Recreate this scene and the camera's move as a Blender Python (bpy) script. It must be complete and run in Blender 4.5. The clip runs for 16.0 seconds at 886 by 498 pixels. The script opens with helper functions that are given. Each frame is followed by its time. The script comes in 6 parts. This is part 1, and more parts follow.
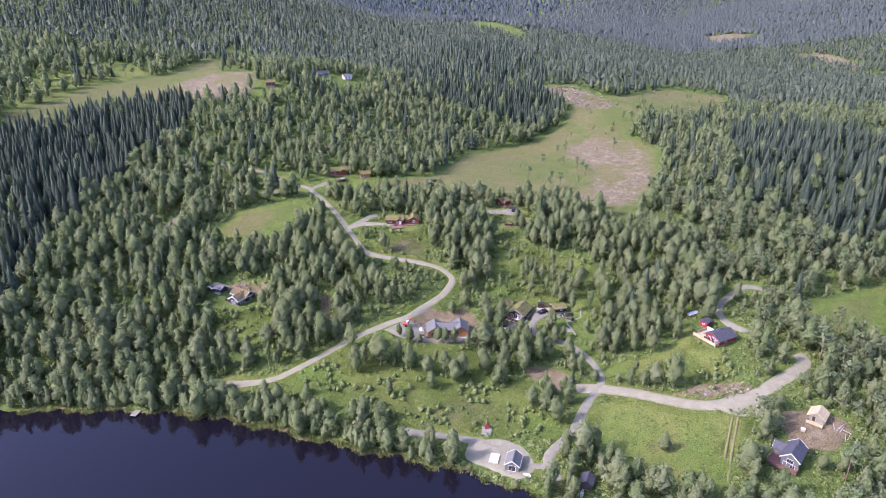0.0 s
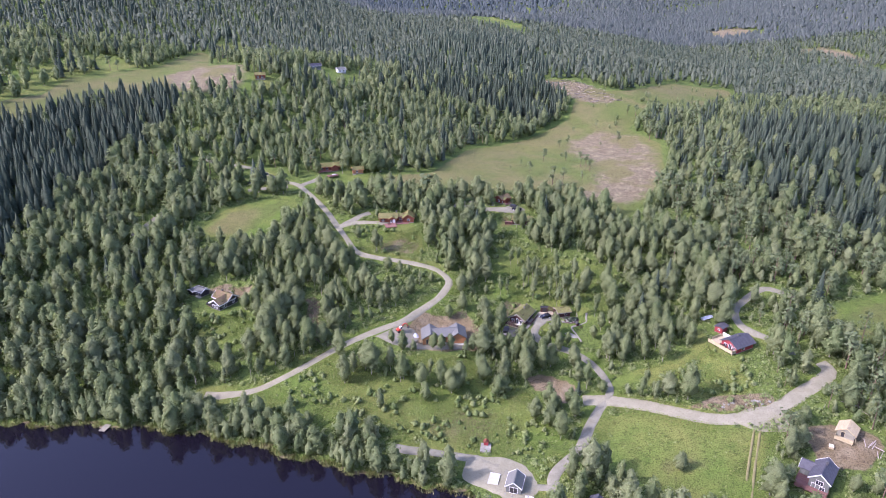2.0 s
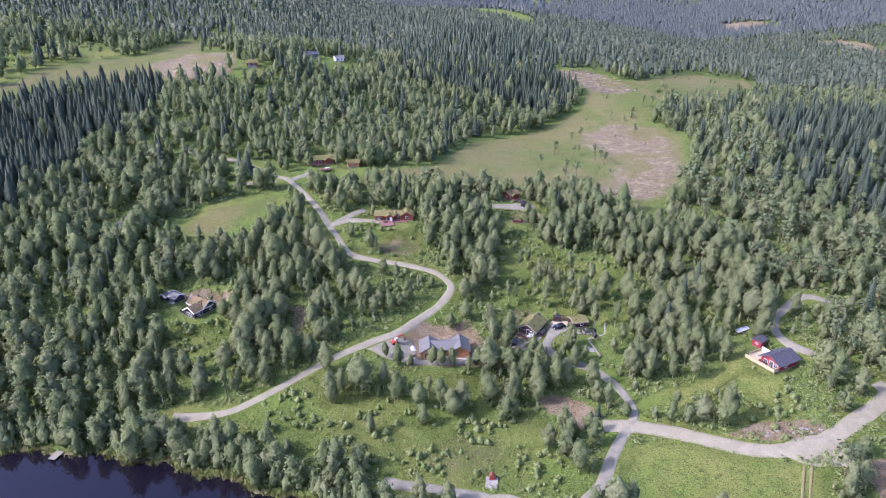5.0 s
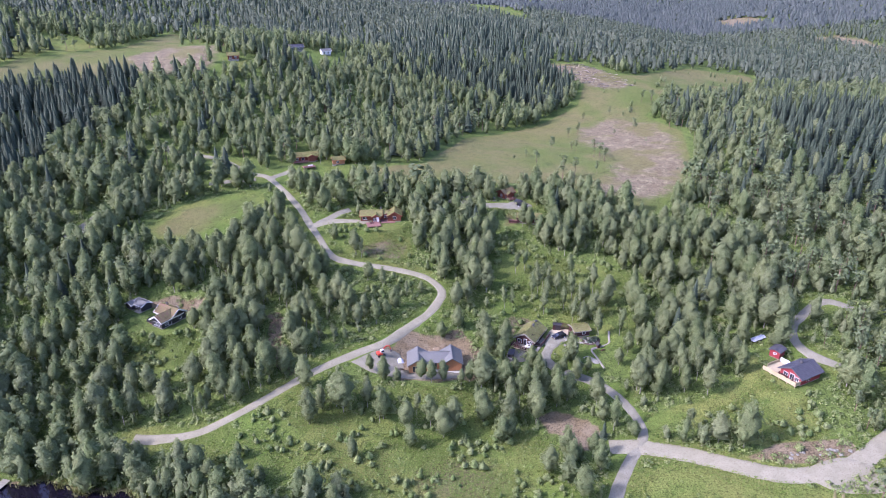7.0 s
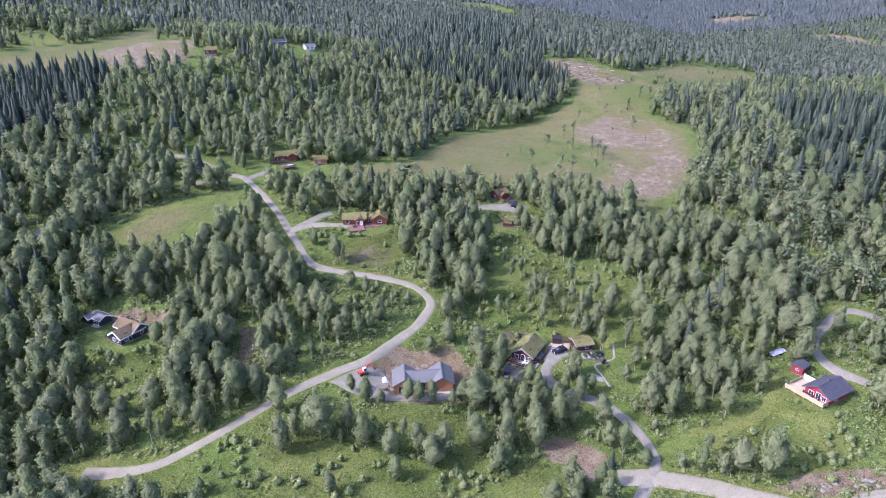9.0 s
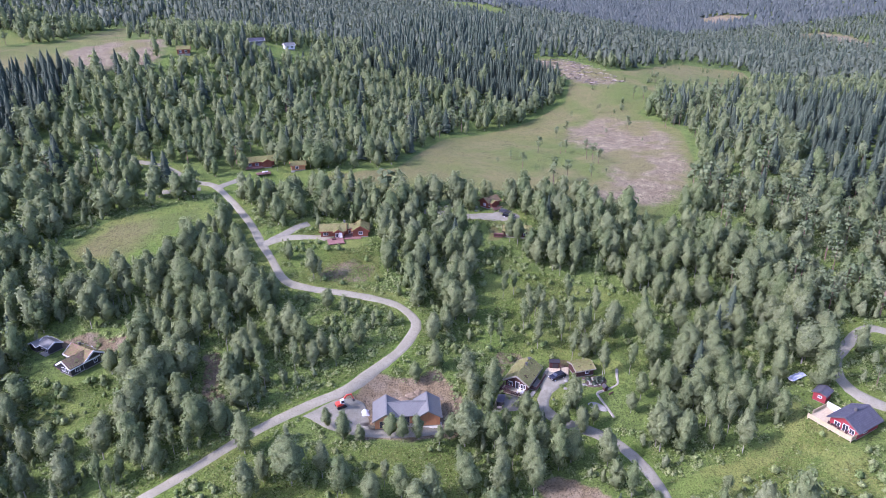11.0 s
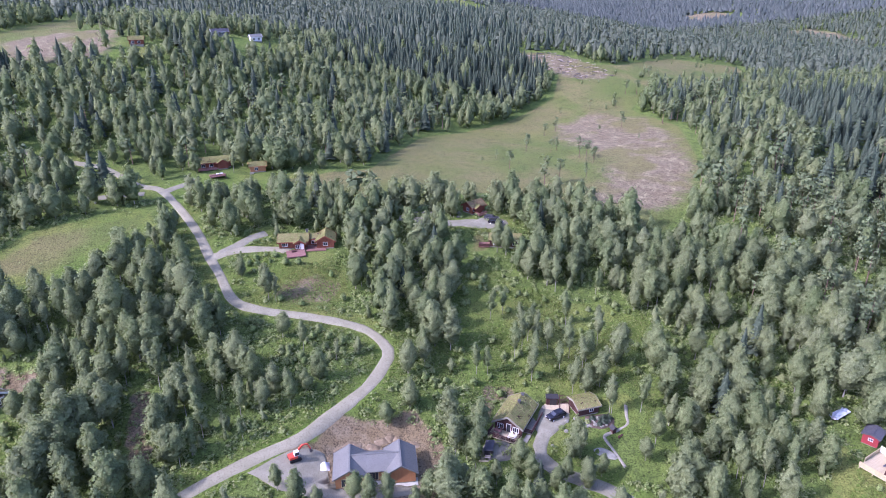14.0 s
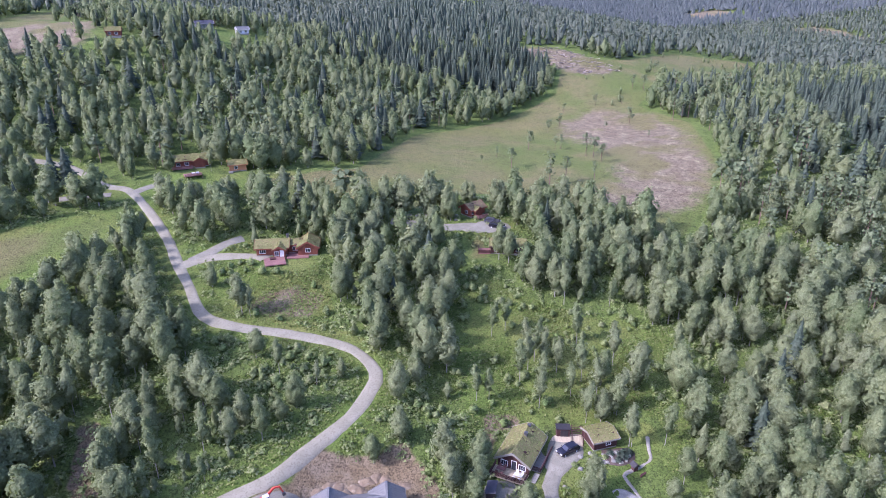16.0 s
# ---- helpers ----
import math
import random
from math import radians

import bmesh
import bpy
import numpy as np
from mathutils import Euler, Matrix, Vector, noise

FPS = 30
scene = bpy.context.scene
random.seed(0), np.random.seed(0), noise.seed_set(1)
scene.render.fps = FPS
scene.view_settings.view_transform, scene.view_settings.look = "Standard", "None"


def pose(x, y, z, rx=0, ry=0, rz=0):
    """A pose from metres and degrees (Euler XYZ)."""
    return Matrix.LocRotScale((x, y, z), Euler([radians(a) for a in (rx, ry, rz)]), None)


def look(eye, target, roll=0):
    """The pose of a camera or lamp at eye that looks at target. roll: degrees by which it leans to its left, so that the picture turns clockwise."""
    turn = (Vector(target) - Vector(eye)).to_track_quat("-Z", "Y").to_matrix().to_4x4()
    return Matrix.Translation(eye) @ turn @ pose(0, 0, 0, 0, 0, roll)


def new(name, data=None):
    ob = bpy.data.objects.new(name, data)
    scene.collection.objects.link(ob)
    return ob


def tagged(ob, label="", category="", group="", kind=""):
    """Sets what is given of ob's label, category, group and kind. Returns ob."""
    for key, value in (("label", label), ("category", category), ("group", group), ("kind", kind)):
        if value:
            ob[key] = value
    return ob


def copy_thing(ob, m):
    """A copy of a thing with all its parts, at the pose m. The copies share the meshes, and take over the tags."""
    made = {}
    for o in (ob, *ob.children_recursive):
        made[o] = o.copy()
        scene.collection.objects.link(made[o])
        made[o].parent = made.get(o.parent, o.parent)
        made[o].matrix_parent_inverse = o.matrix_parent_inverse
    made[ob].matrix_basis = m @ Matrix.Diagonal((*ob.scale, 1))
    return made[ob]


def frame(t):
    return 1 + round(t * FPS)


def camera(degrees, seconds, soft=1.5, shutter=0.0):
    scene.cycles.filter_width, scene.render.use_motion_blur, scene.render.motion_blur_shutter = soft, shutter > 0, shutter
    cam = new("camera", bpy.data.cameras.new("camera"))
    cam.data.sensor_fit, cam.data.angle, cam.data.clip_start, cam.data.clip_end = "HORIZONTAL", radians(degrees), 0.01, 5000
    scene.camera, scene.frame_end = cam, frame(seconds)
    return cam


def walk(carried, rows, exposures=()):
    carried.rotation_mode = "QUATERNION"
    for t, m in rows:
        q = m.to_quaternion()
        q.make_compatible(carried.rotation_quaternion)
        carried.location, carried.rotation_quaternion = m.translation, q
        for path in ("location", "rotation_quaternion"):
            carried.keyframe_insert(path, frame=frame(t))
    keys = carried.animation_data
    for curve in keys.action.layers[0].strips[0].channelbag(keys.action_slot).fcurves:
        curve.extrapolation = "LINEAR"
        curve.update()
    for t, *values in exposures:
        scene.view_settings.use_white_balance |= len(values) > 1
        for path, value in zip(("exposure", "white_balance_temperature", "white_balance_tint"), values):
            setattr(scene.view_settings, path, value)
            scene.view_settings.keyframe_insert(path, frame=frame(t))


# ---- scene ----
cam = camera(67.8, 16.0, soft=0.9)
METRES, EYE, TILT, LEAN, TURN = 150.0, 142.0, -22.5, 0.0, 0.0
ROWS = [
    (0.0, 0.0, 0.0, 0.0, 0.0, 0.0, -0.0),
    (0.5, 0.0028, 0.0297, 0.001, -0.02, -0.04, 0.02),
    (1.0, 0.0052, 0.0614, 0.002, -0.03, -0.07, 0.05),
    (1.5, 0.0072, 0.0889, 0.003, -0.04, -0.1, 0.07),
    (2.0, 0.0098, 0.1207, 0.0044, -0.03, -0.13, 0.08),
    (2.5, 0.0118, 0.1487, 0.0057, -0.04, -0.16, 0.08),
    (3.0, 0.0138, 0.1813, 0.0075, -0.03, -0.2, 0.09),
    (3.5, 0.0148, 0.2099, 0.0088, 0.12, -0.23, 0.02),
    (4.0, 0.0167, 0.2428, 0.0109, 0.29, -0.29, -0.04),
    (6.5, 0.0254, 0.3982, 0.0195, 0.51, -0.45, -0.08),
    (7.0, 0.0273, 0.4293, 0.0211, -0.09, -0.43, 0.15),
    (7.5, 0.0284, 0.4608, 0.0231, -0.55, -0.41, 0.32),
    (8.0, 0.0297, 0.4924, 0.0252, -0.76, -0.41, 0.4),
    (8.5, 0.0309, 0.5245, 0.0274, -0.85, -0.39, 0.41),
    (9.0, 0.0324, 0.5558, 0.031, -0.86, -0.34, 0.41),
    (11.5, 0.0444, 0.7064, 0.0646, -2.2, -0.29, 1.05),
    (12.0, 0.0478, 0.7392, 0.069, -2.59, -0.29, 1.2),
    (12.5, 0.0506, 0.7679, 0.0717, -2.8, -0.28, 1.24),
    (13.0, 0.0539, 0.8014, 0.0746, -2.97, -0.26, 1.27),
    (13.5, 0.0569, 0.8303, 0.0767, -3.06, -0.24, 1.28),
    (14.0, 0.0601, 0.864, 0.079, -3.18, -0.22, 1.31),
    (14.5, 0.0624, 0.8931, 0.0815, -3.23, -0.22, 1.32),
    (15.0, 0.0653, 0.9272, 0.0841, -3.25, -0.2, 1.33),
    (15.5, 0.068, 0.9569, 0.0865, -3.28, -0.18, 1.32),
    (16.0, 0.0714, 0.9914, 0.0892, -3.35, -0.15, 1.33),
]
walk(cam, [(t, pose(0, 0, EYE, TILT, LEAN, TURN) @ pose(METRES * x, METRES * y, METRES * z, 90 + pitch, roll, yaw)) for t, x, y, z, yaw, pitch, roll in ROWS],
     [(0.0, 1.62, 5740.0, 40.0), (6.5, 1.62, 5500.0, 41.0), (16.0, 1.62, 5340.0, 44.0)])

# ---- light ----
SUN_FROM = (-0.93, -0.30, 0.80)      # towards the sun: west, a little behind the camera's line
world = bpy.data.worlds.new("sky")
scene.world = world
world.use_nodes = True
wn = world.node_tree.nodes
sky = wn.new("ShaderNodeTexSky")
sky.sky_type, sky.sun_disc = "NISHITA", False
sky.sun_elevation = math.atan2(SUN_FROM[2], math.hypot(SUN_FROM[0], SUN_FROM[1]))
sky.sun_rotation = math.atan2(SUN_FROM[0], SUN_FROM[1])
sky.air_density, sky.dust_density, sky.ozone_density = 1.0, 2.5, 1.5
wn["Background"].inputs["Strength"].default_value = 0.15
world.node_tree.links.new(sky.outputs[0], wn["Background"].inputs["Color"])
sun = new("sun", bpy.data.lights.new("sun", "SUN"))
sun.data.energy, sun.data.angle, sun.data.color = 1.95, radians(1.0), (1.0, 0.95, 0.86)
sun.matrix_world = look((0, 0, 400), tuple(Vector((0, 0, 400)) - Vector(SUN_FROM)))


# ---- materials ----
def nodes_of(name, rough=0.8, metal=0.0):
    m = bpy.data.materials.new(name)
    m.use_nodes = True
    nt = m.node_tree
    b = nt.nodes["Principled BSDF"]
    b.inputs["Roughness"].default_value, b.inputs["Metallic"].default_value = rough, metal
    if rough > 0.7:
        b.inputs["Specular IOR Level"].default_value = 0.12
    return m, nt, b


def add(nt, kind, **values):
    n = nt.nodes.new(kind)
    for k, v in values.items():
        n.inputs[k].default_value = v
    return n


def mix(nt, fac, a, b):
    """A colour mix; fac, a and b are sockets or values."""
    n = nt.nodes.new("ShaderNodeMix")
    n.data_type = "RGBA"
    for i, v in ((0, fac), (6, a), (7, b)):
        if isinstance(v, (tuple, list)):
            n.inputs[i].default_value = (*v, 1.0) if len(v) == 3 else v
        elif isinstance(v, (int, float)):
            n.inputs[i].default_value = v
        else:
            nt.links.new(v, n.inputs[i])
    return n.outputs[2]


def ramp(nt, value, low, high):
    n = nt.nodes.new("ShaderNodeMapRange")
    n.interpolation_type = "SMOOTHSTEP"
    nt.links.new(value, n.inputs[0])
    n.inputs[1].default_value, n.inputs[2].default_value = low, high
    return n.outputs[0]


def noise_of(nt, coord, scale, detail=4.0, rough=0.55):
    n = add(nt, "ShaderNodeTexNoise", Scale=scale, Detail=detail, Roughness=rough)
    nt.links.new(coord, n.inputs["Vector"])
    return n.outputs[0]


def bump(nt, bsdf, height, strength, distance):
    n = add(nt, "ShaderNodeBump", Strength=strength, Distance=distance)
    nt.links.new(height, n.inputs["Height"])
    nt.links.new(n.outputs[0], bsdf.inputs["Normal"])


def surface(name, c1, c2, scale=1.5, rough=0.8, metal=0.0, relief=0.3, deep=0.02, stretch=(1, 1, 1), wear=None):
    """A two-scale surface: broad patches, fine grain, relief, and wear if given."""
    m, nt, b = nodes_of(name, rough, metal)
    tc = nt.nodes.new("ShaderNodeTexCoord")
    mp = add(nt, "ShaderNodeMapping", Scale=stretch)
    nt.links.new(tc.outputs["Object"], mp.inputs[0])
    broad, fine = noise_of(nt, mp.outputs[0], scale), noise_of(nt, mp.outputs[0], scale * 9, 3.0)
    col = mix(nt, ramp(nt, broad, 0.3, 0.7), c1, c2)
    dark = tuple(v * 0.7 for v in c1)
    col = mix(nt, ramp(nt, fine, 0.45, 0.8), col, dark)
    if wear:
        col = mix(nt, ramp(nt, noise_of(nt, tc.outputs["Object"], scale * 2.3, 6.0, 0.7), 0.58, 0.72), col, wear)
    nt.links.new(col, b.inputs["Base Color"])
    if relief:
        bump(nt, b, fine, relief, deep)
    return m


def leaf_material(name, c1, c2, c3, through_light=0.25):
    """Foliage: tint by tree, by clump and within the clump, with painted spray highlights; light comes through the
    leaves.
    """
    m, nt, b = nodes_of(name, 0.65)
    b.inputs["Specular IOR Level"].default_value = 0.15
    at = nt.nodes.new("ShaderNodeAttribute")
    at.attribute_name = "tint"
    oi, ge = nt.nodes.new("ShaderNodeObjectInfo"), nt.nodes.new("ShaderNodeNewGeometry")
    am = nt.nodes.new("ShaderNodeMath")
    am.operation = "ADD"
    nt.links.new(at.outputs["Fac"], am.inputs[0])
    nt.links.new(oi.outputs["Random"], am.inputs[1])
    fr = nt.nodes.new("ShaderNodeMath")
    fr.operation = "FRACT"
    nt.links.new(am.outputs[0], fr.inputs[0])
    col = mix(nt, fr.outputs[0], c1, c2)
    col = mix(nt, ramp(nt, ge.outputs["Random Per Island"], 0.35, 1.0), col, c3)
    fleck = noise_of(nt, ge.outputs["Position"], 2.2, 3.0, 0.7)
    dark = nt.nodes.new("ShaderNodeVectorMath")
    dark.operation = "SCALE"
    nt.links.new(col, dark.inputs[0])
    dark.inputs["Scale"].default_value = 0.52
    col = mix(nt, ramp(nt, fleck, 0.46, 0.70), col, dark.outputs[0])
    # pale flecks: highlights on the leaf sprays, put into the colour
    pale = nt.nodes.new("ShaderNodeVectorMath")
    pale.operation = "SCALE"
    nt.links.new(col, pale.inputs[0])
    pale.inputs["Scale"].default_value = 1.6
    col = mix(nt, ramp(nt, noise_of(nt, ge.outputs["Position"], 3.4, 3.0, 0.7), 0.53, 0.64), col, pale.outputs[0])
    nt.links.new(col, b.inputs["Base Color"])
    bump(nt, b, noise_of(nt, ge.outputs["Position"], 1.9, 3.0, 0.65), 0.35, 0.3)
    tr = nt.nodes.new("ShaderNodeBsdfTranslucent")
    nt.links.new(mix(nt, 0.5, col, (0.16, 0.20, 0.03)), tr.inputs[0])
    ms = add(nt, "ShaderNodeMixShader", Fac=through_light)
    nt.links.new(b.outputs[0], ms.inputs[1])
    nt.links.new(tr.outputs[0], ms.inputs[2])
    nt.links.new(ms.outputs[0], nt.nodes["Material Output"].inputs[0])
    return m


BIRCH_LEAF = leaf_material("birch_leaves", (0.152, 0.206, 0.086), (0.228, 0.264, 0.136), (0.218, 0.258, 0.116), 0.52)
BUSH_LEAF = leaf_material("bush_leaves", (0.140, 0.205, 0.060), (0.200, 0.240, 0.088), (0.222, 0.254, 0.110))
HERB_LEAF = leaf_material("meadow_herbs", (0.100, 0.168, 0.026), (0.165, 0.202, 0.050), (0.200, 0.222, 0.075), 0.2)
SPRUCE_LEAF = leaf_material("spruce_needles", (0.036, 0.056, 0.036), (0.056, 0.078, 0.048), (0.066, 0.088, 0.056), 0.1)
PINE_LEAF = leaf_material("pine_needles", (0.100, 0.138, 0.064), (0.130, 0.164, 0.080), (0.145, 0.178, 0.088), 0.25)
# greyer and bluer with distance: haze put into the leaf colours
HAZED_FAR_LEAF = leaf_material("hazed_far_foliage", (0.074, 0.100, 0.064), (0.120, 0.143, 0.096), (0.111, 0.135, 0.090), 0.22)
HAZED_VALLEY_LEAF = leaf_material("hazed_valley_foliage", (0.056, 0.074, 0.062), (0.082, 0.098, 0.086), (0.078, 0.094, 0.082), 0.1)
HAZED_DISTANT_LEAF = leaf_material("hazed_distant_foliage", (0.040, 0.058, 0.057), (0.056, 0.073, 0.070), (0.061, 0.077, 0.075), 0.05)
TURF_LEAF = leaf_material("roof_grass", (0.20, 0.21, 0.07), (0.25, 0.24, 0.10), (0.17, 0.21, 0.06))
BIRCH_BARK = surface("birch_bark", (0.28, 0.27, 0.22), (0.21, 0.20, 0.165), 3.0, 0.8, relief=0.4, stretch=(1, 1, 0.4), wear=(0.06, 0.055, 0.05))
DARK_BARK = surface("conifer_bark", (0.13, 0.09, 0.07), (0.20, 0.14, 0.10), 3.0, 0.9, relief=0.6)
GRAVEL = surface("gravel", (0.208, 0.198, 0.132), (0.252, 0.240, 0.166), 0.35, 0.95, relief=0.5, deep=0.03, wear=(0.180, 0.170, 0.112))
GREY_GRAVEL = surface("grey_gravel", (0.172, 0.167, 0.118), (0.220, 0.214, 0.158), 0.5, 0.95, relief=0.5, deep=0.03)
EARTH = surface("bare_earth", (0.165, 0.128, 0.078), (0.215, 0.175, 0.115), 0.4, 0.95, relief=0.7, deep=0.08, wear=(0.31, 0.28, 0.20))
TURF = surface("turf_roof", (0.17, 0.17, 0.06), (0.23, 0.20, 0.09), 0.7, 0.95, relief=0.8, deep=0.06, wear=(0.22, 0.15, 0.10))
PINK_TURF = surface("flowering_turf_roof", (0.20, 0.15, 0.08), (0.24, 0.13, 0.11), 0.6, 0.95, relief=0.8, deep=0.06, wear=(0.17, 0.17, 0.06))
METAL_ROOF = surface("grey_metal_roof", (0.128, 0.131, 0.116), (0.148, 0.151, 0.134), 0.5, 0.6, 0.1, relief=0.05)
DARK_ROOF = surface("dark_roof_tiles", (0.055, 0.055, 0.065), (0.080, 0.080, 0.092), 0.9, 0.6, relief=0.3)
RAW_TIMBER = surface("fresh_timber", (0.37, 0.31, 0.18), (0.44, 0.375, 0.235), 2.0, 0.75, stretch=(1, 1, 0.2))
ORANGE_TIMBER = surface("orange_stained_timber", (0.32, 0.14, 0.055), (0.38, 0.18, 0.07), 2.0, 0.7, stretch=(1, 1, 0.15))
RED_TIMBER = surface("red_brown_timber", (0.150, 0.052, 0.032), (0.195, 0.072, 0.044), 2.0, 0.75, stretch=(1, 1, 0.15))
BARN_RED = surface("barn_red_boards", (0.215, 0.020, 0.026), (0.26, 0.030, 0.034), 2.0, 0.7, stretch=(1, 1, 0.15))
BROWN_TIMBER = surface("dark_brown_boards", (0.060, 0.030, 0.026), (0.085, 0.042, 0.036), 2.0, 0.75, stretch=(1, 1, 0.15))
BLACK_TIMBER = surface("black_boards", (0.018, 0.017, 0.018), (0.030, 0.028, 0.029), 2.0, 0.7, stretch=(1, 1, 0.15))
GREY_TIMBER = surface("grey_blue_boards", (0.115, 0.125, 0.112), (0.155, 0.165, 0.150), 2.0, 0.75, stretch=(1, 1, 0.15))
WEATHERED = surface("weathered_planks", (0.215, 0.205, 0.155), (0.275, 0.262, 0.205), 1.5, 0.85, stretch=(0.3, 3, 1), wear=(0.19, 0.17, 0.15))
BROWN_DECK = surface("red_brown_planks", (0.19, 0.10, 0.085), (0.25, 0.14, 0.115), 1.5, 0.8, stretch=(0.3, 3, 1))
PALE_DECK = surface("pale_planks", (0.37, 0.315, 0.20), (0.44, 0.38, 0.255), 1.5, 0.8, stretch=(3, 0.3, 1))
WHITE_PAINT = surface("white_paint", (0.68, 0.68, 0.66), (0.60, 0.60, 0.59), 1.5, 0.5, relief=0.1)
STONE = surface("grey_stone", (0.20, 0.197, 0.16), (0.29, 0.285, 0.235), 1.2, 0.9, relief=0.8, deep=0.05, wear=(0.21, 0.215, 0.15))
CONCRETE = surface("concrete", (0.38, 0.38, 0.32), (0.45, 0.45, 0.38), 0.8, 0.9, relief=0.2)
RUBBER = surface("rubber", (0.02, 0.02, 0.02), (0.03, 0.03, 0.03), 4.0, 0.8)
STEEL = surface("dark_steel", (0.12, 0.12, 0.12), (0.18, 0.17, 0.16), 2.0, 0.5, 0.7)
BLACK_CAR = surface("black_car_paint", (0.012, 0.012, 0.018), (0.016, 0.016, 0.022), 1.0, 0.2, relief=0.0)
GREY_CAR = surface("dark_grey_car_paint", (0.05, 0.052, 0.06), (0.06, 0.06, 0.07), 1.0, 0.2, relief=0.0)
RED_PAINT = surface("red_machine_paint", (0.55, 0.05, 0.03), (0.62, 0.08, 0.04), 2.0, 0.4, relief=0.1, wear=(0.30, 0.10, 0.06))
BLUE_TARP = surface("pale_blue_tarpaulin", (0.42, 0.47, 0.56), (0.55, 0.58, 0.63), 1.5, 0.5, relief=0.6, deep=0.05)
LILAC = surface("pale_plastic", (0.62, 0.62, 0.66), (0.70, 0.70, 0.72), 1.5, 0.4, relief=0.1)
GLASS, gnt, gb = nodes_of("window_glass", 0.06)
gb.inputs["Base Color"].default_value = (0.03, 0.035, 0.045, 1)
gb.inputs["Specular IOR Level"].default_value = 0.8
BED_SOIL = surface("planting_bed_soil", (0.075, 0.055, 0.042), (0.12, 0.09, 0.07), 0.9, 0.95, relief=0.8, deep=0.06, wear=(0.09, 0.12, 0.03))
FIELD_STONE = surface("lichened_stone", (0.17, 0.168, 0.135), (0.27, 0.265, 0.215), 1.2, 0.9, relief=0.8, deep=0.05, wear=(0.10, 0.11, 0.07))
RUT = surface("worn_grass", (0.150, 0.145, 0.060), (0.190, 0.170, 0.085), 0.8, 0.95, relief=0.6, deep=0.05, wear=(0.115, 0.140, 0.040))
DEAD_WOOD = surface("bleached_wood", (0.36, 0.31, 0.27), (0.45, 0.40, 0.36), 2.0, 0.9)


def water_material():
    m, nt, b = nodes_of("lake_water", 0.06)
    b.inputs["Base Color"].default_value = (0.006, 0.005, 0.009, 1)
    b.inputs["IOR"].default_value = 1.33
    ge = nt.nodes.new("ShaderNodeNewGeometry")
    bump(nt, b, noise_of(nt, ge.outputs["Position"], 0.9, 3.0), 0.12, 0.05)
    return m


def ground_material():
    """Land cover by the sheet's own cover values: meadow, bog, dry bog, bare earth; else undergrowth."""
    m, nt, b = nodes_of("land", 0.95)
    ge = nt.nodes.new("ShaderNodeNewGeometry")
    pos = ge.outputs["Position"]
    at = nt.nodes.new("ShaderNodeAttribute")
    at.attribute_name = "cover"
    sp = nt.nodes.new("ShaderNodeSeparateColor")
    nt.links.new(at.outputs["Color"], sp.inputs[0])
    broad, mid, fine = noise_of(nt, pos, 0.035, 3.0), noise_of(nt, pos, 0.22, 5.0, 0.7), noise_of(nt, pos, 0.85, 6.0, 0.78)

    def edge(mask):
        a = nt.nodes.new("ShaderNodeMath")
        a.operation = "MULTIPLY_ADD"
        nt.links.new(mid, a.inputs[0])
        a.inputs[1].default_value = 0.7
        nt.links.new(mask, a.inputs[2])
        return ramp(nt, a.outputs[0], 0.72, 0.98)
    low = mix(nt, ramp(nt, mid, 0.35, 0.65), (0.092, 0.138, 0.030), (0.145, 0.200, 0.046))
    low = mix(nt, ramp(nt, fine, 0.45, 0.75), low, (0.052, 0.072, 0.026))
    mead = mix(nt, ramp(nt, broad, 0.35, 0.65), (0.118, 0.180, 0.034), (0.172, 0.192, 0.050))
    mead = mix(nt, ramp(nt, mid, 0.42, 0.72), mead, (0.092, 0.140, 0.028))
    mead = mix(nt, ramp(nt, fine, 0.5, 0.8), mead, (0.205, 0.214, 0.066))
    wide = noise_of(nt, pos, 0.016, 3.0, 0.6)
    bog = mix(nt, ramp(nt, wide, 0.38, 0.62), (0.112, 0.150, 0.036), (0.166, 0.162, 0.056))
    bog = mix(nt, ramp(nt, broad, 0.45, 0.68), bog, (0.176, 0.164, 0.066))
    bog = mix(nt, ramp(nt, mid, 0.48, 0.75), bog, (0.118, 0.140, 0.040))
    bog = mix(nt, ramp(nt, fine, 0.55, 0.75), bog, (0.192, 0.184, 0.080))
    dry = mix(nt, ramp(nt, mid, 0.4, 0.6), (0.178, 0.146, 0.086), (0.212, 0.178, 0.108))
    dry = mix(nt, ramp(nt, fine, 0.5, 0.68), dry, (0.132, 0.100, 0.066))
    streak = add(nt, "ShaderNodeMapping", Scale=(0.75, 0.45, 1.0), Rotation=(0, 0, 0.5))
    nt.links.new(pos, streak.inputs[0])
    dry = mix(nt, ramp(nt, noise_of(nt, streak.outputs[0], 0.42, 7.0, 0.8), 0.50, 0.64), dry, (0.312, 0.280, 0.158))
    dry = mix(nt, ramp(nt, broad, 0.50, 0.62), dry, (0.165, 0.155, 0.062))
    soil = mix(nt, ramp(nt, mid, 0.4, 0.65), (0.185, 0.146, 0.080), (0.238, 0.196, 0.122))
    soil = mix(nt, ramp(nt, fine, 0.55, 0.75), soil, (0.112, 0.084, 0.054))
    col = mix(nt, edge(sp.outputs[0]), low, mead)
    col = mix(nt, edge(sp.outputs[1]), col, bog)
    fray = nt.nodes.new("ShaderNodeMath")
    fray.operation = "MULTIPLY_ADD"
    nt.links.new(noise_of(nt, pos, 0.07, 6.0, 0.75), fray.inputs[0])
    fray.inputs[1].default_value = 1.6
    nt.links.new(sp.outputs[2], fray.inputs[2])
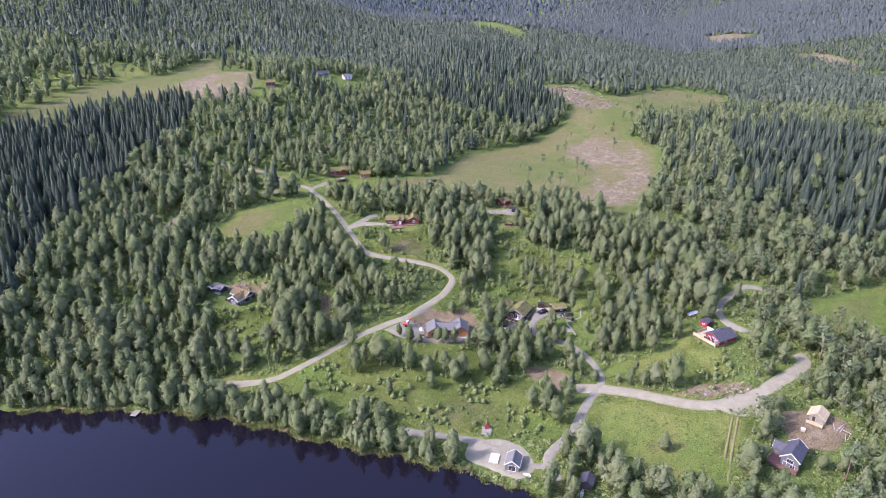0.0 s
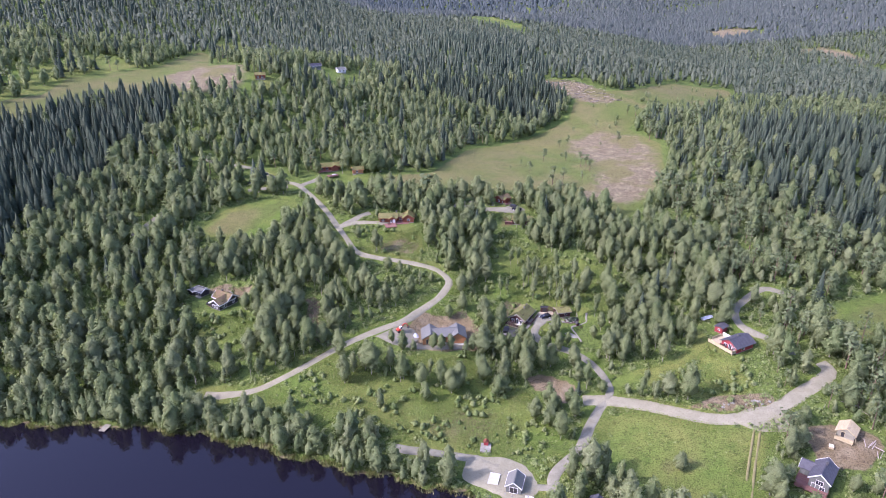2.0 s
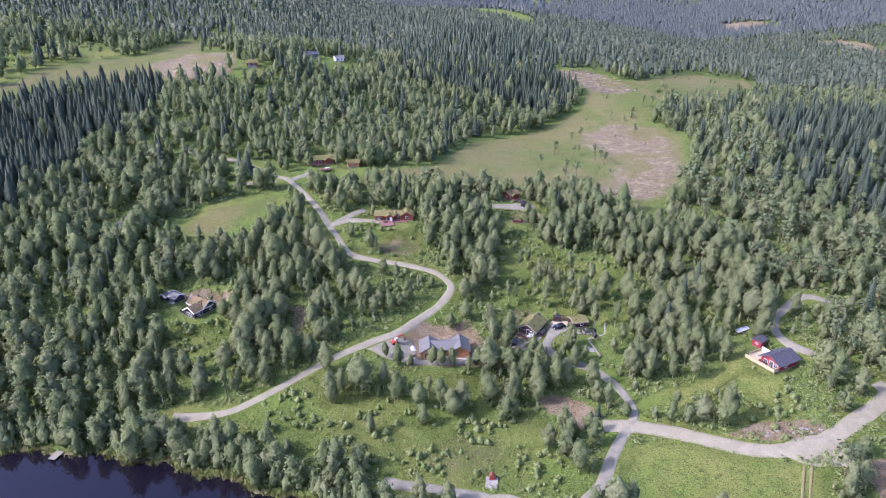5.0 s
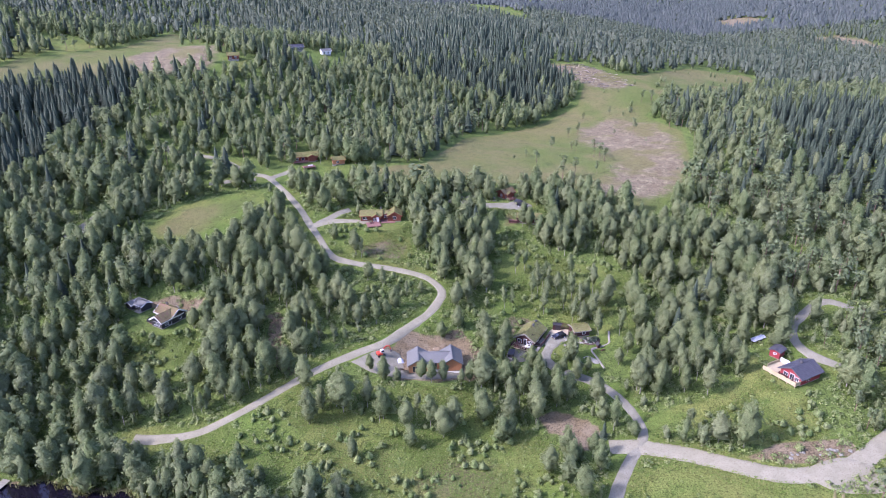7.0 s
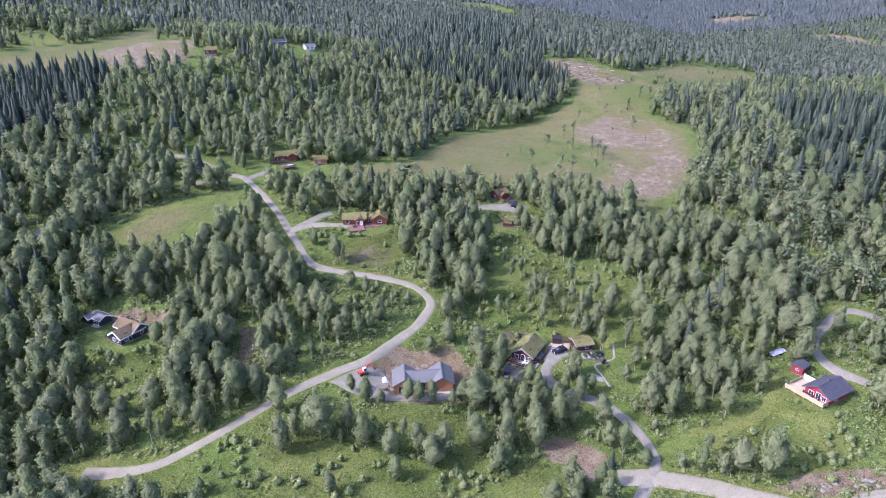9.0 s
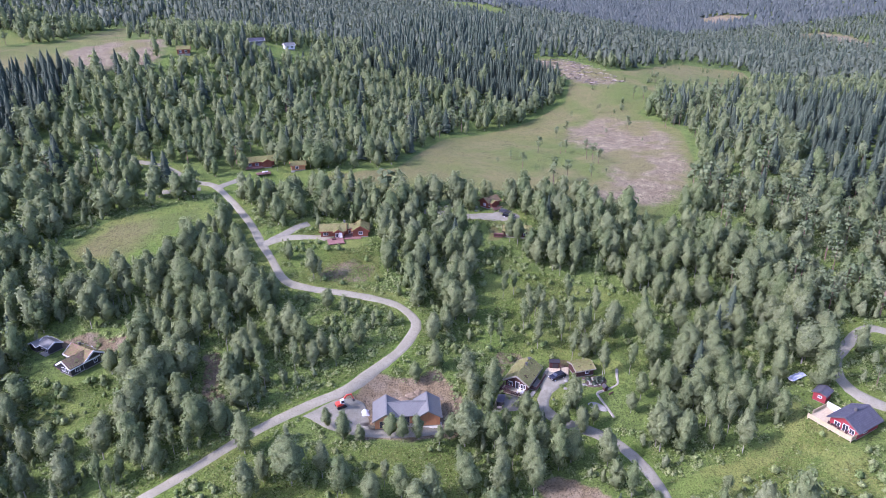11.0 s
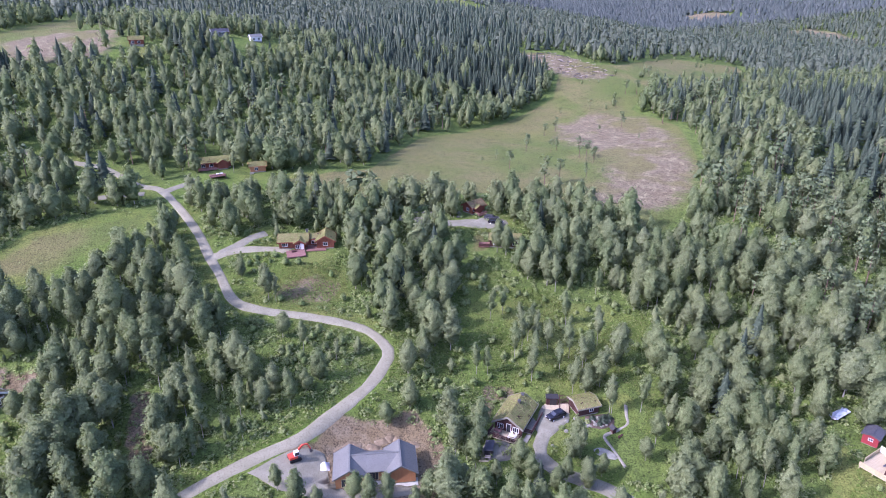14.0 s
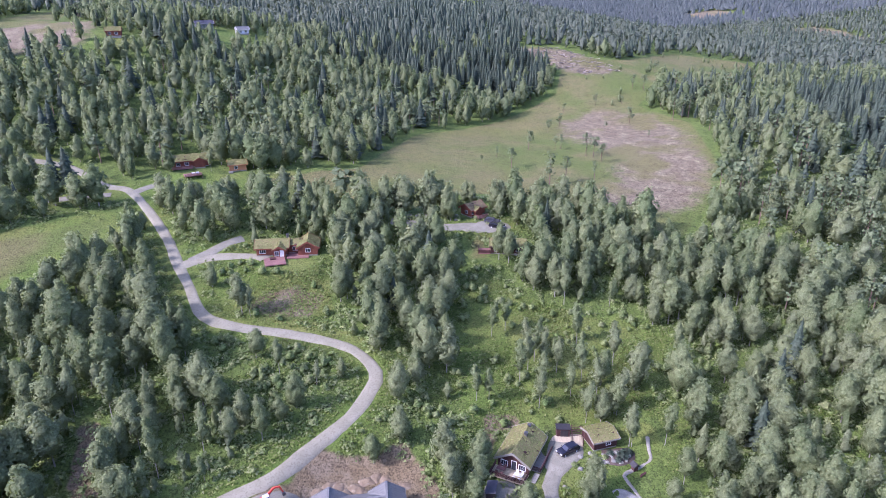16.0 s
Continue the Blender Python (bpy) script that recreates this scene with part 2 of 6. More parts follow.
    col = mix(nt, ramp(nt, fray.outputs[0], 1.12, 1.5), col, dry)
    col = mix(nt, edge(at.outputs["Alpha"]), col, soil)
    tuft = noise_of(nt, pos, 2.4, 4.0, 0.75)
    shade = nt.nodes.new("ShaderNodeVectorMath")
    shade.operation = "SCALE"
    nt.links.new(col, shade.inputs[0])
    shade.inputs["Scale"].default_value = 0.45
    col = mix(nt, ramp(nt, tuft, 0.44, 0.66), col, shade.outputs[0])
    rank = nt.nodes.new("ShaderNodeVectorMath")
    rank.operation = "SCALE"
    nt.links.new(col, rank.inputs[0])
    rank.inputs["Scale"].default_value = 0.74
    col = mix(nt, ramp(nt, noise_of(nt, pos, 0.6, 4.0, 0.7), 0.52, 0.64), col, rank.outputs[0])
    nt.links.new(col, b.inputs["Base Color"])
    bump(nt, b, fine, 0.9, 0.7)
    return m


LAND, WATER = ground_material(), water_material()

# ---- the lie of the land ----
def smooth(a, b, v):
    t = np.clip((v - a) / (b - a), 0, 1)
    return t * t * (3 - 2 * t)


SHORE_X = [-400, -157, -108, -86, -63, -42, -24, -8, 8, 20, 29, 45, 70, 400]
SHORE_Y = [175, 193.5, 193, 190.5, 185, 177, 171.5, 167, 161.5, 156, 150, 141, 133, 120]


def bank(x, y):
    """How far a place lies inland of the lake's bank, in metres along y."""
    line = sum(np.interp(x + d, SHORE_X, SHORE_Y) for d in (-6, -3, 0, 3, 6)) / 5
    return y - line - 1.2 * np.sin(x * 0.31) - 0.8 * np.sin(x * 0.83 + 1)


# mounds and hollows of the land: x, y, radius, height
MOUNDS = [(-110, 215, 45, -10.5), (-40, 205, 40, 1.0), (20, 195, 40, -4.4), (80, 190, 40, 0.9), (130, 210, 45, 4.6), (-90, 265, 45, 2.2), (-10, 255, 40, 0.3), (60, 255, 40, -5.0), (120, 275, 50, 0.6), (-130, 330, 60, -2.8), (-40, 320, 50, 1.1), (40, 320, 50, 1.9), (110, 340, 60, 1.2), (-160, 420, 80, -6.1), (-60, 430, 80, -5.8), (60, 430, 80, -16.6), (200, 420, 100, 0.9), (-100, 520, 90, 17.3), (60, 560, 110, -7.9), (220, 600, 140, -1.2), (-280, 480, 150, 5.0), (-250, 900, 250, 18.5), (150, 1000, 260, -6.5),
          (-260, 490, 70, 2.1), (-180, 470, 45, 1.5), (-125, 475, 35, 8.6), (-85, 525, 40, 3.5), (-170, 600, 80, -5.4), (105, 570, 45, 7.5), (110, 700, 100, 12.3), (70, 1060, 180, -5.5),
          (285, 560, 80, -6.7), (350, 900, 170, -4.7), (620, 1100, 220, -62.0), (520, 1330, 160, -2.7), (760, 1480, 200, -127.0), (-60, 700, 120, 3.2), (90, 1160, 90, 8.0)]


def ground(x, y):
    """The land's height above the lake."""
    x, y = np.asarray(x, float), np.asarray(y, float)
    west, east = smooth(40, 500, -x), smooth(60, 500, x)
    z = 2.5 + 46.0 * smooth(140, 420, y) + 19.7 * smooth(400, 1400, y) + 24.7 * west - 11.5 * east + 66.4 * west * smooth(300, 1100, y)
    for cx, cy, r, h in MOUNDS:
        z = z + h * np.exp(-((x - cx) ** 2 + (y - cy) ** 2) / (2 * r * r))
    s = bank(x, y)
    z = np.maximum(z, 0.5 + 0.05 * np.minimum(s, 120)) * smooth(-3, 22, s) + 0.35 * smooth(-1, 6, s)
    return z - 4.0 * smooth(1, -14, s)
# courses of roads and outlines of fields, in metres
ROAD_MAIN = [(-80, 206), (-70, 205), (-62, 206), (-55, 210), (-48, 215), (-43, 219), (-38, 223), (-31, 228), (-21, 234), (-14, 238), (-8, 244), (-1, 251), (3, 258), (4, 263), (-1, 269), (-9, 272), (-18, 274), (-28, 276), (-36, 280), (-42, 291), (-47, 300), (-53, 312), (-63, 328), (-73, 341), (-81, 344), (-96, 356), (-109, 360), (-122, 362), (-128, 368)]
ROAD_SHORE = [(35, 157), (33, 166), (38, 173), (43, 178), (48, 188), (53, 196), (56, 200)]
ROAD_EAST = [(48, 200), (56, 199), (67, 195), (77, 190), (87, 186), (98, 186), (107, 189), (117, 195), (127, 201), (131, 205), (130, 209)]
ROAD_HOUSE = [(138, 246), (129, 252), (117, 244), (113, 240), (111, 234), (112, 229), (115, 225), (118, 222), (122, 218), (122, 213)]
TRACK_PTS = [(97.3, 181.2), (93.5, 174.0), (88.8, 165.0), (84.9, 157.2), (81.9, 150.5)]
MOWN_PTS = [(61, 207), (71.6, 210.3), (78.1, 211.1), (85.9, 214.7), (93.1, 220.1), (94.9, 225.6), (92.9, 229.7), (89.6, 232.8)]
DRIVE_F = [(7, 322), (12, 321), (20, 319), (28, 319), (36, 318), (40, 320)]
DRIVE_M = [(-46, 299), (-41, 302), (-35, 303), (-28, 303), (-25, 301)]
DRIVE_MB = [(-44, 301), (-40, 305), (-37, 309), (-33, 312)]
DRIVE_L = [(-72, 338), (-69, 342), (-66, 345), (-63, 348)]
OLD_L = [(-136, 289), (-132, 299), (-128, 310)]
PALE_L = [(-96, 333), (-86, 336), (-77, 338)]
LAKE_TRACK = [(-14, 180.5), (-9, 179), (-1, 178), (9, 176), (16, 173), (26, 165), (33, 163)]
YARD_BOAT = [(8, 175), (18, 176), (26, 172), (29, 163), (23, 158), (14, 163), (7, 168)]
BOG = [(-39, 350), (-27, 357), (-5, 367), (17, 427), (58, 460), (93, 500), (105, 540), (152, 564), (208, 621), (260, 621), (242, 546), (197, 516), (156, 512), (133, 473), (142, 432), (125, 368), (105, 328), (87, 306), (75, 324), (58, 337), (40, 341), (22, 340), (21, 329), (5, 330), (-28, 335)]
CLEARCUT = [(78, 573), (93, 580), (110, 578), (129, 563), (143, 536), (135, 525), (116, 522), (100, 532), (84, 549)]
DRY = [(89, 454), (112, 471), (131, 453), (128, 410), (120, 374), (111, 346), (98, 330), (90, 326), (84, 329), (76, 330), (75, 341), (86, 358), (96, 382), (89, 406), (85, 433)]
FIELD_L = [(-113, 295), (-102, 315), (-72, 329), (-65, 316), (-78, 302), (-86, 288), (-102, 288)]
FIELD_FARL = [(-262, 391), (-258, 407), (-244, 426), (-246, 462), (-222, 487), (-204, 503), (-202, 547), (-201, 586), (-186, 575), (-169, 515), (-144, 518), (-133, 456), (-166, 446), (-182, 443), (-210, 422), (-229, 390), (-249, 366)]
BROWN_FARL = [(-186, 477), (-168, 509), (-143, 513), (-133, 459), (-146, 450), (-167, 450)]
MEADOW = [(-74, 203), (-53, 207), (-38, 219), (-18, 221), (14, 220), (36, 200), (42, 185), (36, 174), (22, 176), (7, 180), (-8, 184), (-36, 188), (-56, 192)]
MEADOW_R = [(55, 193), (66, 193), (80, 186), (96, 181), (101, 178), (82, 148), (66, 151), (53, 168), (45, 176)]
LAWN_RED = [(64, 208), (90, 220), (96, 228), (99, 220), (106, 206), (103, 193), (91, 192), (74, 199)]
FIELD_R = [(135, 231), (155, 243), (193, 259), (167, 215), (151, 222)]
LAWN_BLACK = [(-96, 233), (-91, 247), (-80, 249), (-68, 240), (-68, 226), (-80, 223)]
OPEN_C = [(20, 284), (30, 298), (40, 287), (54, 281), (65, 282), (72, 272), (65, 258), (55, 250), (38, 250), (23, 251), (16, 265)]
LAWN_C = [(49, 249), (56, 251), (61, 250), (61, 242), (55, 236), (48, 234), (40, 235), (40, 241)]
YARD_NEW = [(-23, 229), (-15, 236), (-10, 238), (-7, 242), (9, 242), (13, 234), (14, 224), (3, 221), (-9, 223), (-16, 228)]
GREEN_FAR = [(20, 1240), (60, 1240), (76, 1231), (110, 1168), (137, 1086), (114, 1067), (88, 1120), (53, 1170)]
BARE_FAR = [(547, 1082), (578, 1082), (600, 1056), (602, 1013), (614, 991), (590, 963), (574, 977), (562, 1033)]
BOG_G = [(495, 1326), (541, 1335), (589, 1284), (563, 1234), (484, 1238)]
BOG_H = [(576, 925), (605, 926), (564, 861), (552, 867)]
SCRUB_FARL = [(-267, 399), (-296, 491), (-257, 530), (-209, 517), (-222, 487), (-244, 426), (-258, 407)]
SCRUB_FARM = [(-201, 635), (-183, 667), (-144, 523), (-168, 525)]
SPRUCE_T = [(-391, 700), (-369, 736), (-317, 760), (-287, 685), (-314, 660), (-351, 685)]
BOG_E = [(295, 478), (335, 498), (302, 445), (282, 443)]
BOG_F = [(235, 1196), (347, 1347), (519, 1425), (477, 1401), (318, 1230)]
SPRUCE_L = [(-251, 370), (-231, 394), (-222, 450), (-196, 470), (-161, 434), (-156, 397), (-167, 363), (-170, 324), (-177, 292), (-181, 258), (-176, 232)]
SPRUCE_M = [(-43, 618), (11, 803), (79, 829), (94, 637), (104, 540), (75, 491), (29, 505), (-28, 516)]
SPRUCE_R = [(186, 438), (259, 490), (290, 426), (225, 294), (182, 282), (166, 335)]
LAWN_M = [(-39, 299), (-26, 299), (-12, 303), (-7, 292), (-5, 279), (-20, 277), (-34, 283)]
LAWN_L = [(-68, 338), (-64, 353), (-40, 357), (-19, 362), (-27, 346), (-43, 339), (-58, 331)]
SITE = [(109, 180), (120, 183), (129, 180), (132, 174), (121, 164), (110, 167)]
CLEAR_A = [(31, 212), (37, 214), (45, 209), (47, 206), (45, 200), (40, 199), (37, 204), (32, 207)]
LAWN_F = [(27, 301), (28.8, 316), (35, 316), (34, 301)]
BANK_E = [(79, 193), (92, 196), (107, 195), (107, 191), (99, 189), (88, 189.5)]
YARD_BLACK = [(-98, 259), (-95, 262), (-86, 262), (-73, 259), (-79, 256.5), (-92, 257)]
HEATH = [(-8, 192), (3, 200), (19, 198), (24, 188), (18, 179), (3, 181), (-7, 184)]
RED_SLOPE = [(-25, 286), (-15, 289), (-9, 286), (-12, 280), (-20, 279), (-25, 282)]
EARTH_L = [(-50, 238), (-45, 235), (-40, 228), (-37, 225), (-42, 225), (-47, 230)]
NO_TREES_B = [(4, 158), (14, 156), (28, 152), (33, 158), (34, 168), (28, 176), (6, 178)]
NO_TREES_C = [(96, 149), (112, 149), (116, 166), (100, 168)]
FAR_LAWN_A = [(-130, 452), (-131, 474), (-112, 476), (-110, 455)]
FAR_LAWN_B = [(-106, 498), (-104, 528), (-62, 534), (-60, 500), (-82, 492)]
EARTH_NEW = [(-12, 237), (-7, 245), (2, 244), (10, 246), (16, 237), (17, 227), (12, 222), (10, 230), (9, 236), (-6, 236)]
THIN_D = [(7, 273), (18, 259), (25, 247), (23, 236), (-2, 235), (4, 251), (7, 263)]
THIN_E = [(65, 266), (87, 272), (89, 262), (69, 249), (60, 237), (59, 248)]
THIN_BEND = [(-35, 274), (-20, 273), (-5, 268), (0, 261), (-5, 251), (-13, 243), (-19, 238), (-22, 241), (-23, 251), (-31, 262)]
THIN_G = [(88, 256), (99, 257), (99, 249), (89, 243), (83, 245)]
HEATH_CLEAR = [(0.5, 198.6), (17.8, 202.1), (29.1, 195.1), (37.6, 180.5), (39.7, 171.2), (31.3, 167.9), (14.0, 172.1), (0.5, 175.5)]
NO_TREES_E = [(-25, 215), (-24, 229), (-8, 229), (-8, 220), (-16, 215)]
NO_TREES_D = [(97, 229), (98, 238), (104, 238), (104, 229)]
NO_TREES_A = [(22, 300), (22, 316), (45, 318), (44, 300)]
GARDEN_C = [(40, 240), (45, 252), (55, 253), (67, 253), (64, 238), (59, 227), (49, 227), (41, 229)]
EARTH_D = [(-53, 252), (-49, 252), (-46, 246), (-46, 240), (-42, 231), (-46, 231), (-50, 240)]
# tall slender birches behind the cabin: x, y
SLENDER_TREES = [(37.6, 270.2), (38.9, 266.9), (40.3, 265.7), (43.3, 263.7), (34.7, 261.0), (39.1, 259.0), (37.8, 254.6), (44.9, 257.0), (48.2, 261.2), (50.4, 256.8), (52.4, 260.2), (53.4, 252.1), (47.0, 251.8), (24.9, 255.9), (27.5, 256.0), (53.6, 244.2), (43.4, 233.7), (44.6, 233.3), (56.2, 265.1), (60.6, 243.8), (30.3, 274.3), (33.7, 276.2), (49.6, 271.8)]
TRENCH = [(23.6, 241.6), (26.4, 252.8), (33, 254.5), (34, 252), (28.5, 250.5), (26.9, 246.2), (25.5, 240.5)]
FIELD_L_LOW = [(-99, 318), (-91, 320), (-78, 328), (-72, 329), (-67, 313), (-69, 301), (-71, 294), (-79, 292), (-86, 290)]
MEADOW_CLEAR = [(-74, 204), (-68, 202), (-55, 203), (-41, 215), (-35, 212), (-32, 207), (-15, 199), (-5, 192), (12, 194), (13, 185), (5, 182), (-2, 181), (-12, 183), (-21, 186), (-37, 190), (-47, 191), (-59, 196)]
# trees out on the bog: x, y, height
BOG_TREES = [(50, 372, 8), (59, 349, 11), (65, 352, 9), (62, 403, 8), (77, 436, 7), (84, 444, 7), (83, 383, 8), (81, 386, 9), (84, 376, 8), (75, 402, 6), (72, 399, 6), (76, 356, 6), (80, 321, 9), (116, 441, 8), (83, 359, 3), (110, 478, 6), (124, 478, 5), (114, 410, 3), (103, 434, 4), (137, 502, 8), (143, 501, 9), (157, 505, 8), (164, 500, 7), (169, 502, 9), (185, 525, 8), (195, 533, 7), (162, 537, 7), (136, 440, 11), (141, 442, 10), (144, 442, 11), (145, 472, 9), (144, 480, 10), (137, 474, 9), (47, 389, 4), (40, 379, 3), (92, 470, 5), (66, 420, 5)]
# single trees beside houses and in the meadow: x, y, height
LONE_TREES = [(-13, 223, 8.5), (-9, 222, 5), (-2, 222.5, 7), (1, 221, 7.5), (4.5, 222, 7), (12, 222.5, 7), (9.5, 220.5, 5.5), (-17, 226, 6), (43, 233, 8), (44.2, 232.6, 8.5), (41.5, 230.5, 6),
              (54, 244, 8), (53, 252.5, 9), (50, 251.5, 8), (57.5, 231, 6), (61, 235, 8), (31, 230, 8), (33, 228, 7), (26, 227.5, 6), (20.5, 233, 7), (18.5, 237, 7.5),
              (14, 215, 8), (-3, 211, 8), (-13, 208, 9), (-19, 196, 7), (31, 192, 9), (38, 183, 10), (43, 197, 8), (3, 173.5, 7), (-4, 174, 7.5),
              (35.5, 301, 10), (38, 300, 9), (-64.5, 354.5, 8), (-51.5, 355, 8), (3, 317.5, 9), (6.5, 316.5, 8), (0, 319, 9), (9.5, 315.5, 7), (113, 157, 6), (40, 227, 7), (44, 225.5, 8), (37.5, 225.5, 6), (47.5, 228, 6),
              (-27, 280, 10), (-36, 290, 6), (-16, 262, 9), (-25, 279, 8), (-8, 259, 6), (-3, 261, 5), (9, 246, 8), (4, 243, 7), (-17, 246, 8), (-21, 249, 8), (-14, 250, 6), (-27, 252, 10), (-23, 245, 8)]

# broad young trees in the meadow: x, y, height, spread
BROAD_TREES = [(69.5, 167.3, 6.5, 1.15), (112, 183, 6.0, 1.1), (108.5, 181.5, 5.0, 1.1), (103, 169, 3.5, 1.2), (104, 167, 3.5, 1.2), (55, 203, 4.5, 1.2)]
# young spruces on the slope: x, y, height
YOUNG_SPRUCES = [(16.1, 213.3, 8.0), (47.0, 203.0, 6.0), (34.6, 226.7, 7.0)]

# levelled ground round the buildings and yards: x, y, radius, height
PADS = [(1.8, 230, 12, 10.6), (32.5, 242.5, 9, 11.6), (45, 245, 8, 12.2), (104, 218.5, 9, 14.0), (103, 227.5, 4, 14.7), (22, 164.5, 6, 0.9),
        (106, 160.5, 8, 5.4), (121.5, 177.5, 7, 8.2), (-86, 250, 9, 14.2), (-96, 256.5, 6, 15.8), (-20, 303, 11, 29.7), (-60, 360, 10, 38.3),
        (-44, 358.5, 5, 37.3), (31, 327.5, 6, 31.4), (32, 305, 7, 27.9), (43, 155, 4, 1.2)]
smooth_land = ground


def ground(x, y):
    """The land's height with the levelled sites and distant hills."""
    x, y = np.asarray(x, float), np.asarray(y, float)
    z = smooth_land(x, y)
    for cx, cy, r, h in PADS:
        d = np.hypot(x - cx, y - cy)
        z = z + (h - z) * smooth(r * 1.5, r * 0.85, d)
    z = z - 75 * smooth(1230, 1560, y) * smooth(420, 120, x)
    far = smooth(1500, 3300, y)
    z = z + far * (190 + 45 * np.sin(x * 0.0021 + 0.7) + 30 * np.sin(x * 0.0047 + y * 0.003))
    z = z + 120 * np.exp(-((x - 1150) ** 2 + (y - 1500) ** 2) / (2 * 380 ** 2)) + 60 * smooth(-500, -1800, y)
    return z


def spline(points, step=2.0):
    """A smooth line through the points, as an array of places about step apart."""
    p = [Vector(q) for q in points]
    p = [p[0] * 2 - p[1]] + p + [p[-1] * 2 - p[-2]]
    out = []
    for i in range(1, len(p) - 2):
        a, b, c, d = p[i - 1:i + 3]
        n = max(2, int((c - b).length / step))
        for k in range(n):
            t = k / n
            out.append(0.5 * (2 * b + (c - a) * t + (2 * a - 5 * b + 4 * c - d) * t * t + (3 * b - a - 3 * c + d) * t ** 3))
    out.append(p[-2])
    return np.array([tuple(v) for v in out])


def off_line(line, x, y):
    """Distance of places from a line."""
    best = np.full(np.shape(x), 1e9)
    for (ax, ay), (bx, by) in zip(line[:-1], line[1:]):
        dx, dy = bx - ax, by - ay
        t = np.clip(((x - ax) * dx + (y - ay) * dy) / (dx * dx + dy * dy + 1e-9), 0, 1)
        best = np.minimum(best, np.hypot(x - ax - t * dx, y - ay - t * dy))
    return best


def inside(poly, x, y):
    """Distance inside the outline's edge (negative outside)."""
    odd = np.zeros(np.shape(x), bool)
    ring = list(poly) + [poly[0]]
    for (ax, ay), (bx, by) in zip(ring[:-1], ring[1:]):
        if ay != by:
            odd ^= ((ay > y) != (by > y)) & (x < (bx - ax) * (y - ay) / (by - ay) + ax)
    d = off_line(ring, x, y)
    return np.where(odd, d, -d)


# roads and tracks: name, width, material, label, course
ROADS = [
    ("road", 2.4, GRAVEL, "pale gravel road winding uphill between birches", ROAD_MAIN),
    ("road", 2.7, GREY_GRAVEL, "grey gravel road leading down to the lake", ROAD_SHORE),
    ("road", 2.5, GREY_GRAVEL, "shaded gravel road from the junction to a yard", [(56, 199), (58, 205), (56.5, 213), (53, 220), (48, 225), (41, 229), (36, 233), (37, 237), (39, 241), (41.5, 244.5)]),
    ("road", 4.5, GRAVEL, "wide pale gravel road through the meadow", ROAD_EAST),
    ("road", 2.6, GREY_GRAVEL, "gravel drive curving past a red house", ROAD_HOUSE),
    ("drive", 3.4, GREY_GRAVEL, "gravel drive beside the bog", DRIVE_F),
    ("drive", 3.0, GRAVEL, "gravel drive to a turf-roofed cabin", DRIVE_M),
    ("drive", 2.8, GREY_GRAVEL, "darker gravel spur behind trees", DRIVE_MB),
    ("drive", 2.6, GREY_GRAVEL, "stony drive to two cabins", DRIVE_L),
    ("road", 5.0, GREY_GRAVEL, "overgrown stony clearing track", OLD_L),
    ("track", 2.6, GREY_GRAVEL, "pale track at the edge of a field", PALE_L),
    ("track", 2.4, GREY_GRAVEL, "gravel track along the lake", LAKE_TRACK),
]
MOWN = spline(MOWN_PTS)
TRACK = spline(TRACK_PTS)
LINES = [spline(r[4]) for r in ROADS]
MEADOWS = [MEADOW, SCRUB_FARL, SCRUB_FARM, FIELD_L_LOW, FAR_LAWN_A, FAR_LAWN_B, MEADOW_R, LAWN_RED, FIELD_R, LAWN_BLACK, LAWN_C, LAWN_M, LAWN_L, FIELD_L, GREEN_FAR, OPEN_C]
BOGS = [BOG, LAWN_F, FIELD_FARL, BARE_FAR, BOG_E, BOG_F, BOG_G, BOG_H]


def mesh_of(name, verts, faces, material, smooth_faces=False):
    me = bpy.data.meshes.new(name)
    me.from_pydata([tuple(v) for v in verts], [], faces)
    for m in (material if isinstance(material, (list, tuple)) else [material]):
        me.materials.append(m)
    if smooth_faces:
        me.polygons.foreach_set("use_smooth", [True] * len(me.polygons))
    me.update()
    return me


def stretch_lines(lo, hi, step, end_lo, end_hi):
    """Grid lines, even from lo to hi and widening out to both ends."""
    mid = list(np.arange(lo, hi + step, step))
    a, s = mid[-1], step
    while a < end_hi:
        s *= 1.09
        a += s
        mid.append(a)
    a, s = mid[0], step
    while a > end_lo:
        s *= 1.09
        a -= s
        mid.insert(0, a)
    return np.array(mid)


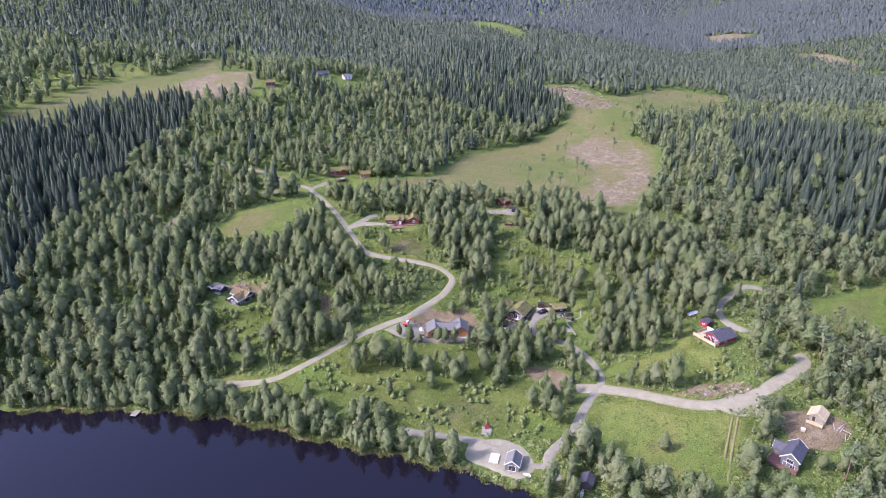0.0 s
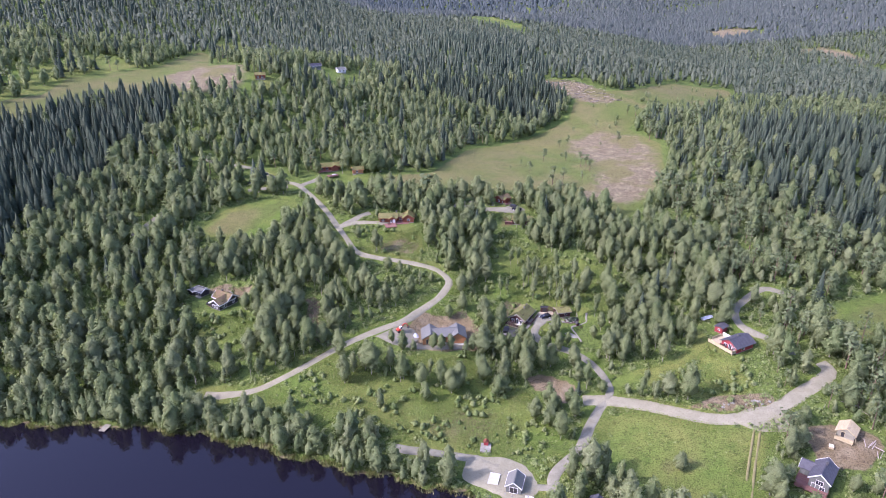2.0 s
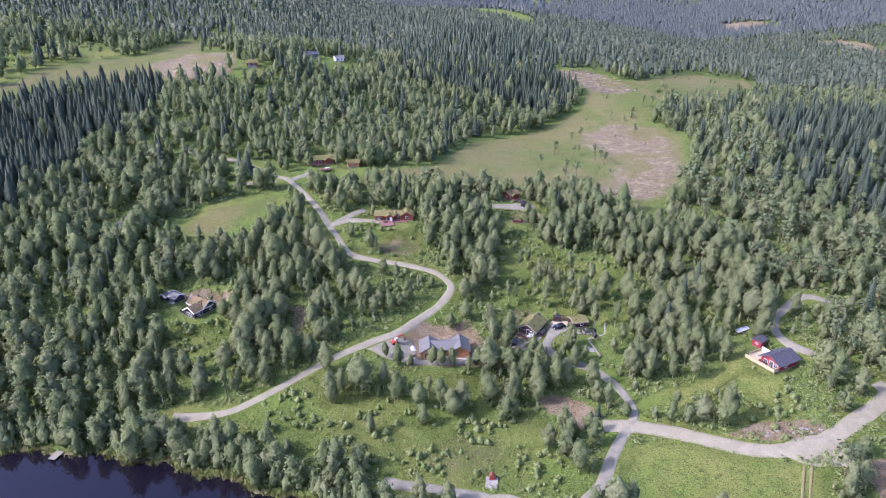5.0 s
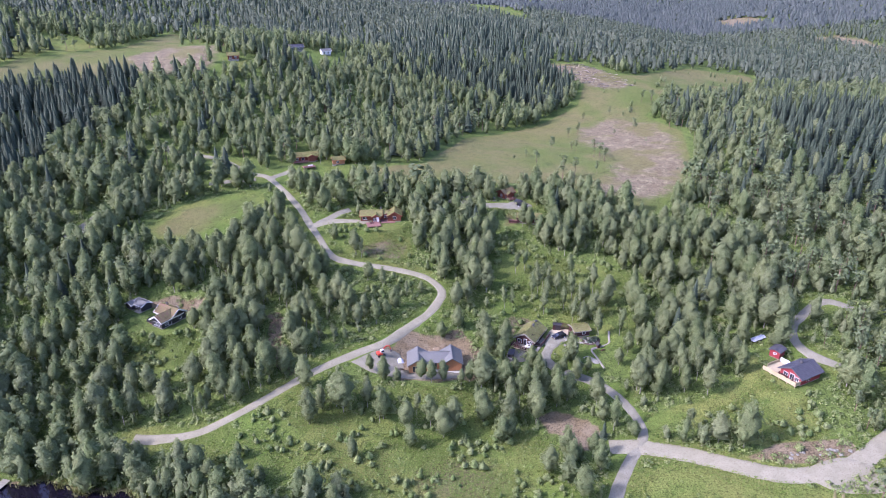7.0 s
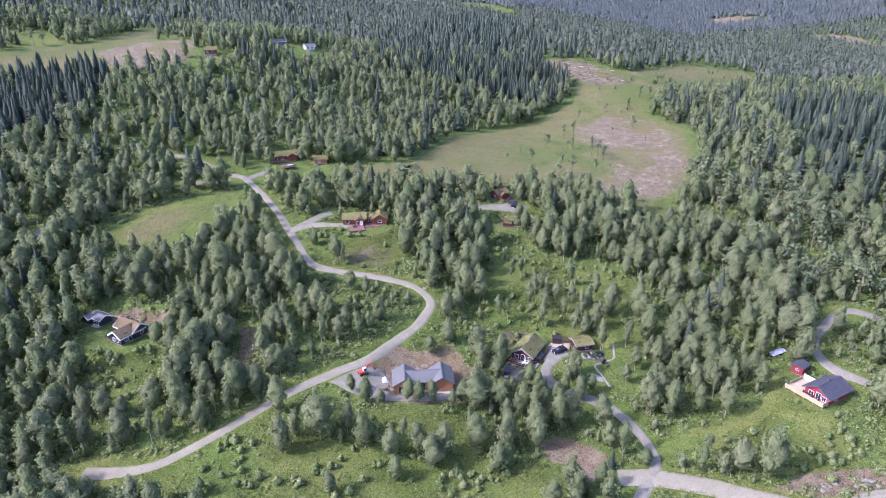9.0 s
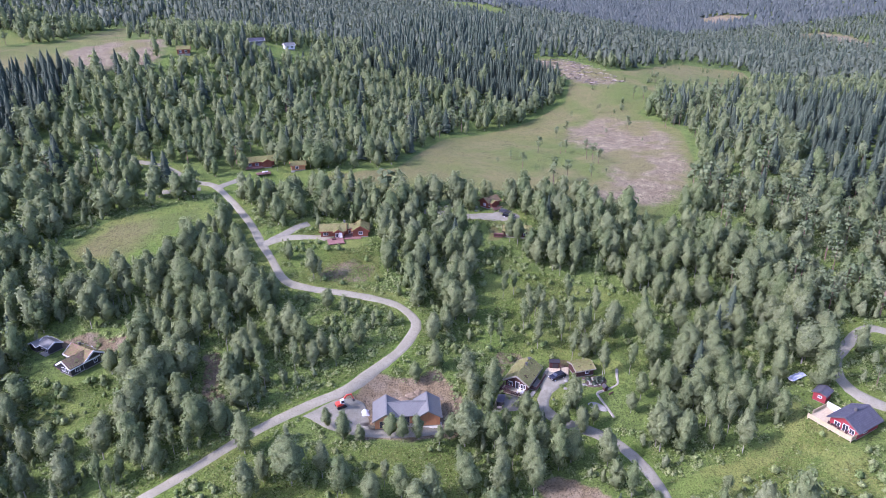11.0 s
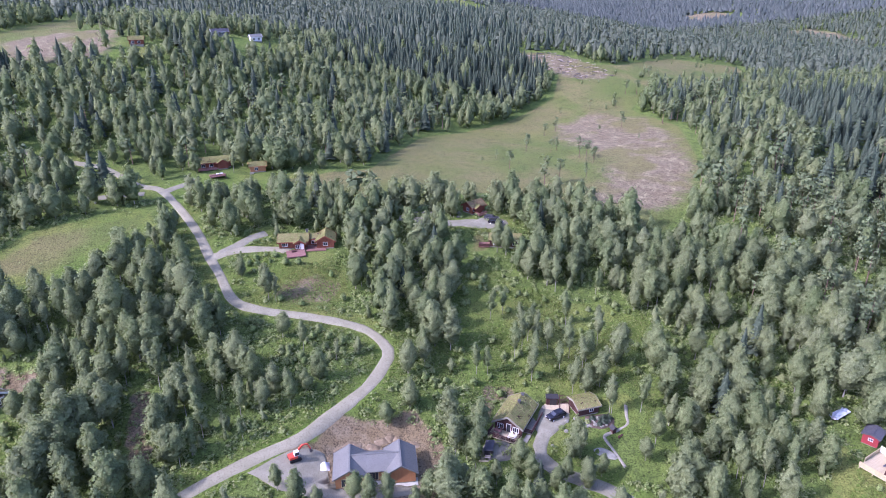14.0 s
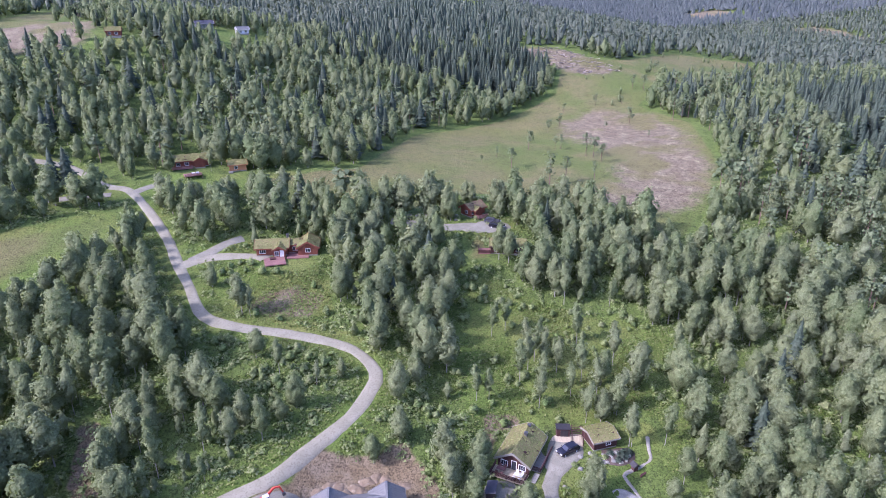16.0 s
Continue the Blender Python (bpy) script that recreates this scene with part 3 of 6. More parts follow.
def build_ground():
    gx, gy = stretch_lines(-230, 230, 2.4, -3000, 3200), stretch_lines(130, 500, 2.4, -2600, 4400)
    x, y = np.meshgrid(gx, gy)
    z = ground(x, y)
    rough = np.array([noise.noise((float(a) * 0.14, float(b) * 0.14, 0)) for a, b in zip(x.ravel(), y.ravel())]).reshape(x.shape)
    near_road = np.min([off_line(l, x, y) for l in LINES], axis=0)
    pad = np.max([smooth(r * 1.5, r, np.hypot(x - cx, y - cy)) for cx, cy, r, h in PADS], axis=0)
    z = z + rough * 0.5 * smooth(3, 9, near_road) * (1 - pad) * smooth(2, 12, bank(x, y))
    z = z - 0.10 * smooth(2.6, 1.2, near_road)
    soft = smooth
    meadow = np.max([soft(-2, 4, inside(p, x, y)) for p in MEADOWS], axis=0)
    meadow = np.maximum(meadow, 0.75 * soft(7, 3, near_road))
    bog = np.max([soft(-3, 6, inside(p, x, y)) for p in BOGS], axis=0)
    meadow = np.maximum(meadow, soft(3.4, 1.4, off_line(MOWN, x, y)))
    bog = np.maximum(bog, 0.6 * soft(-8, 8, inside(HEATH, x, y)))
    bog = np.maximum(bog, 0.7 * np.maximum(soft(-3, 9, inside(FIELD_L, x, y)), soft(-3, 9, inside(FIELD_R, x, y))))
    dry = np.max([soft(-16, 12, inside(p, x, y)) for p in (DRY, BROWN_FARL, BARE_FAR, BOG_G, BOG_H)], axis=0)
    dry = np.maximum(dry, 0.42 * soft(-6, 8, inside(HEATH, x, y)))
    dry = np.maximum(dry, 0.8 * soft(-3, 8, inside(CLEARCUT, x, y)))
    bog = np.maximum(bog, 0.5 * soft(-6, 6, inside([(60, 170), (70, 178), (80, 176), (82, 166), (72, 160), (62, 162)], x, y)))
    soil = np.max([soft(-1.5, 1.5, inside(p, x, y)) for p in (YARD_NEW, EARTH_NEW, SITE, CLEAR_A, BANK_E, YARD_BLACK, EARTH_L, EARTH_D, TRENCH)], axis=0)
    soil = np.maximum(soil, 1.0 * soft(-4, 3, inside(RED_SLOPE, x, y)))
    soil = np.maximum(soil, soft(1.4, 0.2, np.abs(bank(x, y) - 0.2)) * 0.75)
    ny, nx = x.shape
    verts = np.stack([x, y, z], -1).reshape(-1, 3)
    i = np.arange(ny * nx).reshape(ny, nx)
    quads = np.stack([i[:-1, :-1], i[:-1, 1:], i[1:, 1:], i[1:, :-1]], -1).reshape(-1, 4)
    me = fast_mesh("ground", verts, quads, [LAND])
    me.polygons.foreach_set("use_smooth", np.ones(len(quads), bool))
    a = me.attributes.new("cover", "FLOAT_COLOR", "POINT")
    a.data.foreach_set("color", np.stack([meadow, bog, dry, soil], -1).astype(np.float32).ravel())
    tagged(new("ground", me), "green valley floor of undergrowth, meadow and bog", "ground", kind="structure")


def fast_mesh(name, verts, faces, materials, slots=None):
    """A mesh from arrays; all faces have the same number of corners."""
    me = bpy.data.meshes.new(name)
    n, k = faces.shape
    me.vertices.add(len(verts))
    me.vertices.foreach_set("co", np.asarray(verts, np.float32).ravel())
    me.loops.add(n * k)
    me.loops.foreach_set("vertex_index", faces.astype(np.int32).ravel())
    me.polygons.add(n)
    me.polygons.foreach_set("loop_start", np.arange(0, n * k, k, dtype=np.int32))
    for m in materials:
        me.materials.append(m)
    if slots is not None:
        me.polygons.foreach_set("material_index", np.asarray(slots, np.int32))
    me.update(calc_edges=True)
    return me


build_ground()
lake_x, lake_y = np.arange(-2600, 2700, 200.0), np.arange(-2400, 401, 200.0)
lx, ly = np.meshgrid(lake_x, lake_y)
li = np.arange(lx.size).reshape(lx.shape)
tagged(new("water", fast_mesh("water", np.stack([lx, ly, lx * 0], -1).reshape(-1, 3),
       np.stack([li[:-1, :-1], li[:-1, 1:], li[1:, 1:], li[1:, :-1]], -1).reshape(-1, 4), [WATER])),
       "dark still lake with faint ripples", "lake", kind="structure")


def strip(name, line, width, material, label, category="road", lift=0.06):
    """A road: a cambered strip with uneven edges, laid along the ground."""
    rng = np.random.RandomState(int(abs(line[0][0] * 7 + line[0][1])) % 9999)
    d = np.gradient(line, axis=0)
    d /= np.hypot(d[:, 0], d[:, 1])[:, None] + 1e-9
    side = np.stack([d[:, 1], -d[:, 0]], -1)
    n = len(line)
    wob = np.convolve(rng.rand(n + 4) - 0.5, np.ones(5) / 5, "valid")[:n] * 1.3 * min(1.0, width / 2.4)
    rows = []
    for f, up in ((-0.62, -0.22), (-0.5, 0.0), (-0.27, 0.03), (0, 0.06), (0.27, 0.03), (0.5, 0.0), (0.62, -0.22)):
        q = line + side * (f * (width + wob))[:, None]
        rows.append(np.column_stack([q, ground(q[:, 0], q[:, 1]) + lift + up]))
    k = len(rows)
    v = np.stack(rows, 1).reshape(-1, 3)
    i = np.arange(n * k).reshape(n, k)
    f = np.stack([i[:-1, :-1], i[:-1, 1:], i[1:, 1:], i[1:, :-1]], -1).reshape(-1, 4)
    me = fast_mesh(name, v, f, [material])
    me.polygons.foreach_set("use_smooth", np.ones(len(f), bool))
    return tagged(new(name, me), label, category, kind="structure")


for (nm, wd, mt, lb, pts), ln in zip(ROADS, LINES):
    strip(nm, ln, wd, mt, lb, lift=0.07)


for offset in (-0.85, 0.85):
    d_ = np.gradient(TRACK, axis=0)
    d_ /= np.hypot(d_[:, 0], d_[:, 1])[:, None]
    strip("track", TRACK + np.stack([d_[:, 1], -d_[:, 0]], -1) * offset, 0.6, RUT, "worn wheel rut across the meadow", "track", 0.05)


def sheet(name, outline, material, label, category, lift=0.05, step=1.0):
    """A patch of yard on the ground, its outline roughened."""
    ring = np.array(spline(list(outline) + [outline[0]], 1.2))[:-1]
    c = ring.mean(axis=0)
    verts, faces, n = [], [], len(ring)
    levels = (1.0, 0.93, 0.7, 0.45, 0.2)
    for s in levels:
        for q in ring:
            p = c + (q - c) * s
            verts.append((p[0], p[1], float(ground(p[0], p[1])) + (lift if s < 1 else -0.15)))
    verts.append((c[0], c[1], float(ground(*c)) + lift))
    for a in range(len(levels) - 1):
        for i in range(n):
            j = (i + 1) % n
            faces.append((a * n + i, a * n + j, (a + 1) * n + j, (a + 1) * n + i))
    last = (len(levels) - 1) * n
    faces += [(last + i, last + (i + 1) % n, len(verts) - 1) for i in range(n)]
    return tagged(new(name, mesh_of(name, verts, faces, material, True)), label, category, kind="structure")


sheet("yard", YARD_BOAT, GRAVEL, "pale gravel yard by the lake", "yard", 0.12)
sheet("yard", [(-24, 230), (-16, 235), (-9, 236), (-8, 226), (8, 226), (10, 223.5), (-2, 222.5), (-14, 225)], GREY_GRAVEL, "grey gravel yard before a new house", "yard", 0.12)
sheet("yard", [(36, 240), (39, 247.5), (44, 247), (44.5, 243), (42, 240), (38, 237)], GREY_GRAVEL, "grey gravel yard with a parked car", "yard", 0.13)
sheet("yard", [(27, 317), (33, 321.5), (40, 322), (41.5, 318), (36, 316), (30, 316)], GREY_GRAVEL, "gravel parking beside the bog", "yard", 0.13)
sheet("yard", [(90, 186), (97, 180), (108, 180), (110, 185), (104, 190), (96, 189)], GRAVEL, "wide gravel turning place", "yard", 0.12)


# ---- trees ----
def clumps(rng, centres, normals, size, fold=0.45, single=False):
    """Leaf clumps: folded four-cornered sprays (or single three-cornered ones), uneven in shape, facing about along the normals.
    Returns corners, faces and the soft shading normal of each corner."""
    n = len(centres)
    out = normals / (np.linalg.norm(normals, axis=1)[:, None] + 1e-9)
    nn = out + rng.normal(0, 0.45, (n, 3))
    nn /= np.linalg.norm(nn, axis=1)[:, None]
    t = np.cross(nn, rng.normal(0, 1, (n, 3)))
    t /= np.linalg.norm(t, axis=1)[:, None] + 1e-9
    b = np.cross(nn, t)
    s = size * rng.uniform(0.6, 1.35, (n, 1))
    k = lambda: rng.uniform(0.65, 1.3, (n, 1))
    soft = out * 0.85 + nn * 0.3
    soft /= np.linalg.norm(soft, axis=1)[:, None]
    i = np.arange(n)[:, None]
    if single:
        v = np.stack([centres + t * s * k(), centres - t * s * 0.5 * k() + b * s * 0.85 * k(), centres - t * s * 0.5 * k() - b * s * 0.85 * k()], 1).reshape(-1, 3)
        return v, i * 3 + [[0, 1, 2]], np.repeat(soft, 3, 0)
    v = np.stack([centres + t * s * k(), centres + b * s * k() - nn * s * fold, centres - t * s * k(), centres - b * s * k() - nn * s * fold], 1).reshape(-1, 3)
    return v, np.concatenate([i * 4 + [[0, 1, 2]], i * 4 + [[0, 2, 3]]], 1).reshape(-1, 3), np.repeat(soft, 4, 0)


def round_normals(v):
    """Shading normals of a wooden part, outwards from its own axis."""
    d = v * [1, 1, 0] + [0, 0, 0.05]
    return d / (np.linalg.norm(d, axis=1)[:, None] + 1e-9)


def tube(points, radii, sides):
    """A tapered bent tube along the points, as triangles."""
    v, f = [], []
    for p, r in zip(points, radii):
        for k in range(sides):
            a = 2 * math.pi * k / sides
            v.append((p[0] + r * math.cos(a), p[1] + r * math.sin(a), p[2]))
    for j in range(len(points) - 1):
        for k in range(sides):
            a, b = j * sides + k, j * sides + (k + 1) % sides
            f += [(a, b, b + sides), (a, b + sides, a + sides)]
    return np.array(v, float), np.array(f)


def joined(pieces):
    vs, fs, n = [], [], 0
    for v, f in pieces:
        vs.append(v)
        fs.append(f + n)
        n += len(v)
    return np.concatenate(vs), np.concatenate(fs)


def birch_shape(seed, count, size, limbs, height=10.0, radius=2.4, bare=0.1, sides=5, single=True, hull=(12, 9), lobes=12):
    """A birch: bent pale trunk with limbs, and a full crown of rounded boughs: a dense lumpy body with loose leaf sprays standing out of it."""
    rng = np.random.RandomState(seed)
    bend = rng.uniform(-0.7, 0.7, 2)
    axis = lambda h: np.array([bend[0] * h * h, bend[1] * h * h, h * height])
    wood = [tube([axis(h) for h in (-0.03, 0.3, 0.65, 0.95)], tuple(q * min(1.0, radius / 2.6) for q in (0.14, 0.10, 0.06, 0.02)), sides)]
    wide = lambda u: (1 - np.abs(2 * np.clip(u, 0.004, 0.996) ** 0.74 - 1) ** 2.0) ** 0.72
    # boughs: centres and reaches
    cs, rs, us = [], [], []
    for k in range(lobes):
        u = float(np.clip((k + rng.uniform(0.2, 0.8)) / lobes, 0.05, 0.93))
        a = 2.4 * k + rng.uniform(-0.6, 0.6)
        w = float(wide(np.array(u)))
        r = radius * (0.22 + 0.26 * w) * rng.uniform(0.8, 1.25)
        reach = max(0.0, radius * w * rng.uniform(0.85, 1.15) - r)
        cs.append(axis(bare + (1 - bare) * u) + np.array([math.cos(a), math.sin(a), 0.0]) * reach)
        rs.append(r)
        us.append(u)
    cs, rs = np.array(cs), np.array(rs)
    # the dense body
    na, nu = hull
    gu = np.linspace(0.0, 1.0, nu)
    ga = np.linspace(0, 2 * math.pi, na, endpoint=False)[None, :] + (np.arange(nu) % 2)[:, None] * math.pi / na
    h = np.repeat((bare + (1.0 - bare) * gu * 0.985)[:, None], na, 1)
    out = np.stack([np.cos(ga), np.sin(ga), np.zeros(ga.shape)], -1)
    mid = np.stack([bend[0] * h * h, bend[1] * h * h, h * height], -1)
    to = mid[:, :, None, :] - cs
    along = np.einsum("ijk,ijlk->ijl", out, to)
    under = along ** 2 - (np.einsum("ijlk,ijlk->ijl", to, to) - (rs * 0.78) ** 2)
    far = np.where(under > 0, -along + np.sqrt(np.maximum(under, 0)), 0.0)
    best = far.argmax(-1)
    reach = np.maximum(far.max(-1), 0.30 * radius * wide(gu)[:, None]) * rng.uniform(0.9, 1.06, ga.shape)
    reach[-1] = 0.04
    body = (mid + out * reach[..., None]).reshape(-1, 3)
    heart = axis(bare + (1 - bare) * 0.42)
    hn = (body - cs[best].reshape(-1, 3)) / 2.4 + (body - heart) / (0.5 * height) + out.reshape(-1, 3) * 0.35 + [0, 0, 0.25]
    hn /= np.linalg.norm(hn, axis=1)[:, None]
    i = np.arange(nu * na).reshape(nu, na)
    j = np.roll(i, -1, 1)
    tri = np.concatenate([np.stack([i[:-1], j[:-1], j[1:]], -1).reshape(-1, 3), np.stack([i[:-1], j[1:], i[1:]], -1).reshape(-1, 3)])
    # loose sprays round each bough
    pos, nor = [], []
    share = rs ** 2 / (rs ** 2).sum()
    for c, r, u, q in zip(cs, rs, us, share):
        m = max(2, int(count * q))
        side = (c - axis(bare + (1 - bare) * u)) * [1, 1, 0] / radius
        d = rng.normal(0, 1, (m, 3)) + side * 0.9 + [0, 0, 0.35]
        d /= np.linalg.norm(d, axis=1)[:, None]
        pos.append(c + d * [r, r, r * 1.1] * rng.uniform(0.7, 1.2, (m, 1)))
        nor.append(d * 0.8 + (pos[-1] - heart) / (0.5 * height) + [0, 0, 0.25])
    v, f, soft = clumps(rng, np.concatenate(pos), np.concatenate(nor), size, 0.35, single)
    leaves = (np.concatenate([body, v]), np.concatenate([tri, f + len(body)]), np.concatenate([hn, soft]))
    if limbs:
        for k in range(4):
            hh, aa = 0.28 + 0.14 * k, 2.4 * k + seed
            e = axis(hh + 0.12) + np.array([math.cos(aa), math.sin(aa), 0]) * radius * 0.7
            wood.append(tube([axis(hh), e], (0.06, 0.02), 3))
    return joined(wood), leaves


def spruce_shape(seed, layers, arms, height=12.5, radius=2.4, sides=5):
    """A spruce: straight trunk and whorls of drooping boughs that shorten to a spire."""
    rng = np.random.RandomState(seed)
    wood = tube([(0, 0, -0.4), (0, 0, height * 0.5), (0, 0, height * 0.97)], (0.2, 0.12, 0.02), sides)
    v, f = [], []
    for i in range(layers):
        u = i / layers
        z0, r = height * (0.08 + 0.9 * u), radius * (1 - u) ** 0.85 * rng.uniform(0.85, 1.15) + 0.12
        drop = height / layers * 0.9
        for k in range(arms):
            a = 2 * math.pi * (k + rng.uniform(-0.3, 0.3) + 0.5 * (i % 2)) / arms
            w = math.pi / arms * rng.uniform(0.8, 1.25)
            rr = r * rng.uniform(0.75, 1.15)
            c = [(0.12 * r * math.cos(a), 0.12 * r * math.sin(a), z0 + drop * 0.7),
                 (0.72 * rr * math.cos(a - w), 0.72 * rr * math.sin(a - w), z0 - drop * 0.15),
                 (rr * math.cos(a), rr * math.sin(a), z0 - drop * rng.uniform(0.15, 0.55)),
                 (0.72 * rr * math.cos(a + w), 0.72 * rr * math.sin(a + w), z0 - drop * 0.15)]
            n = len(v)
            v += c
            f += [(n, n + 1, n + 2), (n, n + 2, n + 3)]
    # the dense inner boughs
    n, k = len(v), 6
    for u in (0.06, 0.45, 0.8):
        v += [(0.62 * radius * (1 - u) ** 0.85 * math.cos(2 * math.pi * q / k), 0.62 * radius * (1 - u) ** 0.85 * math.sin(2 * math.pi * q / k), height * u) for q in range(k)]
    v.append((0, 0, height))
    for j in range(2):
        for q in range(k):
            a, b = n + j * k + q, n + j * k + (q + 1) % k
            f += [(a, b, b + k), (a, b + k, a + k)]
    f += [(n + 2 * k + q, n + 2 * k + (q + 1) % k, n + 3 * k) for q in range(k)]
    v = np.array(v)
    d = v * [1, 1, 0]
    d = d / (np.linalg.norm(d, axis=1)[:, None] + 1e-9) + rng.normal(0, 0.25, v.shape) + [0, 0, 0.45]
    return wood, (v, np.array(f), d / np.linalg.norm(d, axis=1)[:, None])


def pine_shape(seed, count, size, height=10.0):
    """A pine: dark bare trunk and loose flat-topped plates of needles."""
    rng = np.random.RandomState(seed)
    bend = rng.uniform(-0.6, 0.6, 2)
    axis = lambda h: np.array([bend[0] * h * h, bend[1] * h * h, h * height])
    wood = [tube([axis(h) for h in (-0.03, 0.4, 0.75, 0.95)], (0.18, 0.13, 0.08, 0.03), 5)]
    pos, nor = [], []
    for i in range(8):
        h, a = rng.uniform(0.45, 0.98), rng.uniform(0, 2 * math.pi)
        c = axis(h) + np.array([math.cos(a), math.sin(a), 0.15]) * rng.uniform(0.4, 1.7) * (1.15 - 0.5 * h)
        wood.append(tube([axis(h - 0.08), c], (0.06, 0.02), 3))
        m = count // 8
        d = rng.normal(0, 1, (m, 3)) * [0.75, 0.75, 0.38]
        pos.append(c + d)
        nor.append(d + [0, 0, 0.8])
    return joined(wood), clumps(rng, np.concatenate(pos), np.concatenate(nor), size)


def bush_shape(seed, count, size):
    rng = np.random.RandomState(seed)
    d = rng.normal(0, 1, (count, 3))
    d /= np.linalg.norm(d, axis=1)[:, None]
    d[:, 2] = np.abs(d[:, 2])
    return clumps(rng, d * [0.9, 0.9, 0.8] * rng.uniform(0.5, 1.1, (count, 1)), d + [0, 0, 0.4], size, single=True)


def far_shape(seed, conifer):
    """A distant tree: an uneven crown of few faces."""
    rng = np.random.RandomState(seed)
    n = 4
    ring = [(math.cos(2 * math.pi * k / n + seed) * rng.uniform(0.8, 1.2), math.sin(2 * math.pi * k / n + seed) * rng.uniform(0.8, 1.2)) for k in range(n)]
    if conifer:
        v = [(x * 2.6, y * 2.6, 0.0) for x, y in ring] + [(0, 0, 11)]
    else:
        v = [(x * 3.2, y * 3.2, rng.uniform(1.0, 5.0)) for x, y in ring] + [(0.4, 0.3, 9.5)]
    v = np.array(v)
    d = v * [1, 1, 0] / 3 + [0, 0, 0.5]
    return v, np.array([(k, (k + 1) % n, n) for k in range(n)]), d / np.linalg.norm(d, axis=1)[:, None]


CLEARED = [YARD_NEW, YARD_BOAT, SITE, CLEAR_A, FIELD_R, FIELD_L, BOG, FIELD_FARL, GREEN_FAR, BARE_FAR, BOG_E, BOG_G, BOG_H, CLEARCUT, LAWN_M, LAWN_L, MEADOW_R, HEATH_CLEAR, NO_TREES_E, NO_TREES_D, NO_TREES_A, NO_TREES_B, NO_TREES_C, EARTH_NEW, FAR_LAWN_A, FAR_LAWN_B, BANK_E, YARD_BLACK, GARDEN_C, EARTH_D, TRENCH, FIELD_L_LOW]
THIN = [(MEADOW, 0.55), (MEADOW_CLEAR, 0.03), (LAWN_RED, 0.10), (LAWN_BLACK, 0.08), (OPEN_C, 0.06), (THIN_D, 0.4), (THIN_E, 0.4), (THIN_BEND, 0.12), (THIN_G, 0.15), (LAWN_C, 0.22), (BOG_F, 0.35), (SCRUB_FARL, 0.45), (SCRUB_FARM, 0.3)]


def wooded(x, y):
    """The share of places that carry a tree."""
    d = np.ones(np.shape(x)) * 0.93
    for p in CLEARED:
        d = np.where(inside(p, x, y) > -1.0, 0.0, d)
    for p, s in THIN:
        d = np.where(inside(p, x, y) > 0, d * s, d)
    road = np.min([off_line(l, x, y) for l in LINES + [MOWN]], axis=0)
    d = np.where(road < 3.4, 0.0, d)
    for p in (GARDEN_C, LAWN_C, CLEAR_A, YARD_NEW, FIELD_L_LOW, FIELD_L):
        d = np.where(inside(p, x, y + 5.0) > 0, d * 0.3, d)
    behind = np.min([off_line(l, x, y + 4.5) for l in LINES], axis=0)
    d = np.where(behind < 3.2, d * 0.3, d)
    behind = np.min([off_line(l, x, y + 8.0) for l in LINES], axis=0)
    d = np.where(behind < 2.6, d * 0.6, d)
    d = np.where(inside(GREEN_FAR, x, y + 60) > 0, 0.0, d)
    for cx, cy, r, h in PADS:
        gap = np.hypot(x - cx, y - np.clip(y, cy - 11, cy))
        d = np.where(gap < r * 0.95, 0.0, d)
    d = np.where(bank(x, y) < 0.7, 0.0, d)
    return d


def uneven(x, y, s=1.0):
    """A slow wave over the land, about -1 to 1: stands grow taller, denser and of other tint by patches."""
    a = np.sin(x * 0.083 * s + 2.1 * np.sin(y * 0.041 * s + 1.3)) + np.sin(y * 0.097 * s + 1.9 * np.sin(x * 0.057 * s)) + 0.8 * np.sin((x + y) * 0.191 * s + 1.5 * np.sin((x - y) * 0.11 * s))
    return a / 2.0


def conifer_share(x, y):
    s = 0.02 * smooth(215, 250, y) + 0.04 * smooth(300, 380, y) + 0.25 * np.clip(uneven(x, y, 0.35), 0, 1) * smooth(380, 700, y) + 0.08 * smooth(330, 520, y) + 0.12 * smooth(115, 165, x) * smooth(260, 300, y) * smooth(560, 480, y)
    s = np.where(np.max([inside(p, x, y) for p in (OPEN_C, MEADOW, THIN_D, LAWN_RED)], axis=0) > -4, 0.0, s)
    for p in (SPRUCE_L, SPRUCE_M, SPRUCE_R, SPRUCE_T):
        s = np.maximum(s, (0.72 if p is SPRUCE_M else 0.93) * smooth(-8, 6, inside(p, x, y)))
    return s


def stand(seed, y0, y1, step, lo=None):
    """Tree places on a jittered grid over the part of the valley that lies before the camera's line."""
    rng = np.random.RandomState(seed)
    half = 0.64 * y1 + 50
    x, y = np.meshgrid(np.arange(-half, half, step), np.arange(y0, y1, step * 0.9))
    x = x + rng.uniform(-0.45, 0.45, x.shape) * step + (np.arange(x.shape[0]) % 2)[:, None] * step * 0.5
    y = y + rng.uniform(-0.4, 0.4, y.shape) * step
    x, y = x.ravel(), y.ravel()
    keep = (np.abs(x) < 0.64 * y + 42) & (rng.rand(len(x)) < wooded(x, y) * np.clip(1.12 + 0.5 * uneven(x, y), 0.5, 1.0))
    return x[keep], y[keep], rng


def soft_normals(me, normals):
    me.polygons.foreach_set("use_smooth", np.ones(len(me.polygons), bool))
    me.normals_split_custom_set_from_vertices(normals)


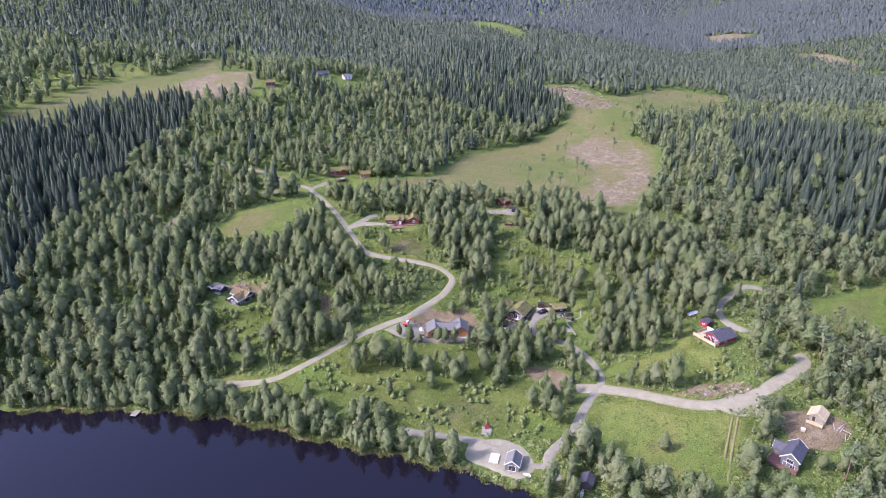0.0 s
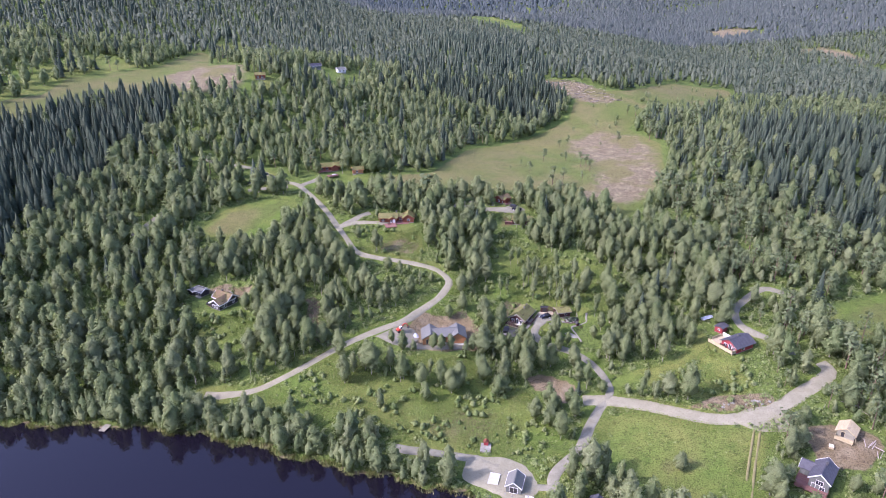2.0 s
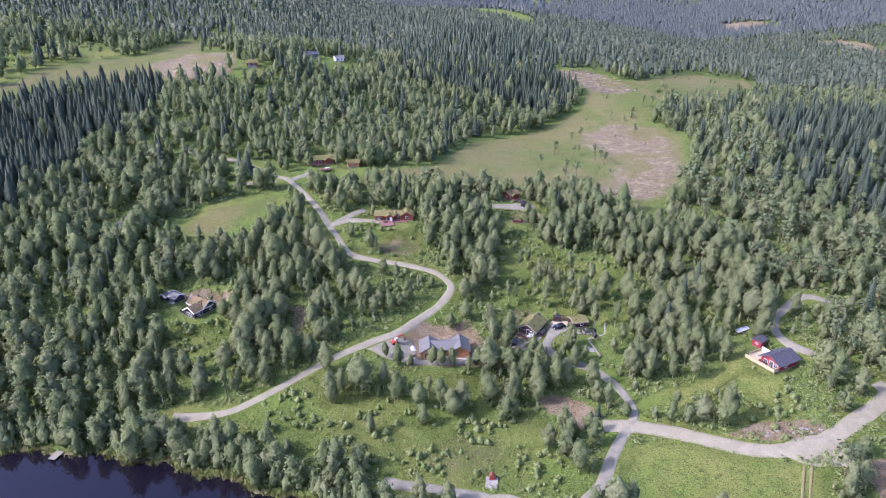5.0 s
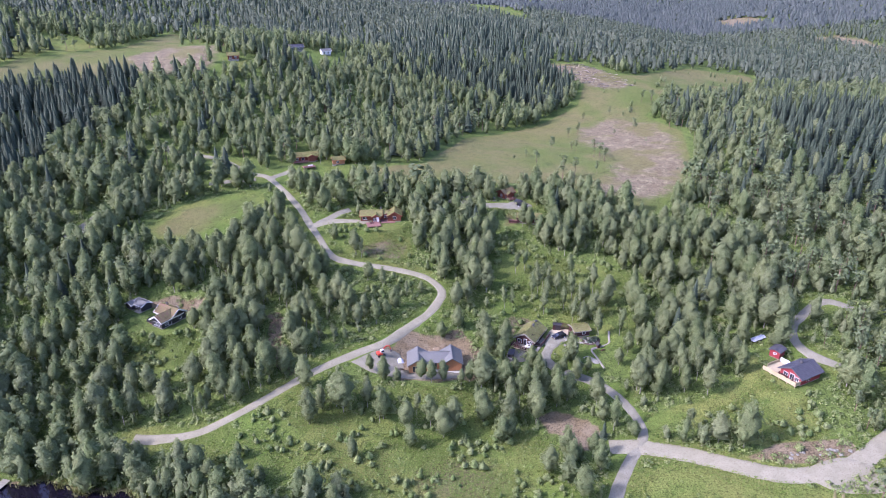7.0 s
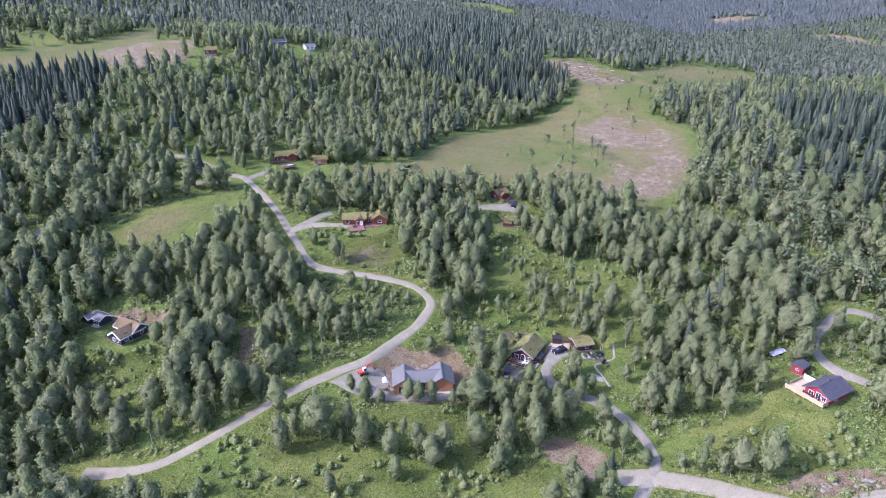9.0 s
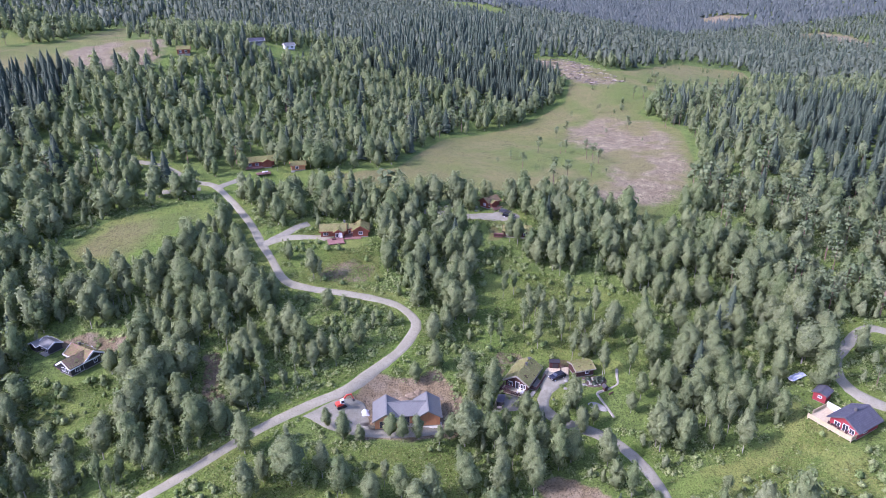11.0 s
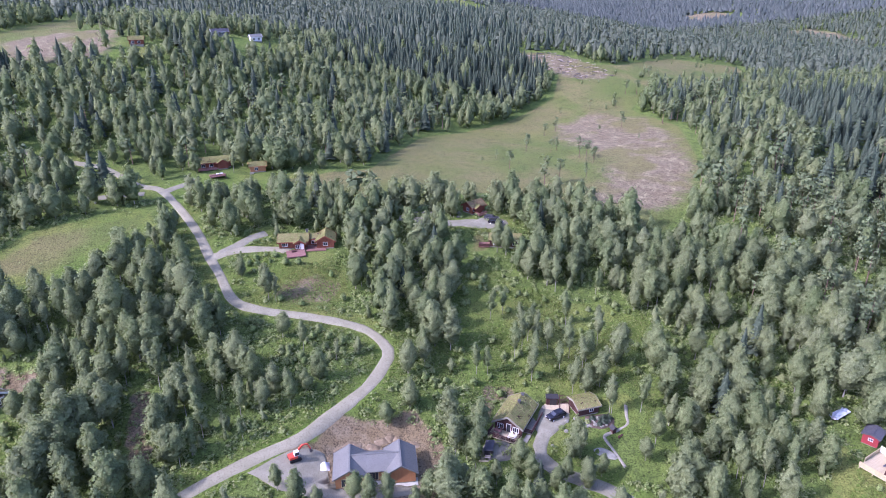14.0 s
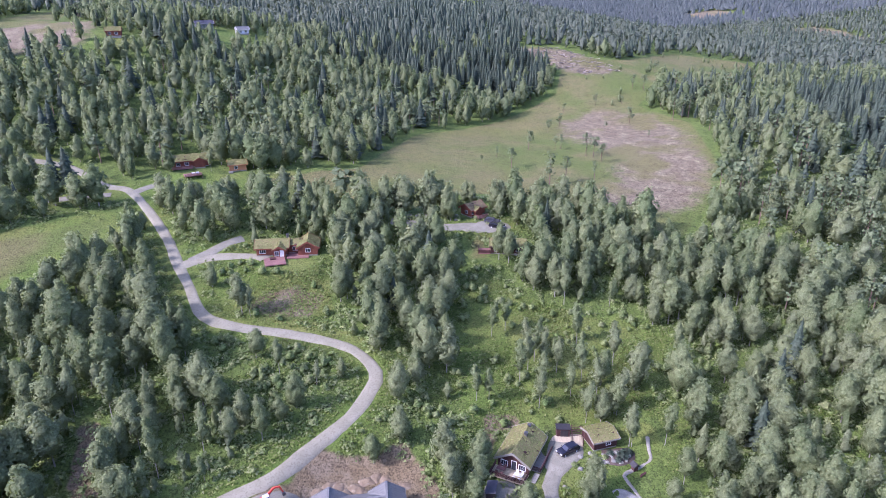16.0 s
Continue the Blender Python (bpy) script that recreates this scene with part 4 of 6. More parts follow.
def planted(name, x, y, height_scale, shapes, materials, rng, label, category):
    """One joined stand of trees from a few shapes; each has its own turn, size and tint."""
    z = ground(x, y)
    vs, fs, ms, ts, ns, n = [], [], [], [], [], 0
    which = rng.randint(0, len(shapes), len(x))
    turn = rng.uniform(0, 2 * math.pi, len(x))
    wide = height_scale * rng.uniform(0.85, 1.25, len(x))
    tint = np.clip(0.45 + 0.22 * uneven(x + 40, y - 70, 0.7) + rng.normal(0, 0.2, len(x)), 0.02, 0.98)
    for k, pieces in enumerate(shapes):
        idx = np.where(which == k)[0]
        if not len(idx):
            continue
        c, s = np.cos(turn[idx]), np.sin(turn[idx])
        for slot, piece in enumerate(pieces):
            if piece is None:
                continue
            v, f = piece[:2]
            q = piece[2] if len(piece) > 2 else round_normals(v)
            r = np.empty((len(idx), len(v), 3), np.float32)
            r[:, :, 0] = c[:, None] * q[:, 0] - s[:, None] * q[:, 1]
            r[:, :, 1] = s[:, None] * q[:, 0] + c[:, None] * q[:, 1]
            r[:, :, 2] = q[:, 2]
            ns.append(r.reshape(-1, 3))
            p = np.empty((len(idx), len(v), 3), np.float32)
            p[:, :, 0] = (c[:, None] * v[:, 0] - s[:, None] * v[:, 1]) * wide[idx, None] + x[idx, None]
            p[:, :, 1] = (s[:, None] * v[:, 0] + c[:, None] * v[:, 1]) * wide[idx, None] + y[idx, None]
            p[:, :, 2] = v[:, 2] * height_scale[idx, None] + z[idx, None]
            g = f[None] + (np.arange(len(idx)) * len(v))[:, None, None] + n
            vs.append(p.reshape(-1, 3))
            fs.append(g.reshape(-1, 3))
            ms.append(np.full(len(idx) * len(f), slot if len(materials) > 1 else 0))
            ts.append(np.repeat(tint[idx], len(v)))
            n += p.shape[0] * p.shape[1]
    me = fast_mesh(name, np.concatenate(vs), np.concatenate(fs), materials, np.concatenate(ms))
    a = me.attributes.new("tint", "FLOAT", "POINT")
    a.data.foreach_set("value", np.concatenate(ts).astype(np.float32))
    soft_normals(me, np.concatenate(ns))
    return tagged(new(name, me), label, category, kind="stuff")


def tree_thing(name, shape, wood_mat, leaf_mat, label, category, group):
    """A single tree: trunk and crown under one root."""
    root = tagged(new(name), label, category, group)
    root.empty_display_size = 0.5
    for part_name, piece, mt in (("trunk", shape[0], wood_mat), ("crown", shape[1], leaf_mat)):
        ob = new(part_name, fast_mesh(part_name, piece[0], piece[1], [mt]))
        if len(piece) > 2:
            soft_normals(ob.data, piece[2])
        ob.parent = root
    return root


def plant_things(x, y, scales, roots, rng):
    """Single trees: the roots stand at the first places, copies at the others."""
    z = ground(x, y)
    for i in range(len(x)):
        m = pose(float(x[i]), float(y[i]), float(z[i]), 0, 0, float(rng.uniform(0, 360))) @ Matrix.Diagonal((*(float(scales[i]) * float(w) for w in rng.uniform(0.78, 1.25, 2)), float(scales[i]), 1))
        if i < len(roots):
            roots[i].matrix_basis = m
        else:
            copy_thing(roots[i % len(roots)], m @ Matrix.Diagonal(tuple(1 / s for s in roots[i % len(roots)].scale) + (1,)))


def build_woods():
    near_b = [birch_shape(s, 1000, 0.25, True, radius=2.3 + 0.35 * (s % 3), bare=0.10 + 0.05 * (s % 4), hull=(10, 9), lobes=17) for s in range(9)] + [birch_shape(s, 420, 0.23, True, radius=1.6, bare=0.30, hull=(8, 7)) for s in (9, 10, 11)]
    edge_b = [birch_shape(80 + s, 330, 0.37, False, radius=2.3 + 0.35 * (s % 3), bare=0.10, sides=4, hull=(8, 7), lobes=14) for s in range(9)]
    mid_b = [birch_shape(20 + s, 110, 0.54, False, radius=2.3 + 0.4 * (s % 3), bare=0.06, sides=3, hull=(7, 5), lobes=10) for s in range(9)]
    low_b = [birch_shape(40 + s, 12, 0.95, False, radius=2.8, bare=0.04, sides=3, hull=(5, 4), lobes=6) for s in range(5)]
    scrub_b = [birch_shape(60 + s, 80, 0.42, False, radius=3.1, bare=0.0, sides=3, hull=(6, 5), lobes=8) for s in range(6)]
    low_b = [(None, b[1]) for b in low_b]
    near_s = [spruce_shape(s, 13, 9, height=13.5, radius=2.6 + 0.25 * (s % 3)) for s in range(4)]
    mid_s = [spruce_shape(10 + s, 10, 6, height=13.5, radius=3.2, sides=3) for s in range(4)]
    low_s = [spruce_shape(20 + s, 4, 4, radius=2.9, sides=3) for s in range(4)]
    near_p = [pine_shape(s, 150, 0.34) for s in range(4)]
    mid_p = [pine_shape(10 + s, 64, 0.55) for s in range(3)]
    # nearest slope
    x, y, rng = stand(3, 140, 330, 5.0)
    con = rng.rand(len(x)) < conifer_share(x, y)
    pine = (rng.rand(len(x)) < 0.4 * smooth(95, 125, x)) & ~con
    b = ~con & ~pine
    single = b & (y > 205) & (y < 292) & (np.abs(x - 15) < 85)
    idx = np.where(single)[0][:300]
    single[:] = False
    single[idx] = True
    h = rng.uniform(0.68, 1.25, len(x)) * (1 + 0.16 * uneven(x - 30, y + 20, 1.4))
    roots = [tree_thing("birch", near_b[i], BIRCH_BARK, BIRCH_LEAF, "slender birch with pale bark and grey-green crown", "tree", "birches on the slope") for i in range(12)]
    plant_things(x[single], y[single], h[single], roots, rng)
    rest = b & ~single
    close = rest & (y > 203) & (y < 292) & (np.abs(x - 10) < 105)
    planted("birch_wood", x[close], y[close], h[close], near_b, [BIRCH_BARK, BIRCH_LEAF], rng, "grey-green birches between the cabins", "wood")
    rest &= ~close
    planted("birch_wood", x[rest], y[rest], h[rest], edge_b, [BIRCH_BARK, BIRCH_LEAF], rng, "grey-green birch wood on the near slope", "wood")
    planted("spruce_wood", x[con], y[con], h[con] * rng.uniform(0.7, 1.1, con.sum()), near_s, [DARK_BARK, SPRUCE_LEAF], rng, "dark spruces among the birches", "wood")
    proots = [tree_thing("pine", near_p[i], DARK_BARK, PINE_LEAF, "open-crowned pine with grey-green needles", "tree", "pines on the slope") for i in range(4)]
    lone = pine & (y < 250)
    plant_things(x[lone], y[lone], h[lone], proots, rng)
    pine &= ~lone
    planted("pine_wood", x[pine], y[pine], h[pine], near_p, [DARK_BARK, PINE_LEAF], rng, "pines among birches on the slope", "wood")
    # saplings under and between the tall trees
    x, y, rng = stand(4, 165, 340, 5.0)
    grown = np.max([inside(p, x, y) for p in (MEADOW, OPEN_C, LAWN_RED, LAWN_C, LAWN_BLACK, THIN_BEND, THIN_G)], axis=0) < 0
    x, y = x[grown], y[grown]
    planted("birch_scrub", x, y, rng.uniform(0.2, 0.6, len(x)), scrub_b, [BIRCH_BARK, BIRCH_LEAF], rng, "young birches and scrub between the trees", "scrub")
    # thicket along the lake
    x, y, rng = stand(6, 150, 235, 2.9)
    keep = (bank(x, y) < 9.5) & (x < 8)
    x, y = x[keep], y[keep]
    planted("shore_thicket", x, y, rng.uniform(0.35, 0.85, len(x)), scrub_b, [BIRCH_BARK, BIRCH_LEAF], rng, "dense willow and birch thicket along the lake's edge", "thicket")
    # middle distance
    x, y, rng = stand(5, 330, 570, 5.5)
    con = rng.rand(len(x)) < conifer_share(x, y)
    pine = (rng.rand(len(x)) < 0.12) & ~con
    b = ~con & ~pine
    h = rng.uniform(0.65, 1.2, len(x)) * (1 + 0.14 * uneven(x - 30, y + 20, 1.2))
    near = b & (y < 395)
    planted("birch_wood", x[near], y[near], h[near], edge_b, [BIRCH_BARK, BIRCH_LEAF], rng, "birch wood before the bog", "wood")
    b &= ~near
    planted("birch_wood", x[b], y[b], h[b], mid_b, [BIRCH_BARK, BIRCH_LEAF], rng, "birch wood round the bog", "wood")
    planted("spruce_wood", x[con], y[con], h[con] * 0.88, mid_s, [DARK_BARK, SPRUCE_LEAF], rng, "dense dark spruce wood", "wood")
    planted("pine_wood", x[pine], y[pine], h[pine], mid_p, [DARK_BARK, PINE_LEAF], rng, "scattered pines at the bog's edge", "wood")
    # the spruce stands close up
    x, y, rng = stand(8, 230, 560, 5.0)
    deep = np.max([inside(p, x, y) for p in (SPRUCE_L, SPRUCE_M)], axis=0) > 1
    x, y = x[deep], y[deep]
    planted("spruce_wood", x, y, rng.uniform(0.6, 1.0, len(x)), mid_s, [DARK_BARK, SPRUCE_LEAF], rng, "dark close-grown spruces", "wood")
    # far slopes
    x, y, rng = stand(7, 570, 1150, 7.1)
    con = rng.rand(len(x)) < conifer_share(x, y)
    h = rng.uniform(0.75, 1.25, len(x))
    planted("birch_wood", x[~con], y[~con], h[~con], low_b, [BIRCH_BARK, HAZED_FAR_LEAF], rng, "far mixed wood on the rising land", "wood")
    planted("spruce_wood", x[con], y[con], h[con], low_s, [DARK_BARK, SPRUCE_LEAF], rng, "far spruce wood on the rising land", "wood")
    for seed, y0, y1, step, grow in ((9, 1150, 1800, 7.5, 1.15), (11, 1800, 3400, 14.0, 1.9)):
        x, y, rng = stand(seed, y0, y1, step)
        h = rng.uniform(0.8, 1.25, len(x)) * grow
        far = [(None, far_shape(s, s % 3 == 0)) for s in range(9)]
        planted("distant_wood", x, y, h, far, [DARK_BARK, HAZED_VALLEY_LEAF if y0 < 1500 else HAZED_DISTANT_LEAF], rng, "wooded distant hills", "wood")
    # trees that stand singly beside houses and in the meadow
    lone = LONE_TREES
    x, y = np.array([p[0] for p in lone], float), np.array([p[1] for p in lone], float)
    for i, (bx, by, bh) in enumerate(BOG_TREES):
        copy_thing(proots[i % 4], pose(bx, by, float(ground(bx, by)), 0, 0, 70.0 * i) @ Matrix.Diagonal([bh / 10 / q for q in proots[i % 4].scale] + [1]))
    rng = np.random.RandomState(33)
    for i in range(len(lone)):
        copy_thing(roots[i % 12], pose(x[i], y[i], float(ground(x[i], y[i])), 0, 0, 50.0 * i) @ Matrix.Diagonal([lone[i][2] / 10 / q for q in roots[i % 12].scale] + [1]))
    for i, (bx, by) in enumerate(SLENDER_TREES):
        k = 9 + i % 3
        copy_thing(roots[k], pose(bx, by, float(ground(bx, by)), 0, 0, 77.0 * i) @ Matrix.Diagonal([(8.5 + (i * 5) % 7 * 0.45) / 10 / q for q in roots[k].scale] + [1]))
    for i, (bx, by, bh, bw) in enumerate(BROAD_TREES):
        copy_thing(roots[i % 9], pose(bx, by, float(ground(bx, by)), 0, 0, 61.0 * i) @ Matrix.Diagonal([q / r for q, r in zip((bh * bw / 8, bh * bw / 8, bh / 10), roots[i % 9].scale)] + [1]))
    sroot = tree_thing("spruce", near_s[0], DARK_BARK, SPRUCE_LEAF, "young dark green spruce among birches", "tree", "young spruces")
    for i, (bx, by, bh) in enumerate(YOUNG_SPRUCES):
        m = pose(bx, by, float(ground(bx, by)), 0, 0, 41.0 * i) @ Matrix.Scale(bh / 13.5, 4)
        if i:
            copy_thing(sroot, m @ Matrix.Diagonal(tuple(1 / q for q in sroot.scale) + (1,)))
        else:
            sroot.matrix_basis = m
    # stunted trees on the bog
    x, y = rng.uniform(20, 250, 900), rng.uniform(330, 620, 900)
    keep = (inside(BOG, x, y) > 3) & (y > 470) & (rng.rand(900) < 0.2)
    planted("bog_trees", x[keep], y[keep], rng.uniform(0.2, 0.5, keep.sum()), mid_b, [BIRCH_BARK, BIRCH_LEAF], rng, "stunted trees scattered on the bog", "trees")
    # undergrowth and bushes
    rng = np.random.RandomState(21)
    x, y = rng.uniform(-190, 200, 26000), rng.uniform(145, 345, 26000)
    d = np.min([off_line(l, x, y) for l in LINES + [MOWN]], axis=0)
    pads = np.min([np.hypot(x - cx, y - cy) - r for cx, cy, r, h in PADS], axis=0)
    bare = np.max([inside(p, x, y) for p in (YARD_NEW, YARD_BOAT, SITE, BOG, CLEAR_A, GARDEN_C)], axis=0)
    open_land = np.max([inside(p, x, y) for p in (MEADOW, MEADOW_R, FIELD_L, FIELD_R, LAWN_RED, LAWN_C, LAWN_M, LAWN_L, LAWN_BLACK, OPEN_C)], axis=0)
    keep = (d > 2.6) & (pads > -1) & (bare < -1) & (bank(x, y) > 1.5) & (inside(GARDEN_C, x, y) < 0) & ((open_land < 0) | (rng.rand(len(x)) < np.where(np.maximum(inside(MEADOW_R, x, y), np.maximum(inside(FIELD_R, x, y), inside(FIELD_L, x, y))) > 0, 0.06, 0.6))) & (np.abs(x) < 0.64 * y + 42)
    shapes = [(None, bush_shape(s, 20, 0.26)) for s in range(6)]
    size = rng.uniform(0.5, 1.5, len(x)) * np.where(open_land > 0, 0.5, 1.0)
    planted("undergrowth", x[keep], y[keep], size[keep], shapes, [DARK_BARK, BUSH_LEAF], rng, "bright green ferns, willow scrub and saplings", "undergrowth")
    # willow shrubs and tall ferns on the overgrown clearings
    rng = np.random.RandomState(66)
    n = 5200
    x, y = rng.uniform(-110, 120, n), rng.uniform(175, 310, n)
    lush = np.max([inside(p, x, y) for p in (LAWN_BLACK, MEADOW, LAWN_M, OPEN_C, LAWN_RED, THIN_D, THIN_E, THIN_BEND, THIN_G)], axis=0)
    d = np.min([off_line(l, x, y) for l in LINES + [MOWN]], axis=0)
    off = np.max([inside(p, x, y) for p in (YARD_NEW, EARTH_NEW, CLEAR_A, GARDEN_C, LAWN_C, YARD_BLACK, RED_SLOPE)], axis=0)
    pads = np.min([np.hypot(x - cx, y - cy) - r * 0.85 for cx, cy, r, h in PADS], axis=0)
    keep = (lush > 0) & (d > 3.6) & (off < -1) & (pads > 0) & (uneven(x, y, 2.6) + rng.normal(0, 0.5, n) > np.where(inside(LAWN_BLACK, x, y) > 0, -0.6, 0.25))
    shrub_b = [birch_shape(100 + s, 80, 0.8, False, height=7.0, radius=4.8, bare=0.0, sides=3, hull=(6, 5), lobes=9) for s in range(5)]
    planted("shrubs", x[keep], y[keep], rng.uniform(0.12, 0.30, keep.sum()), shrub_b, [BIRCH_BARK, BUSH_LEAF], rng, "bright green willow shrubs and tall ferns", "shrubs")
    # lush herbs and ferns over the open ground
    rng = np.random.RandomState(61)
    n = 760000
    x, y = rng.uniform(-125, 190, n), rng.uniform(146, 330, n)
    d = np.min([off_line(l, x, y) for l in LINES + [MOWN, TRACK]], axis=0)
    land = np.max([inside(p, x, y) for p in (MEADOW, LAWN_RED, LAWN_BLACK, OPEN_C, THIN_D, THIN_E, THIN_BEND, THIN_G, LAWN_M)], axis=0)
    bare = np.max([inside(p, x, y) for p in (YARD_NEW, EARTH_NEW, YARD_BOAT, SITE, CLEAR_A, LAWN_C, BANK_E)], axis=0)
    pads = np.min([np.hypot(x - cx, y - cy) - r * 0.9 for cx, cy, r, h in PADS], axis=0)
    fringe = (d > 2.0) & (d < 6.0) & (rng.rand(n) < 0.6)
    keep = ((land > -1) | fringe) & (d > 1.7) & (bare < -0.5) & (pads > 0) & (bank(x, y) > 1.5)
    patch = np.sin(x * 0.21 + 2 * np.sin(y * 0.13)) + np.sin(y * 0.27 + 1.7 * np.sin(x * 0.17)) + rng.normal(0, 0.7, n)
    keep &= patch > -0.3
    x, y = x[keep], y[keep]
    c = np.stack([x, y, ground(x, y) + rng.uniform(0.05, 0.26, len(x))], -1)
    v, f, soft = clumps(rng, c, np.tile([0.0, 0.0, 1.0], (len(x), 1)), 0.25, single=True)
    me = fast_mesh("herbs", v, f, [HERB_LEAF])
    a = me.attributes.new("tint", "FLOAT", "POINT")
    a.data.foreach_set("value", np.repeat(np.clip(0.25 + 0.14 * patch[keep] + rng.normal(0, 0.1, len(x)), 0.01, 0.6), 3).astype(np.float32))
    soft_normals(me, soft)
    tagged(new("herbs", me), "lush green herbs and ferns on open ground", "herbs", kind="stuff")
    # reeds along the bank
    rng = np.random.RandomState(41)
    x = rng.uniform(-150, 32, 2600)
    y = np.array([np.interp(v, SHORE_X, SHORE_Y) for v in x]) + rng.uniform(-3, 4, 2600)
    keep = (np.abs(bank(x, y) - 0.3) < 1.3) & (np.hypot(x + 107.8, y - 192) > 3) & (inside(YARD_BOAT, x, y) < 0)
    reed = []
    for k in range(4):
        r = np.random.RandomState(50 + k)
        p = r.uniform(-0.8, 0.8, (9, 2))
        v = np.concatenate([[(a - 0.10, b, -0.2), (a + 0.10, b, -0.2), (a + r.uniform(-0.25, 0.25), b + r.uniform(-0.2, 0.2), r.uniform(0.6, 1.3))] for a, b in p])
        reed.append((None, (v, np.arange(27).reshape(9, 3), np.tile([0.0, -0.5, 0.86], (27, 1)))))
    planted("reeds", x[keep], y[keep], rng.uniform(0.6, 1.2, keep.sum()), reed, [DARK_BARK, TURF_LEAF], rng, "yellow-green reeds along the lake's edge", "reeds")
    # brush left from felling
    x, y = rng.uniform(70, 170, 2600), rng.uniform(320, 610, 2600)
    keep = inside(CLEARCUT, x, y) > 2
    stick = []
    for k in range(5):
        r = np.random.RandomState(70 + k)
        pieces = []
        for _ in range(4):
            a = np.array([r.uniform(-1.5, 1.5), r.uniform(-1.5, 1.5), r.uniform(0.05, 0.3)])
            t = r.uniform(0, math.pi)
            e = a + np.array([math.cos(t), math.sin(t), r.uniform(-0.05, 0.2)]) * r.uniform(1.5, 4.0)
            w = np.array([-math.sin(t), math.cos(t), 0]) * 0.16
            v = np.array([a - w, a + w, e + w * 0.6, e - w * 0.6, a + [0, 0, 0.25], e + [0, 0, 0.2]])
            pieces.append((v, np.array([(0, 4, 5), (0, 5, 3), (1, 2, 5), (1, 5, 4)])))
        stick.append((joined(pieces), None))
    planted("felling_brush", x[keep], y[keep], rng.uniform(0.35, 0.75, keep.sum()), stick, [DEAD_WOOD, HAZED_FAR_LEAF], rng, "bleached brush and stumps left after felling", "brush")


build_woods()


# ---- building helpers ----
def box(x, y, z, sx, sy, sz):
    """A box by its centre and its sizes."""
    v = [(x + a * sx / 2, y + b * sy / 2, z + c * sz / 2) for c in (-1, 1) for a, b in ((-1, -1), (1, -1), (1, 1), (-1, 1))]
    return v, [(3, 2, 1, 0), (4, 5, 6, 7), (0, 1, 5, 4), (1, 2, 6, 5), (2, 3, 7, 6), (3, 0, 4, 7)]


def prism(outline, depth):
    """An outline of (a, b, c) points pushed along a vector."""
    n, d = len(outline), Vector(depth)
    v = [tuple(p) for p in outline] + [tuple(Vector(p) + d) for p in outline]
    f = [tuple(range(n))[::-1], tuple(range(n, 2 * n))] + [(i, (i + 1) % n, n + (i + 1) % n, n + i) for i in range(n)]
    return v, f


def rod(a, b, r, sides=6, r2=None):
    """A round bar from a to b."""
    a, b = Vector(a), Vector(b)
    d = (b - a).normalized()
    t = d.orthogonal().normalized()
    u = d.cross(t)
    r2 = r if r2 is None else r2
    v = [tuple(p + (t * math.cos(2 * math.pi * k / sides) + u * math.sin(2 * math.pi * k / sides)) * q) for p, q in ((a, r), (b, r2)) for k in range(sides)]
    f = [(k, (k + 1) % sides, sides + (k + 1) % sides, sides + k) for k in range(sides)]
    return v, f + [tuple(range(sides))[::-1], tuple(range(sides, 2 * sides))]


def beam(a, b, w, h):
    """A squared bar from a to b."""
    a, b = Vector(a), Vector(b)
    d = (b - a).normalized()
    s = d.cross(Vector((0, 0, 1)))
    s = (s if s.length > 0.01 else Vector((1, 0, 0))).normalized()
    u = s.cross(d)
    v = [tuple(p + s * i * w / 2 + u * j * h / 2) for p in (a, b) for i, j in ((-1, -1), (1, -1), (1, 1), (-1, 1))]
    return v, [(0, 1, 2, 3), (7, 6, 5, 4), (0, 4, 5, 1), (1, 5, 6, 2), (2, 6, 7, 3), (3, 7, 4, 0)]


def moved(piece, m):
    return [tuple(m @ Vector(p)) for p in piece[0]], piece[1]


def part(name, pieces, material, parent, label="", m=None, soft_edges=0.0):
    """One mesh under a thing or a part, from one or more pieces."""
    verts, faces = [], []
    for p in (pieces if isinstance(pieces, list) else [pieces]):
        n = len(verts)
        verts += list(p[0])
        faces += [tuple(i + n for i in f) for f in p[1]]
    if m is not None:
        verts = [tuple(m @ Vector(v)) for v in verts]
    me = mesh_of(name, verts, faces, material)
    bm = bmesh.new()
    bm.from_mesh(me)
    bmesh.ops.recalc_face_normals(bm, faces=bm.faces)
    if soft_edges:
        bmesh.ops.bevel(bm, geom=list(bm.edges), offset=soft_edges, segments=2, affect="EDGES")
    bm.to_mesh(me)
    bm.free()
    ob = new(name, me)
    ob.parent = parent
    if label:
        ob["label"] = label
    if name in ("grass", "turf", "log_stack", "raw_cladding"):
        ob["kind"] = "stuff"
    return ob


def thing(name, x, y, yaw, label, category, group="", lift=0.0, z=None):
    z = float(ground(x, y)) if z is None else z
    ob = tagged(new(name), label, category, group)
    ob.matrix_basis = pose(x, y, z + lift, 0, 0, yaw)
    return ob


def lumpy(x0, x1, y0, y1, height, n, amount, seed):
    """A grid whose top follows height(x, y), roughened."""
    v, f = [], []
    for j in range(n + 1):
        for i in range(n + 1):
            x, y = x0 + (x1 - x0) * i / n, y0 + (y1 - y0) * j / n
            v.append((x, y, height(x, y) + amount * noise.noise((x * 1.3 + seed, y * 1.3, seed * 3.1))))
    for j in range(n):
        for i in range(n):
            a = j * (n + 1) + i
            f.append((a, a + 1, a + n + 2, a + n + 1))
    return v, f


